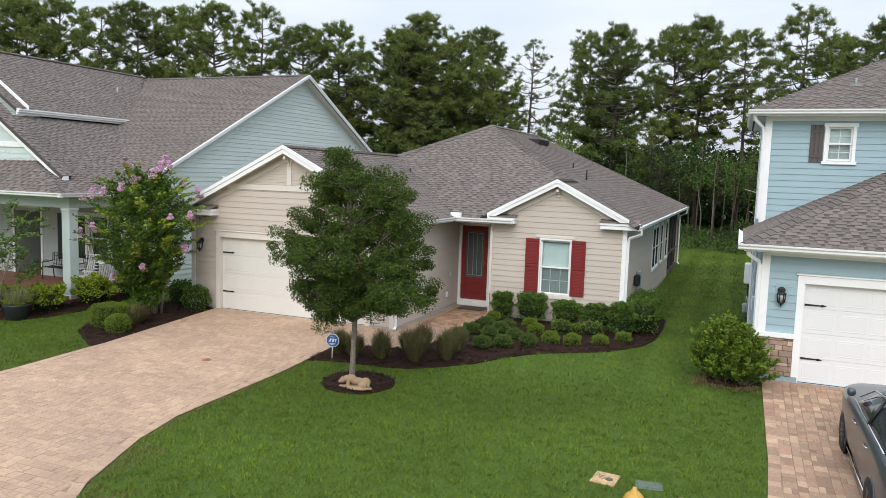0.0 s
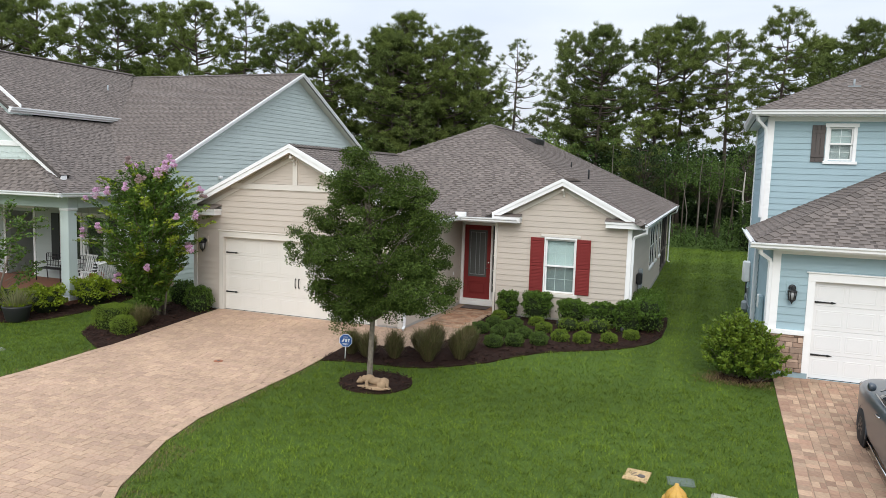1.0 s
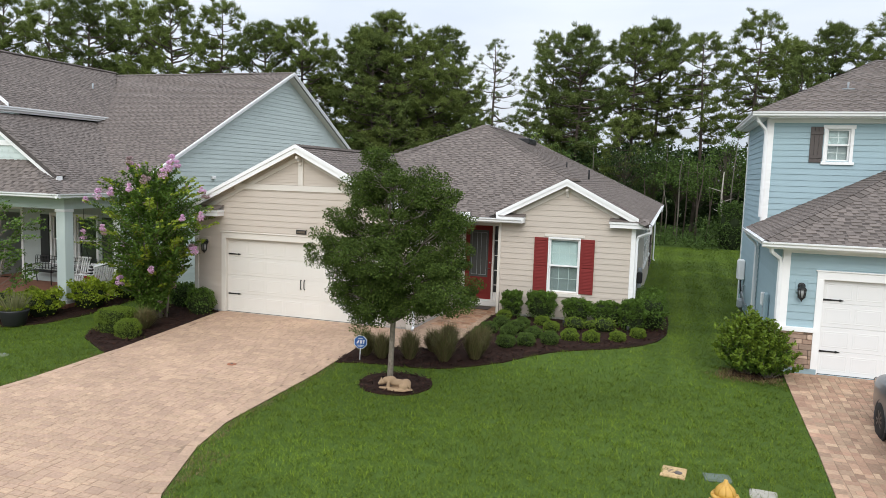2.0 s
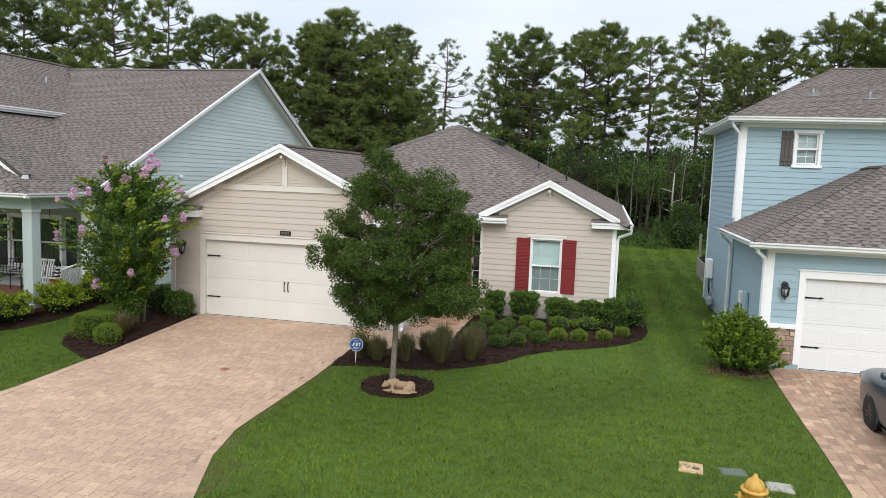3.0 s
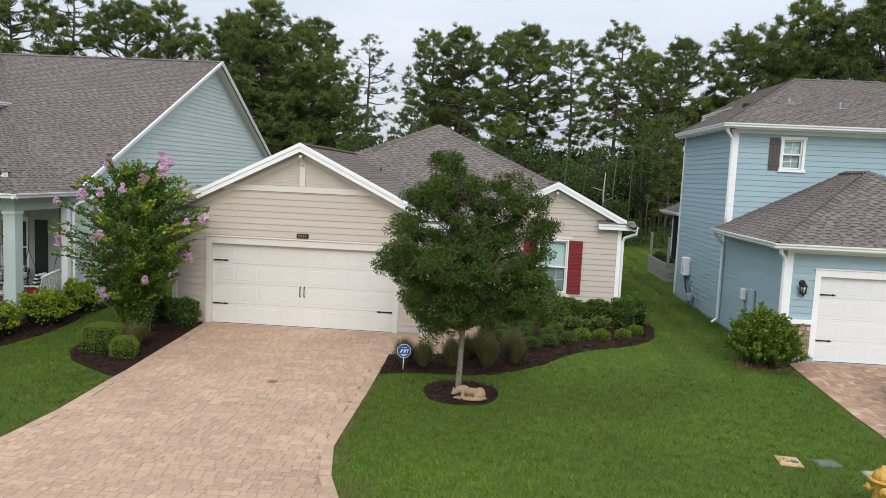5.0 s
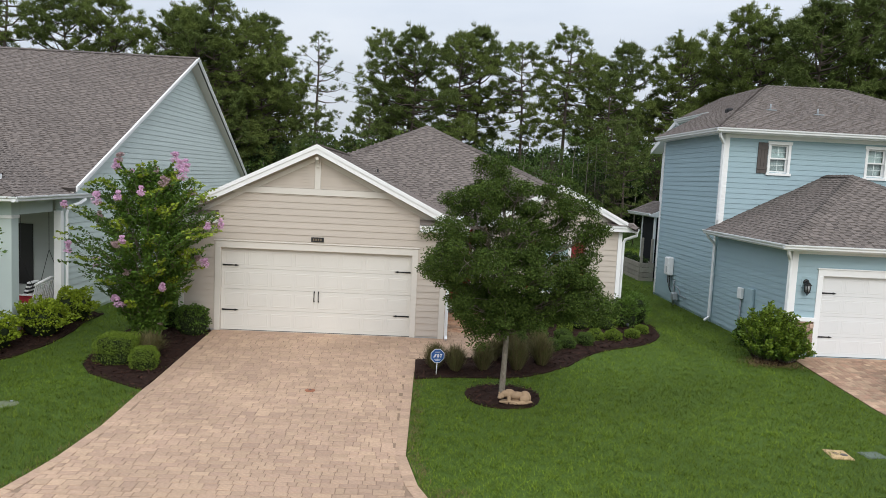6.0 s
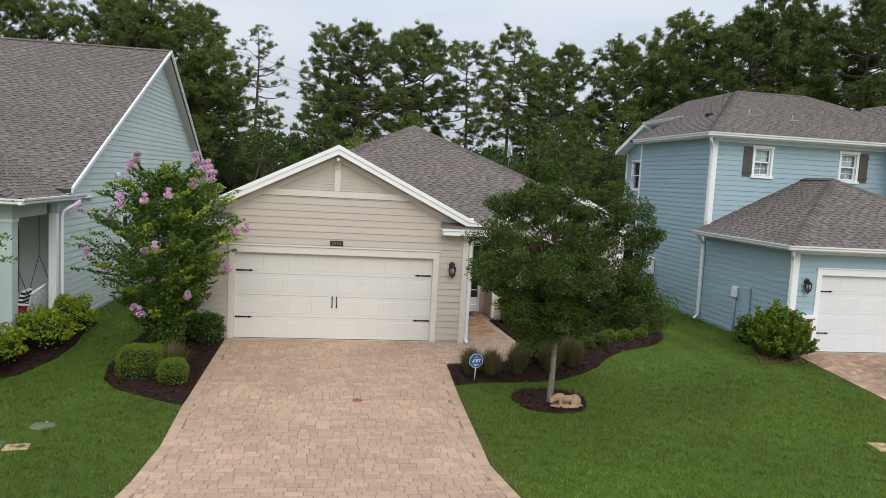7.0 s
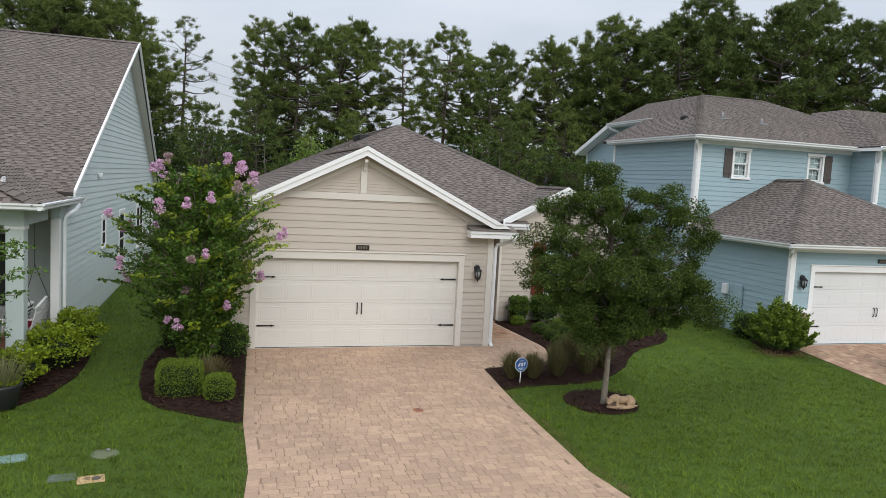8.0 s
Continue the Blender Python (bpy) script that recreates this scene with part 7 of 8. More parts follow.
fan_shrub((13.95, -0.72, -0.08), 0.74, 1.36, 105, 170, "loose upright green shrub with bare stems at the blue house corner")
fan_shrub((14.42, -0.84, -0.08), 0.62, 1.16, 85, 172, "loose green shrub beside the stone base of the blue house")
shrub("corner_shrub", (14.25, 0.75, -0.05), 0.45, 0.45, 0.45, 1800, 0.07, HEDGE, "dark green shrub behind the corner shrubs", "shrub", "", 171, 2.0, 0.15)

# ---- things on the lawn and porch ----
# yard sign: an eight-sided plate on a thin post
sx, sy, sz = 5.54, -2.82, -0.20
sign = thing("yard_sign", (sx, sy, sz), "blue eight-sided security yard sign on a white post", "yard sign")
tube("post", [(sx - 0.015, sy, sz - 0.05), (sx, sy, sz + 0.40)], 0.011, WHITE, sign, 6)
FS_ = Frame((sx, sy, sz + 0.45), (0.985, 0.17, 0), (0.17, -0.985, 0))


def octagon(name, r, d0, d1, mat):
    bm = bmesh.new()
    ring = [(r * math.cos(math.pi / 8 + i * math.pi / 4), r * math.sin(math.pi / 8 + i * math.pi / 4)) for i in range(8)]
    a = [bm.verts.new(FS_(u, d0, z)) for u, z in ring]
    b = [bm.verts.new(FS_(u, d1, z)) for u, z in ring]
    bm.faces.new(a), bm.faces.new(b[::-1])
    for i in range(8):
        bm.faces.new((a[i], b[i], b[(i + 1) % 8], a[(i + 1) % 8]))
    return part(name, bm, mat, sign)


octagon("plate", 0.165, -0.006, 0.006, SIGNW)
octagon("face", 0.152, 0.006, 0.010, SIGNB)
# the mark on it is drawn as plain shapes
for nm, pts in (("mark", [(-0.10, -0.035), (-0.055, -0.035), (-0.02, 0.045), (-0.055, 0.045)]), ("mark", [(-0.015, -0.035), (0.03, -0.035), (0.04, 0.0), (0.03, 0.045), (-0.005, 0.045)]), ("mark", [(0.05, 0.02), (0.10, 0.02), (0.105, 0.045), (0.05, 0.045)]), ("mark", [(0.06, -0.035), (0.085, -0.035), (0.09, 0.02), (0.07, 0.02)])):
    prism(nm, [FS_(u, 0.010, z) for u, z in pts], FS_.n * 0.003, SIGNW, sign)
for z_, w in ((0.085, 0.11), (-0.075, 0.15), (-0.10, 0.10)):
    box("print_bar", FS_, -w / 2, w / 2, 0.010, 0.013, z_ - 0.006, z_ + 0.006, SIGNW, sign, 0)


def statue(loc):
    """A reclining big cat in cast stone, fused into one smooth mesh."""
    bm = bmesh.new()
    balls = [((0.06, 0, 0.165), (0.25, 0.10, 0.085)), ((-0.11, 0.0, 0.205), (0.14, 0.10, 0.10)), ((0.25, -0.01, 0.165), (0.12, 0.12, 0.105)), ((-0.21, -0.03, 0.205), (0.09, 0.08, 0.08)), ((-0.30, -0.06, 0.165), (0.075, 0.07, 0.065)),
             ((-0.345, -0.10, 0.14), (0.042, 0.045, 0.035)), ((-0.335, -0.01, 0.225), (0.022, 0.02, 0.026)), ((-0.265, -0.08, 0.228), (0.022, 0.02, 0.026)), ((-0.13, -0.12, 0.11), (0.045, 0.04, 0.09)), ((-0.06, -0.15, 0.055), (0.13, 0.034, 0.03)),
             ((-0.25, -0.14, 0.055), (0.11, 0.034, 0.03)), ((0.22, -0.12, 0.115), (0.11, 0.05, 0.08)), ((0.13, -0.16, 0.05), (0.12, 0.035, 0.03)), ((0.35, -0.06, 0.12), (0.03, 0.04, 0.08)), ((0.31, -0.13, 0.055), (0.10, 0.025, 0.025)), ((0.04, -0.02, 0.025), (0.38, 0.19, 0.042))]
    for c, r in balls:
        bmesh.ops.create_icosphere(bm, subdivisions=3, radius=1.0, matrix=Matrix.Translation(c) @ Matrix.Diagonal((*r, 1)))
    ob = part("lion_statue", bm, STATUE)
    ob.matrix_basis = Matrix.Translation(loc) @ Matrix.Rotation(radians(4), 4, "Z") @ Matrix.Scale(0.9, 4)
    m = ob.modifiers.new("fuse", "REMESH")
    m.mode, m.voxel_size, m.use_smooth_shade = "VOXEL", 0.009, True
    m2 = ob.modifiers.new("soft", "SMOOTH")
    m2.factor, m2.iterations = 0.5, 2
    return tagged(ob, "buff cast-stone reclining cat statue in the mulch ring", "statue")


statue((7.05, -4.42, -0.245))


def hydrant(loc):
    t = thing("fire_hydrant", loc, "faded yellow fire hydrant standing in the lawn", "fire hydrant")
    x, y, z = loc
    lathe("barrel", loc, [(0.13, 0.0), (0.16, 0.01), (0.16, 0.05), (0.115, 0.06), (0.105, 0.30), (0.12, 0.44), (0.125, 0.46)], YELLOW, t, 24)
    lathe("flange", loc, [(0.12, 0.46), (0.175, 0.465), (0.18, 0.48), (0.175, 0.50), (0.12, 0.505)], YELLOW, t, 28)
    lathe("bonnet", loc, [(0.135, 0.50), (0.13, 0.54), (0.105, 0.595), (0.06, 0.63), (0.045, 0.64), (0.04, 0.665), (0.028, 0.67), (0.026, 0.70), (0.001, 0.705)], YELLOW, t, 24)
    for i in range(8):
        a = i * math.pi / 4 + 0.2
        lathe("bolt", (x + 0.157 * math.cos(a), y + 0.157 * math.sin(a), z + 0.49), [(0.013, 0.0), (0.013, 0.025), (0.001, 0.03)], YELLOW, t, 6)
    for a, r, L in ((radians(168), 0.052, 0.20), (radians(-12), 0.052, 0.20), (radians(-102), 0.075, 0.20)):
        d = Vector((math.cos(a), math.sin(a), 0))
        c = Vector((x, y, z + 0.36))
        tube("nozzle", [c + d * 0.06, c + d * (L - 0.05), c + d * (L - 0.048), c + d * (L - 0.01), c + d * L, c + d * (L + 0.002), c + d * (L + 0.04)],
             [r * 0.8, r * 0.8, r * 1.1, r * 1.1, r * 0.95, r * 0.35, r * 0.3], YELLOW, t, 12)
    for i in range(8):
        a = i * math.pi / 4
        tube("rib", [(x + 0.13 * math.cos(a), y + 0.13 * math.sin(a), z + 0.53), (x + 0.11 * math.cos(a), y + 0.11 * math.sin(a), z + 0.59), (x + 0.06 * math.cos(a), y + 0.06 * math.sin(a), z + 0.635)], 0.008, YELLOW, t, 5)
    return t


hydrant((13.13, -8.15, -0.37))


def cover(loc, turn, w, d, mat, label, lid_round=True):
    """A valve box lid set in the grass: rim, lid, and a round cap with plain raised bars."""
    x, y, z = loc
    t = thing("valve_cover", loc, label, "valve cover", "valve covers")
    c, s = math.cos(turn), math.sin(turn)
    F = Frame((x, y, z), (c, s, 0), (-s, c, 0))
    box("rim", F, -w / 2, w / 2, -d / 2, d / 2, -0.05, 0.022, mat, t, 0.01)
    box("lid", F, -w / 2 + 0.03, w / 2 - 0.03, -d / 2 + 0.03, d / 2 - 0.03, 0.016, 0.030, mat, t, 0.006)
    if lid_round:
        lathe("cap", F(w * 0.2, -d * 0.12, 0.027), [(0.06, 0.0), (0.06, 0.01), (0.05, 0.014), (0.001, 0.014)], BROWN, t, 16)
        box("raised_bar", F, -w * 0.28, w * 0.02, -d * 0.05, -d * 0.02, 0.030, 0.034, BROWN, t, 0)
        box("raised_bar", F, -w * 0.25, -w * 0.02, d * 0.08, d * 0.11, 0.030, 0.034, BROWN, t, 0)
        box("raised_bar", F, -w * 0.2, w * 0.05, -d * 0.18, -d * 0.15, 0.030, 0.034, BROWN, t, 0)
    return t


cover((12.51, -6.50, -0.325), radians(-6), 0.37, 0.42, COVERT, "tan plastic valve box cover set in the lawn")
cover((13.15, -6.46, -0.33), radians(8), 0.40, 0.30, COVERG, "dull green valve box cover sunk in the lawn", False)
cover((13.76, -6.85, -0.335), radians(-4), 0.38, 0.34, PALECOVER, "pale broken meter box cover in the lawn", False)
cover((-2.40, -6.36, -0.33), radians(10), 0.36, 0.26, COVERT, "tan plastic valve box cover set in the lawn")
cover((-2.79, -6.25, -0.33), radians(8), 0.36, 0.26, COVERG, "dull green valve box cover beside a tan one", False)
cover((-3.62, -5.45, -0.325), radians(12), 0.42, 0.34, material("blue_green_cover", (0.20, 0.30, 0.29), 0.75, 0, 0.16, 12, 0.3, 60, 0.15, 6.0), "pale blue-green valve box cover in the lawn", False)
round_cover = thing("valve_cover", (-2.36, -5.45, -0.318), "round grey-green valve cover half grown over in the lawn", "valve cover", "valve covers")
lathe("lid", (-2.36, -5.45, -0.318), [(0.20, -0.05), (0.205, 0.015), (0.19, 0.028), (0.001, 0.032)], material("olive_cover", (0.13, 0.15, 0.085), 0.8, 0, 0.16, 12, 0.3, 60, 0.15, 6.0), round_cover, 24)
lathe("screw_cap", (-2.33, -5.33, -0.286), [(0.03, 0.0), (0.03, 0.012), (0.001, 0.015)], GREYPIPE, round_cover, 10)
cleanout = thing("cleanout_lid", (2.93, -4.07, ground_z(2.93, -4.07) + 0.02), "small round terracotta cleanout lid set in the pavers", "drain lid")
lathe("lid", (2.93, -4.07, ground_z(2.93, -4.07) + 0.02), [(0.105, -0.03), (0.105, 0.008), (0.09, 0.012), (0.001, 0.013)], material("terracotta_lid", (0.30, 0.115, 0.06), 0.8, 0, 0.15, 14, 0.3, 60, 0.15, 5.0), cleanout, 20)
lathe("knob", (2.93, -4.07, ground_z(2.93, -4.07) + 0.03), [(0.03, 0.0), (0.03, 0.006), (0.001, 0.007)], BROWN, cleanout, 10)


def loft(name, rings, mat, parent, levels=1, label="", closed=True):
    """A skin over rings of equally many points, smoothed."""
    k = len(rings[0])
    V = [v for r in rings for v in r]
    F = [(i * k + j, i * k + (j + 1) % k, (i + 1) * k + (j + 1) % k, (i + 1) * k + j) for i in range(len(rings) - 1) for j in range(k if closed else k - 1)]
    if closed:
        F += [tuple(reversed(range(k))), tuple((len(rings) - 1) * k + j for j in range(k))]
    me = mesh_of(name, V, F, mat)
    me.polygons.foreach_set("use_smooth", [True] * len(me.polygons))
    ob = part(name, me, mat, parent, label)
    m = ob.modifiers.new("round", "SUBSURF")
    m.levels = m.render_levels = levels
    return ob


def sedan(x0, y_front):
    """The parked car: lofted body, glasshouse, roof, wheels, mirrors, handles."""
    W, cx = 1.84, x0 + 0.92
    zg = -0.27

    def Y(s):
        return y_front - s

    def Zc(s, z):
        return zg - 0.025 * s + z

    t = thing("parked_car", (cx, y_front - 2.4, -0.3), "slate blue-grey four-door car parked before the white garage door", "car")
    h = W / 2
    rings = []
    for s, w, zt, zb in ((-0.34, 0.60, 0.82, 0.34), (-0.28, 0.78, 0.91, 0.24), (0.05, 0.89, 1.01, 0.20), (0.80, 0.955, 1.06, 0.20), (1.40, 0.945, 1.11, 0.20), (2.40, 0.94, 1.13, 0.20), (3.50, 0.955, 1.16, 0.20), (4.20, 0.93, 1.18, 0.22), (4.60, 0.82, 1.12, 0.28), (4.72, 0.70, 0.98, 0.36)):
        half = [(0.0, zt + 0.02), (w * 0.62, zt + 0.01), (w * 0.90, zt - 0.03), (w * 0.985, zt - 0.14), (w * 1.0, zt * 0.55 + 0.12), (w * 0.985, zb + 0.14), (w * 0.93, zb), (0.0, zb - 0.02)]
        pts = half + [(-a, b) for a, b in half[-2:0:-1]]
        rings.append([(cx + a, Y(s), Zc(s, b)) for a, b in pts])
    loft("body", rings, CARPAINT, t, 2)
    gl_, rf = [], []
    for s, w, zt, zb in ((1.25, 0.70, 0.985, 0.94), (1.60, 0.72, 1.16, 0.95), (2.05, 0.66, 1.38, 0.97), (2.6, 0.64, 1.44, 0.98), (3.3, 0.63, 1.42, 0.99), (3.9, 0.66, 1.25, 1.0), (4.3, 0.70, 1.06, 1.0)):
        half = [(0.0, zt), (w * 0.80, zt - 0.015), (w, zt - 0.07), (0.86, zb + 0.02), (0.86, zb - 0.03), (0.0, zb - 0.03)]
        pts = half + [(-a, b) for a, b in half[-2:0:-1]]
        gl_.append([(cx + a, Y(s), Zc(s, b + 0.11)) for a, b in pts])
        if 1.9 < s < 3.6:
            rf.append([(cx + a, Y(s), Zc(s, b + 0.122)) for a, b in ((-w * 1.0, zt - 0.075), (-w * 0.82, zt - 0.01), (0, zt + 0.004), (w * 0.82, zt - 0.01), (w * 1.0, zt - 0.075))])
    loft("glasshouse", gl_, GLASS_D, t, 2, "dark tinted car windows")
    ro = loft("roof", rf, CARPAINT, t, 2, closed=False)
    ro.modifiers.new("thick", "SOLIDIFY").thickness = 0.02
    for side in (-1, 1):
        e = cx + side * 0.896
        # window line, pillar strips and sill strip
        tube("window_trim", [(cx + side * 0.868, Y(1.45), Zc(1.4, 1.095)), (cx + side * 0.872, Y(2.6), Zc(2.6, 1.115)), (cx + side * 0.868, Y(4.0), Zc(4, 1.14))], 0.011, CHROME, t, 6)
        tube("roof_trim", [(cx + side * 0.80, Y(1.45), Zc(1.45, 1.15)), (cx + side * 0.695, Y(2.0), Zc(2.0, 1.42)), (cx + side * 0.655, Y(2.6), Zc(2.6, 1.495)), (cx + side * 0.65, Y(3.3), Zc(3.3, 1.475)), (cx + side * 0.70, Y(3.95), Zc(3.95, 1.28))], 0.014, CHROME, t, 6)
        tube("door_pillar", [(cx + side * 0.872, Y(2.75), Zc(2.75, 1.11)), (cx + side * 0.662, Y(2.68), Zc(2.7, 1.49))], 0.022, IRON, t, 6)
        tube("sill_strip", [(cx + side * 0.905, Y(1.15), Zc(1.15, 0.25)), (cx + side * 0.915, Y(2.4), Zc(2.4, 0.24)), (cx + side * 0.905, Y(3.55), Zc(3.55, 0.26))], 0.018, CHROME, t, 6)
        for ss in (1.95, 3.0):
            tube("door_handle", [(cx + side * 0.93, Y(ss - 0.02), Zc(ss, 0.90)), (cx + side * 0.958, Y(ss + 0.03), Zc(ss, 0.905)), (cx + side * 0.958, Y(ss + 0.17), Zc(ss, 0.91)), (cx + side * 0.93, Y(ss + 0.22), Zc(ss, 0.91))], 0.013, CHROME, t, 8)
        m = loft("mirror", [[(cx + side * (0.86 + a * 0.007), Y(1.40 + q), Zc(1.40, 1.19 + b)) for q, b in ((-0.11 * r, -0.07 * r), (0.07 * r, -0.08 * r), (0.08 * r, 0.08 * r), (-0.08 * r, 0.08 * r))] for a, r in ((0, 0.5), (4, 0.95), (14, 1.15), (19, 0.8))], CARPAINT, t, 2)
        for nm, ss in (("front_wheel", 0.88), ("rear_wheel", 3.62)):
            c = Vector((e, Y(ss), Zc(ss, 0.335)))
            ar = [(0.001, 0.0), (0.385, 0.0), (0.385, 0.025), (0.36, 0.03), (0.001, 0.03)]
            for part_name, prof, mt, off in (("wheel_arch", ar, RUBBER, 0.006), (nm, [(0.20, -0.16), (0.31, -0.16), (0.335, -0.12), (0.335, 0.01), (0.315, 0.04), (0.215, 0.045)], RUBBER, 0.01)):
                w = lathe(part_name, (0, 0, 0), prof, mt, None, 32)
                w.data.transform(Matrix.Translation(c + Vector((side * off, 0, 0))) @ Matrix.Rotation(radians(90 * side), 4, "Y"))
                hang(w, t)
            lip = [(cx + side * 0.925, c.y + 0.383 * math.cos(a), c.z + 0.383 * math.sin(a)) for a in np.linspace(-0.25, math.pi + 0.25, 15)]
            tube("fender_lip", lip, 0.017, CARPAINT, t, 8)
            bm = bmesh.new()
            for i in range(10):
                a = i * math.pi / 5
                d, q = Vector((0, math.cos(a), math.sin(a))), Vector((0, -math.sin(a), math.cos(a)))
                o = c + Vector((side * 0.045, 0, 0))
                vs = [bm.verts.new(o + d * r1 + q * w1 + Vector((side * dx, 0, 0))) for r1, w1, dx in ((0.03, -0.018, 0), (0.03, 0.018, 0), (0.21, 0.022, -0.012), (0.21, -0.022, -0.012))]
                bm.faces.new(vs)
            rim = part("rim", bm, ALLOY, w, "multi-spoke alloy rim")
            rim.modifiers.new("thick", "SOLIDIFY").thickness = 0.02
            bmesh_ring = lathe("rim_ring", (0, 0, 0), [(0.195, 0.02), (0.218, 0.05), (0.214, 0.052), (0.19, 0.025)], ALLOY, None, 32)
            bmesh_ring.data.transform(Matrix.Translation(c) @ Matrix.Rotation(radians(90 * side), 4, "Y"))
            hang(bmesh_ring, w)
        box("headlight", WF, cx + side * 0.70 - 0.12, cx + side * 0.70 + 0.12, Y(-0.10), Y(-0.23), Zc(0, 0.70), Zc(0, 0.85), GLASS, t, 0.03)
        box("tail_light", WF, cx + side * 0.66 - 0.14, cx + side * 0.66 + 0.14, Y(4.70), Y(4.60), Zc(4.6, 0.80), Zc(4.6, 0.95), RED, t, 0.03)
    return t


sedan(16.0, -2.70)

# porch swing, bench, chair, pot
sw = thing("porch_swing", (-4.85, 0.45, 0.5), "white slatted porch swing hung on chains", "porch swing")
for i in range(6):
    box("seat_slat", WF, -5.15 + i * 0.09, -5.08 + i * 0.09, -0.30, 1.10, 0.50, 0.52, WHITE, sw, 0.004)
for i in range(14):
    yy = -0.28 + i * 0.10
    me = mesh_of("back_slat", [(-4.62, yy, 0.52), (-4.62, yy + 0.06, 0.52), (-4.50, yy + 0.06, 1.02), (-4.50, yy, 1.02), (-4.60, yy, 0.52), (-4.60, yy + 0.06, 0.52), (-4.48, yy + 0.06, 1.02), (-4.48, yy, 1.02)],
                 [(0, 1, 2, 3), (7, 6, 5, 4), (0, 4, 5, 1), (1, 5, 6, 2), (2, 6, 7, 3), (3, 7, 4, 0)], WHITE)
    part("back_slat", me, WHITE, sw)
tube("top_rail", [(-4.49, -0.31, 1.02), (-4.47, 0.40, 1.12), (-4.49, 1.12, 1.02)], 0.03, WHITE, sw, 8)
for yy in (-0.30, 1.10):
    box("arm_rest", WF, -5.18, -4.56, yy - 0.04, yy + 0.04, 0.74, 0.77, WHITE, sw)
    tube("arm_post", [(-5.12, yy, 0.5), (-5.12, yy, 0.74)], 0.022, WHITE, sw, 6)
    tube("chain", [(-5.1, yy, 0.76), (-4.85, yy, 1.75)], 0.008, IRON, sw, 5)
    tube("chain", [(-4.55, yy, 0.95), (-4.85, yy, 1.75), (-4.85, yy, 3.12)], 0.008, IRON, sw, 5)
cu = box("seat_cushion", WF, -5.02, -4.66, -0.2, 0.15, 0.525, 0.72, CUSHION, None, 0.05)
tagged(cu, "red cushion lying on the white porch swing", "cushion")
pw = thing("striped_pillow", (-4.72, -0.02, 0.72), "black and white striped pillow leaning on the porch swing", "pillow")
tilt = Frame((-4.84, -0.02, 0.72), (0, 1, 0), (1, 0, 0))
for i in range(7):
    box("stripe", tilt, -0.20, 0.20, 0.016 * i, 0.10 + 0.016 * i, 0.05 * i, 0.05 * (i + 1), IRON if i % 2 else WHITE, pw, 0.012)


def metal_bench(x, y, turn):
    t = thing("metal_bench", (x, y, 0.06), "black metal lattice garden bench on the porch", "bench")
    F = Frame((x, y, 0.06), (math.cos(turn), math.sin(turn), 0), (-math.sin(turn), math.cos(turn), 0))
    for u in (-0.55, 0.55):
        tube("leg", [F(u, 0.22, 0), F(u, 0.22, 0.42), F(u, -0.2, 0.44), F(u, -0.25, 0.0)], 0.018, IRON, t, 6)
        tube("arm", [F(u, -0.22, 0.9), F(u, -0.2, 0.62), F(u, 0.2, 0.60), F(u, 0.22, 0.42)], 0.016, IRON, t, 6)
    for i in range(6):
        box("seat_strip", F, -0.55, 0.55, -0.2 + i * 0.075, -0.16 + i * 0.075, 0.42, 0.44, IRON, t, 0)
    for i in range(9):
        u = -0.5 + i * 0.125
        tube("back_bar", [F(u, -0.2, 0.46), F(u, -0.25, 0.92)], 0.011, IRON, t, 5)
    for z_ in (0.5, 0.65, 0.8, 0.92):
        tube("back_rail", [F(-0.55, -0.21 - 0.05 * (z_ - 0.46), z_), F(0.55, -0.21 - 0.05 * (z_ - 0.46), z_)], 0.011, IRON, t, 5)
    return t


metal_bench(-8.0, 1.15, math.pi)
tagged(metal_bench(-6.5, 1.15, math.pi), "small black metal bench by the porch window")
rc = thing("rocking_chair", (-6.0, 0.5, 0.06), "white slatted rocking chair on the porch", "chair")
for u in (-0.26, 0.26):
    tube("rocker", [(-6.0 + u, 0.05, 0.10), (-6.0 + u, 0.5, 0.07), (-6.0 + u, 0.95, 0.12)], 0.022, WHITE, rc, 6)
    for q in (0.25, 0.7):
        tube("leg", [(-6.0 + u, q, 0.08), (-6.0 + u, q, 0.62)], 0.02, WHITE, rc, 6)
    box("arm_rest", WF, -6.0 + u - 0.04, -6.0 + u + 0.04, 0.15, 0.75, 0.62, 0.645, WHITE, rc)
for i in range(6):
    box("seat_slat", WF, -6.26, -5.74, 0.22 + i * 0.085, 0.29 + i * 0.085, 0.40, 0.42, WHITE, rc, 0)
    tube("back_slat", [(-6.22 + i * 0.088, 0.72, 0.42), (-6.22 + i * 0.088, 0.9, 1.1)], 0.022, WHITE, rc, 6)
tube("top_rail", [(-6.26, 0.9, 1.1), (-5.74, 0.9, 1.1)], 0.03, WHITE, rc, 6)


SPIKY = material("pale_spiky_leaf", (0.20, 0.23, 0.10), 0.55, 0.3, 0, 8, island=True, tint=(0.28, 0.25, 0.13), trans=0.2)


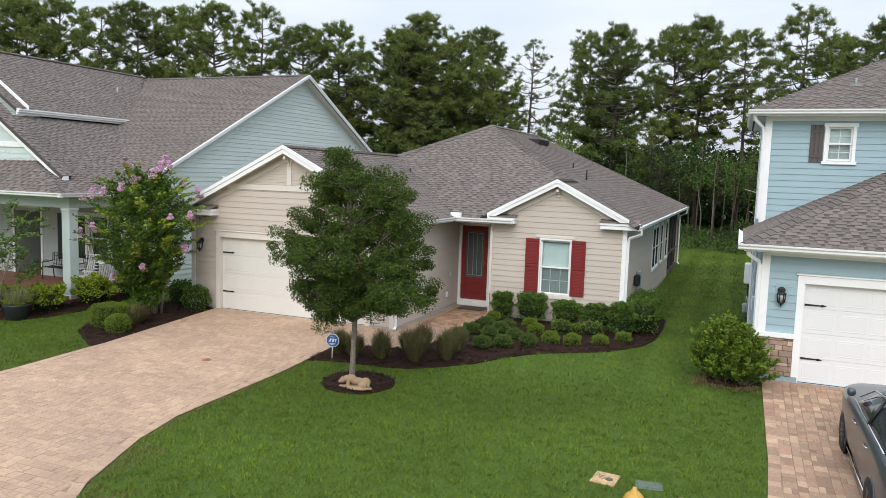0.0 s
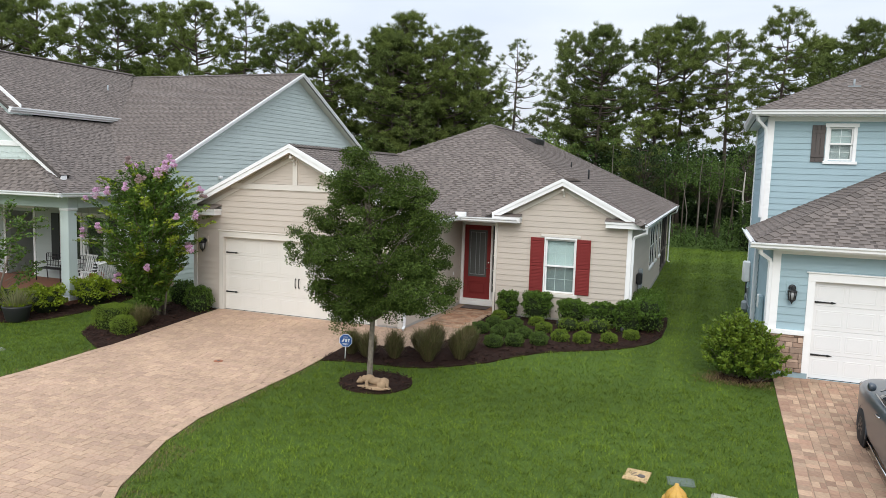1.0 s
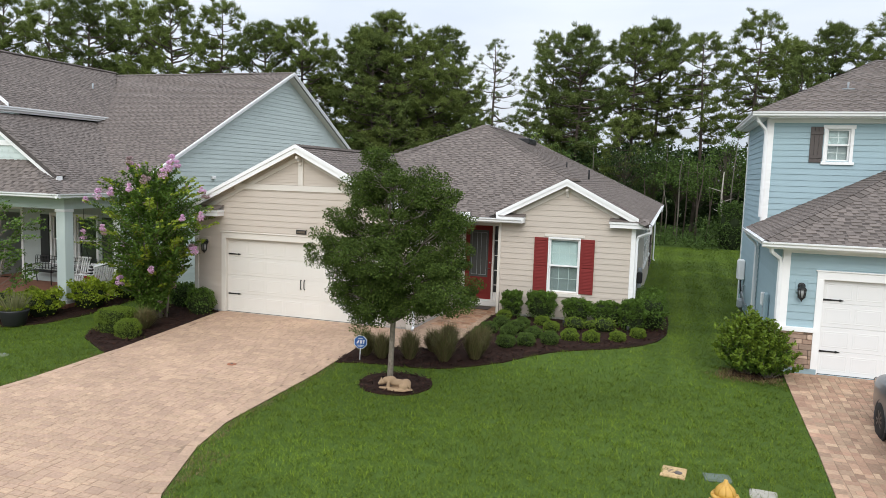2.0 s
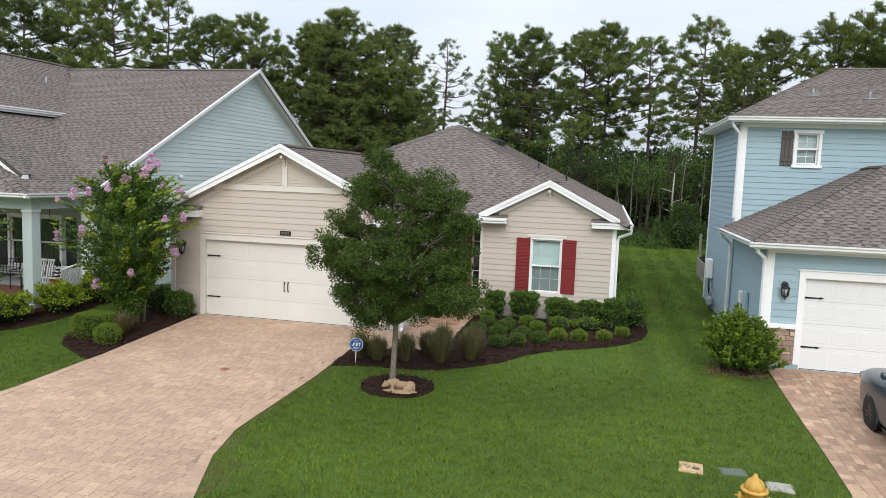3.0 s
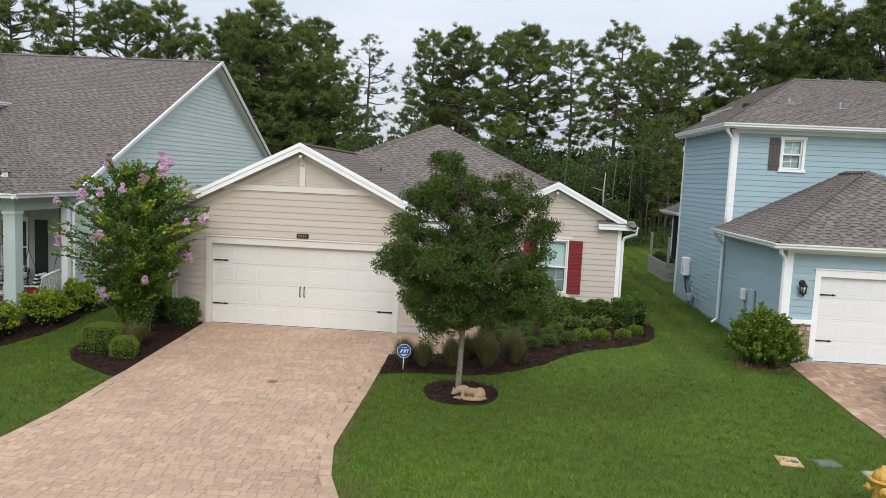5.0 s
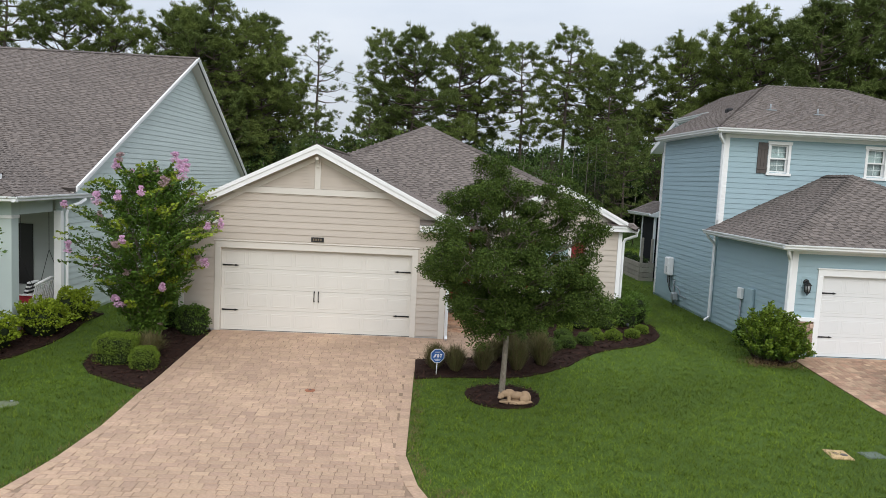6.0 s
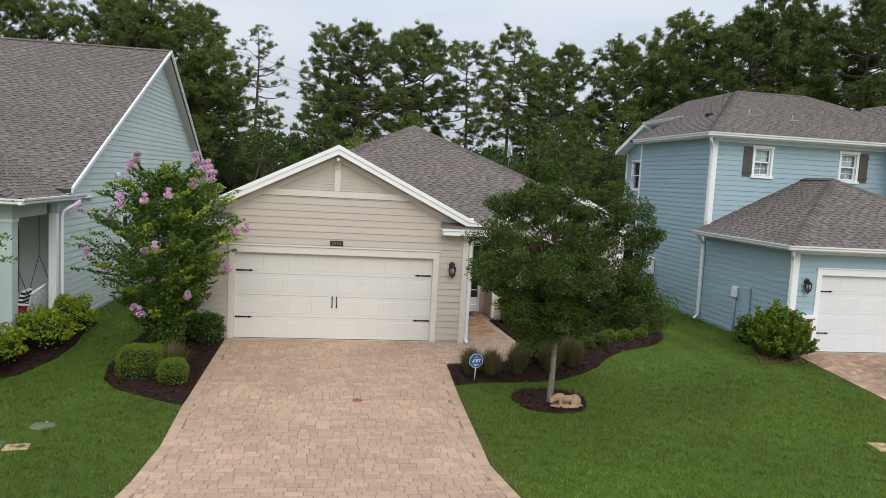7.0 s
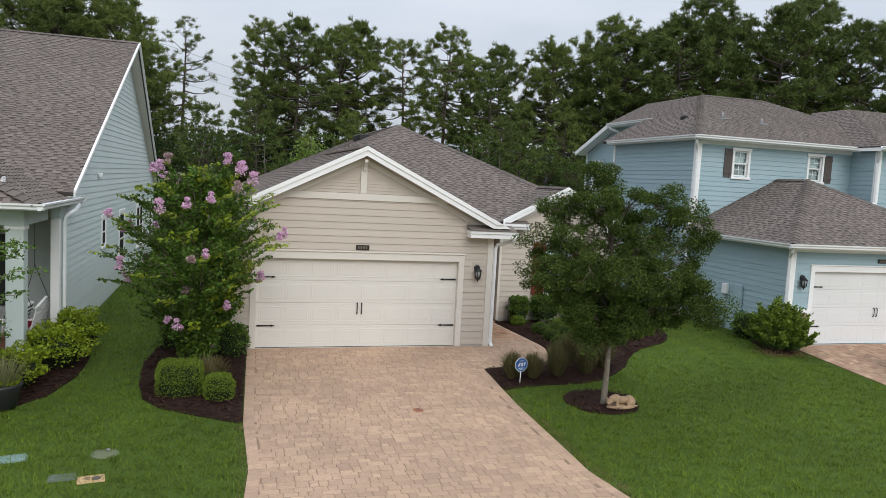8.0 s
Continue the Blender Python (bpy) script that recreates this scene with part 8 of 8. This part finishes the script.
def flower_pot(x, y, z):
    t = thing("planter_pot", (x, y, z), "large black round pot with grasses and yellow flowers", "plant pot")
    lathe("pot", (x, y, z), [(0.20, 0.0), (0.28, 0.06), (0.34, 0.34), (0.37, 0.42), (0.37, 0.46), (0.33, 0.46), (0.31, 0.40), (0.001, 0.40)], POT, t, 28)
    rng = np.random.default_rng(4)
    n = 420
    a, s = rng.uniform(0, 2 * np.pi, n), rng.uniform(0.1, 1, n)
    base = np.stack([x + np.cos(a) * 0.25 * s, y + np.sin(a) * 0.25 * s, np.full(n, z + 0.40)], 1)
    d = np.stack([np.cos(a), np.sin(a), np.zeros(n)], 1)
    tip = base + d * (0.42 * s[:, None]) + np.stack([np.zeros(n), np.zeros(n), rng.uniform(0.22, 0.62, n)], 1)
    w = np.stack([-np.sin(a), np.cos(a), np.zeros(n)], 1) * 0.010
    part("leaf_tuft", quad_cloud("leaf_tuft", np.stack([base - w, base + w, tip], 1), SPIKY), SPIKY, t)
    c = np.stack([x + np.cos(a[:40]) * 0.3, y + np.sin(a[:40]) * 0.3, np.full(40, z + 0.46) + rng.uniform(0, 0.08, 40)], 1)
    pts, out = clump_points(rng, c, 0.05, 14)
    part("low_leaves", quad_cloud("low_leaves", leaf_faces(rng, pts, 0.06, 0.6, 0, 0.3, out), LIME), LIME, t)
    return t


flower_pot(-4.40, -3.22, -0.24)
# small garden lamps and a marker post in the bed
for gx_, gy_ in ((8.35, 2.35), (11.25, 2.15), (9.5, 2.2)):
    t = thing("garden_spotlight", (gx_, gy_, -0.03), "small black garden spotlight on a stake in mulch", "garden light", "garden lights")
    tube("stake", [(gx_, gy_, -0.06), (gx_, gy_, 0.10)], 0.012, IRON, t, 6)
    tube("head", [(gx_, gy_ - 0.05, 0.10), (gx_, gy_ + 0.05, 0.17)], [0.03, 0.045], IRON, t, 10)
for mx_, my_, mh in ((7.45, 2.9, 0.75),):
    t = thing("marker_stake", (mx_, my_, -0.05), "thin rusty metal stake at the bed by the walk", "stake")
    tube("rod", [(mx_, my_, -0.1), (mx_, my_, mh)], 0.010, BROWN, t, 5)
ms = thing("side_meter", (11.35, 5.5, 0.9), "dark grey electric meter and box on the beige side wall", "electric meter")
box("panel", FS, 6.0, 6.35, 0.024, 0.14, 0.70, 1.35, GREYPIPE, ms, 0.02)
box("meter_socket", FS, 5.35, 5.65, 0.024, 0.20, 0.95, 1.30, IRON, ms, 0.04)
box("lower_box", FS, 5.2, 6.1, 0.05, 0.32, 0.55, 0.72, IRON, ms, 0.03)

# ---- woods ----
def pine_mesh(seed, height, crown_from, spread, limbs, mat, twigs=5, needles=38, wide=0.027, droop=0.10, top=0.35, tuft=1.0):
    """Parts of one pine: tapered trunk, whorled limbs that fork into twigs, and a bristling tuft of needles on every twig."""
    rng = np.random.default_rng(seed)
    wob = rng.normal(0, 0.10, (7, 2)).cumsum(0)
    zs_ = np.linspace(0, height * 0.985, 7)
    path = [(wob[i, 0] - wob[0, 0], wob[i, 1] - wob[0, 1], zs_[i] - (0.15 if i == 0 else 0)) for i in range(7)]
    tv, tf = [], []
    tube_into(tv, tf, path, [0.165, 0.145, 0.13, 0.11, 0.085, 0.055, 0.02], 8)
    pa = np.array(path)

    def at(h):
        f = h / (height * 0.985) * 6
        k = min(int(f), 5)
        return pa[k] + (pa[k + 1] - pa[k]) * (f - k)

    lv, lf = [], []
    centres, radii, ways = [], [], []
    for i in range(limbs):
        g = min(0.995, (i + rng.random()) / limbs)
        h = height * (crown_from + (0.975 - crown_from) * g)
        a = i * 2.399 + rng.normal(0, 0.45)
        # broad middle, rounded head, ragged skirt
        reach = spread * (math.sin(math.pi * (0.16 + 0.70 * g)) ** 0.8 if g < 0.5 else (1 - ((g - 0.35) / 0.68) ** 2 * top) * max(0.16, 1 - ((g - 0.5) / 0.52) ** 2.2)) * rng.uniform(0.55, 1.12)
        rise = -droop + 0.85 * g ** 1.5 + rng.normal(0, 0.16)
        s = at(h - 0.12 * reach)
        out = np.array((math.cos(a), math.sin(a), rise))
        e = s + out * reach
        side = np.array((-math.sin(a), math.cos(a), 0.0))
        lp = [s, s + (e - s) * 0.35 + (0, 0, -0.06 * reach), s + (e - s) * 0.7 + side * rng.normal(0, 0.10) + (0, 0, -0.02 * reach), e + (0, 0, 0.10 * reach)]
        thick = 0.018 + 0.020 * reach
        tube_into(lv, lf, [tuple(q) for q in lp], [thick, thick * 0.75, thick * 0.45, 0.010], 4)
        lp = np.array(lp)
        for q in range(max(2, int(round(twigs * (0.45 + 0.55 * reach / spread))))):
            f = rng.uniform(0.42, 1.0) if q else 1.0
            k = min(int(f * 3), 2)
            b = lp[k] + (lp[k + 1] - lp[k]) * (f * 3 - k)
            tw = 0.0 if q == 0 else rng.uniform(0.30, 1.0) * (1.2 - f * 0.5)
            e2 = b + side * tw * rng.choice((-1, 1)) + out * (1, 1, 0.3) * tw * 0.55 + (0, 0, rng.uniform(-0.16, 0.50))
            if q:
                tube_into(lv, lf, [tuple(b), tuple(e2)], [0.014, 0.007], 3)
            centres.append(e2)
            radii.append(rng.uniform(0.24, 0.38) * tuft)
            ways.append(out * 0.5 + (0, 0, 0.55))
            if rng.random() < 0.9:
                centres.append(b + (e2 - b) * 0.35 + rng.normal(0, 0.06, 3) + (0, 0, 0.08))
                radii.append(rng.uniform(0.22, 0.32) * tuft)
                ways.append(out * 0.3 + (0, 0, 0.6))
    for i in range(9):
        h = height * rng.uniform(crown_from * 0.40, crown_from)
        a = rng.uniform(0, 6.28)
        L = rng.uniform(0.5, 1.7)
        s = at(h)
        tube_into(lv, lf, [tuple(s), tuple(s + np.array((math.cos(a) * L * 0.6, math.sin(a) * L * 0.6, -0.05))), tuple(s + np.array((math.cos(a) * L, math.sin(a) * L, rng.uniform(-0.25, 0.3))))], [0.03, 0.02, 0.008], 4)
    C, R, W = np.array(centres), np.array(radii)[:, None, None], np.array(ways)[:, None, :]
    m = len(C)
    d = rng.normal(size=(m, needles, 3)) + W * 0.9
    d /= np.linalg.norm(d, axis=2, keepdims=True)
    c = C[:, None, :] + rng.normal(0, 0.30, (m, needles, 3)) * R * (1, 1, 0.55)
    s = np.cross(d, rng.normal(size=(m, needles, 3)))
    s /= np.linalg.norm(s, axis=2, keepdims=True)
    tip = c + d * R * rng.uniform(0.70, 1.15, (m, needles, 1))
    T = np.stack([c - s * wide, c + s * wide, tip], 2).reshape(-1, 3, 3)
    return mesh_of("trunk", tv, tf, PINEBARK), mesh_of("branchwork", lv, lf, PINEBARK), quad_cloud("crown", T, mat)


def pine(meshes, loc, turn, scale, label):
    t = new("pine_tree")
    t.empty_display_size = 0.3
    tagged(t, label, "pine tree", "pines behind the houses")
    for nm, me in zip(("trunk", "branchwork", "crown"), meshes):
        o = new(nm, me)
        o.parent = t
        if nm == "branchwork":
            tagged(o, kind="stuff")
    t.matrix_basis = Matrix.Translation(loc) @ Matrix.Rotation(turn, 4, "Z") @ Matrix.Scale(scale, 4)
    return t


PINES = [pine_mesh(201, 15.0, 0.46, 2.9, 52, NEEDLE, 8), pine_mesh(202, 15.0, 0.38, 3.3, 62, NEEDLE_B, 9), pine_mesh(203, 15.0, 0.48, 2.6, 42, NEEDLE, 7, droop=0.25), pine_mesh(204, 15.0, 0.30, 3.5, 70, NEEDLE, 9),
         pine_mesh(205, 15.0, 0.42, 2.4, 32, NEEDLE_B, 5, 30, 0.020, 0.15, 0.3, 0.85), pine_mesh(206, 15.0, 0.42, 3.1, 56, NEEDLE_B, 8, droop=0.22)]
FILL = [pine_mesh(211, 15.0, 0.26, 3.4, 46, NEEDLE_B, 6, 20, 0.055, tuft=1.3), pine_mesh(212, 15.0, 0.34, 3.2, 42, NEEDLE, 6, 20, 0.055, tuft=1.3), pine_mesh(213, 15.0, 0.22, 3.6, 48, NEEDLE_B, 6, 20, 0.055, tuft=1.3)]
rw_ = np.random.default_rng(77)


def woods_edge(x):
    """The line where the lawn ends and the trees begin."""
    return float(np.interp(x, (-70, -40, -20, 0, 14, 24, 34, 50, 80), (28, 29, 30, 31, 31, 30, 29, 28, 27)))


# the tall pines that stand out on the skyline: place, height, sort
TALL_WEST = [(-10.4, 51.3, 18.5, 1), (-11.2, 39.3, 17.3, 3), (-14.5, 42, 16.8, 1), (-18.5, 38, 16.6, 0), (-21.5, 37, 16.5, 1), (-25.5, 37, 18.2, 2), (-30, 36, 18.5, 3), (-40, 37, 19.5, 1), (-44, 36, 19, 2), (-49.4, 36, 20.2, 3),
             (-55, 37, 20.5, 1), (-12.2, 38, 15.4, 1), (-14.6, 44, 17.2, 5), (-39.6, 42, 20, 3), (-60, 40, 22, 3)]
TALL_MID = [(-5.2, 49.7, 16.9, 4), (18.3, 47.6, 17.9, 2), (10.4, 50.7, 18.4, 1), (8.2, 48, 17, 0), (4.4, 42.9, 16.5, 1), (1.9, 45, 16.3, 2), (24.1, 50, 17.5, 1), (13.6, 47, 16.4, 2), (21, 52, 16.5, 0), (-9, 41, 15.6, 3),
             (-7.4, 46, 14, 3)]
# mostly dark-needled sorts here, standing in for trees seen against the light
TALL_EAST = [(31.4, 53.7, 17.8, 0), (32, 42, 19.3, 0), (35.4, 37, 18.8, 1), (41, 40, 20, 5), (44.3, 36, 20.6, 1), (49, 38, 21.8, 5), (54, 37, 20.5, 1), (59, 38, 21.5, 5), (27.8, 46.5, 17.5, 3), (38.5, 46, 20, 1),
             (47, 45, 21.5, 5), (34, 48, 18, 5), (32.6, 41, 18.2, 5), (38.6, 38.5, 21.5, 1), (51.5, 41, 23.5, 1)]
placed = [(x, y, h / 15.0, k, (x * 7.3) % 6.28) for x, y, h, k in TALL_WEST + TALL_MID + TALL_EAST]
for back, n, lo, hi in ((3.0, 6, 7.0, 9.5), (7.0, 12, 8.5, 11.5), (13.0, 20, 11.0, 14.5), (22.0, 26, 11.0, 14.0)):
    for i in range(n):
        x = -58 + 122 * (i + rw_.uniform(0.1, 0.9)) / n
        if (-7 < x < -2.5 and back > 2.5) or (7 < x < 27 and back > 20) or (-1 < x < 25 and back > 10 and i % 2):
            continue
        placed.append((x, woods_edge(x) + back + rw_.normal(0, 1.4), rw_.uniform(lo, hi) / 15.0, int(rw_.integers(6, 9)), rw_.uniform(0, 6.28)))
for x, y, sc, k, tn in placed:
    pine((PINES + FILL)[k], (x, y, -0.1), tn, sc, ("tall slender pine with a high green crown", "tall pine with a broad dark crown", "tall thin pine with a long bare trunk", "bushy pine with low green limbs", "sparse dark pine with a small crown", "tall dark pine with a layered crown", "young dark pine between taller ones", "young green pine with a narrow crown", "young bushy pine with low limbs")[k])


def broadleaf_mesh(seed, height, spread, clumps, mat, depth=0.27):
    rng = np.random.default_rng(seed)
    tv, tf = [], []
    tube_into(tv, tf, [(0, 0, -0.1), (0.1, 0, height * 0.4), (0.0, 0.15, height * 0.9)], [0.11, 0.07, 0.02], 7)
    c = rng.normal(size=(clumps, 3))
    c /= np.linalg.norm(c, axis=1, keepdims=True)
    c *= rng.uniform(0.25, 1.0, (clumps, 1)) ** 0.5
    c = c * (spread, spread, height * depth) + (0, 0, height * (0.98 - depth))
    lv, lf = [], []
    for p in c:
        tube_into(lv, lf, [(0.05, 0.05, max(0.5, p[2] * 0.7)), tuple(p)], [0.03, 0.008], 4)
    pts, out = clump_points(rng, c, 0.50, 34)
    return mesh_of("trunk", tv, tf, PINEBARK), mesh_of("branchwork", lv, lf, PINEBARK), quad_cloud("crown", leaf_faces(rng, pts, 0.15, 0.6, 0.1, 0.5, out), mat)


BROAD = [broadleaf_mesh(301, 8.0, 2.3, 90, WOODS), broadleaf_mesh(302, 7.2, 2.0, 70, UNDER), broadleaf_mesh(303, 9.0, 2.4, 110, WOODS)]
x = -58.0
while x < 70:
    y = woods_edge(x) + rw_.uniform(2.6, 11)
    k = int(rw_.integers(0, 3))
    t = new("broadleaf_tree")
    tagged(t, "young leafy broadleaf tree under the pines", "tree", "young trees in the woods")
    for nm, me in zip(("trunk", "branchwork", "crown"), BROAD[k]):
        o = new(nm, me)
        o.parent = t
    t.matrix_basis = Matrix.Translation((x, y, -0.1)) @ Matrix.Rotation(rw_.uniform(0, 6.28), 4, "Z") @ Matrix.Scale(rw_.uniform(0.66, 0.98), 4)
    x += rw_.uniform(1.5, 2.6) if 5 < x < 26 else rw_.uniform(2.2, 4.0)

# undergrowth: ferny shrubs along the edge, growth deeper in coloured as if shaded
def growth(name, rows, mat, per, near, far, label):
    uc = []
    for back, n, low, high in rows:
        ux = rw_.uniform(-64, 74, n)
        uy_ = np.array([woods_edge(q) for q in ux]) + back + rw_.normal(0, 0.7 if back < 5 else 1.8, n)
        uc.append(np.stack([ux, uy_, low + rw_.uniform(0.05, 1, n) ** 1.3 * (high - low)], 1))
    pts, out = clump_points(rw_, np.concatenate(uc), 0.95 if far > 0.2 else 0.6, per)
    pts[:, 2] = np.maximum(pts[:, 2], -0.05)
    ob = part(name, quad_cloud(name, leaf_faces(rw_, pts, np.where(pts[:, 1] > 40, far, near), 0.5 if far > 0.2 else 0.3, 0.0, 0.5, out), mat), mat)
    tagged(ob, label, "undergrowth", kind="stuff")


growth("edge_shrubs", ((0.3, 360, 0, 1.0), (1.2, 420, 0, 1.6), (2.4, 460, 0, 2.0)), FERN, 56, 0.20, 0.20, "ferny green shrubs along the edge of the woods")
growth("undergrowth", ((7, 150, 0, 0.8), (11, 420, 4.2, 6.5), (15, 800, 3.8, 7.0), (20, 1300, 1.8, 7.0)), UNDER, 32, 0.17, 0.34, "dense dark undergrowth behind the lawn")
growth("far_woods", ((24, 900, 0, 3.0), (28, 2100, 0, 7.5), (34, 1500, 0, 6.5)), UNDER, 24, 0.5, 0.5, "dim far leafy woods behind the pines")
bt = thing("broadleaf_tree", (3.9, 27.5, -0.1), "slender pale yellow-green young tree before the pines", "tree")
for nm, me in zip(("trunk", "branchwork", "crown"), broadleaf_mesh(309, 7.3, 0.95, 110, PALE_LEAF, 0.42)):
    me.transform(Matrix.Translation((3.9, 27.5, -0.1)))
    hang(new(nm, me), bt)

snag = thing("dead_tree", (15.0, 33.0, -0.1), "pale bare dead trunk standing at the edge of the woods", "dead tree")
tube("trunk", [(15.15, 33.2, -0.15), (15.15 + 0.05, 33.2, 1.8), (15.15 - 0.02, 33.2, 3.4), (15.15 + 0.04, 33.2, 4.9)], [0.09, 0.075, 0.06, 0.03], PALEBARK, snag, 8)
for z_, a, L in ((2.9, 0.3, 0.7), (3.6, 2.8, 0.9), (2.2, 3.4, 0.5)):
    tube("stub", [(15.15, 33.2, z_), (15.15 + L * math.cos(a), 33.2 + 0.2 * math.sin(a), z_ + 0.25)], [0.04, 0.012], PALEBARK, snag, 5)
# pale thin stems between the pines at the edge
for i in range(17):
    x = -20 + i * 3.5 + rw_.normal(0, 0.7)
    y = woods_edge(x) + rw_.uniform(1.0, 5.0)
    hgt = rw_.uniform(3.5, 7.5)
    st = thing("sapling", (x, y, -0.1), "thin pale sapling stem with few leaves in the woods", "sapling", "saplings")
    tp = (x + rw_.normal(0, 0.35), y, hgt)
    tube("trunk", [(x, y, -0.15), (x + rw_.normal(0, 0.12), y, hgt * 0.5), tp], [0.045, 0.035, 0.012], GREYBARK, st, 5)
    cc = np.array([tp + rw_.normal(0, 0.45, 3) for _ in range(9)])
    pts, out = clump_points(rw_, cc, 0.4, 22)
    part("crown", quad_cloud("crown", leaf_faces(rw_, pts, 0.16, 0.55, 0.1, 0.5, out), WOODS), WOODS, st)

# slim bare trunks in the dim wood behind the shrubs: place, height, lean, paleness
SLIM = [(11.4, 35.5, 7.0, 0.1, 0), (12.45, 34.0, 6.5, 0.15, 1), (13.6, 34.5, 6.0, 0.35, 0), (13.75, 35.6, 5.5, -0.2, 0), (14.4, 36.0, 5.0, 0.5, 0), (17.15, 34.4, 7.0, 0.1, 1), (17.2, 36.5, 5.5, -0.15, 0), (18.4, 34.2, 7.0, 0.15, 1),
        (18.9, 37.0, 5.5, 0.4, 0), (20.1, 36.5, 6.0, -0.3, 0), (10.2, 36.4, 6.5, -0.2, 0), (15.9, 37.5, 6.0, 0.2, 0), (14.8, 39.0, 6.0, -0.3, 0), (12.9, 39.5, 6.0, 0.2, 0), (16.6, 40.0, 6.0, 0.1, 0)]
for x, y, hgt, lean, pale in SLIM:
    st = thing("slim_tree", (x, y, -0.1), "slim pale grey trunk with a few high leaves in the wood" if pale else "slim dark trunk in the dim wood behind the shrubs", "tree", "slim trees")
    path = [(x, y, -0.15), (x + lean * 0.3 + rw_.normal(0, 0.05), y, hgt * 0.35), (x + lean * 0.7 + rw_.normal(0, 0.07), y, hgt * 0.7), (x + lean, y, hgt)]
    tube("trunk", path, [0.06, 0.05, 0.035, 0.012], GREYBARK if pale else PINEBARK, st, 6)
    for q in range(5):
        f = rw_.uniform(0.4, 0.9)
        a = rw_.uniform(0, 6.28)
        L = rw_.uniform(0.4, 1.0)
        bx, bz = x + lean * f, hgt * f
        tube("branch", [(bx, y, bz), (bx + L * 0.6 * math.cos(a), y + L * 0.6 * math.sin(a), bz + 0.10), (bx + L * math.cos(a), y + L * math.sin(a), bz + 0.05)], [0.02, 0.012, 0.005], PINEBARK, st, 5)
    cc = np.array([(x + lean * f + rw_.normal(0, 0.5), y + rw_.normal(0, 0.5), hgt * f) for f in np.linspace(0.6, 1.0, 16)])
    pts, out = clump_points(rw_, cc, 0.42, 24)
    part("crown", quad_cloud("crown", leaf_faces(rw_, pts, 0.15, 0.55, 0.1, 0.5, out), WOODS), WOODS, st)
shrub("woods_bush", (15.85, 31.9, -0.1), 1.0, 0.9, 1.75, 5200, 0.13, FERN, "tall rounded green bush beside the bare dead trunk", "shrub", "", 190, 2.0, 0.2)

# power line that runs slantwise far behind the trees
wires = thing("power_line", (20, 90, -0.1), "thin dark overhead wires far behind the pines", "power line")
for h_, off in ((11.6, 0.0), (12.5, 0.3), (13.4, -0.3), (14.4, 0.0)):
    tube("wire", [(-40 + 100 * f + off, -6 + 165 * f, h_ - 0.5 * math.sin(math.pi * ((f * 3) % 1.0))) for f in np.linspace(0.27, 1, 23)], 0.012, IRON, wires, 4)
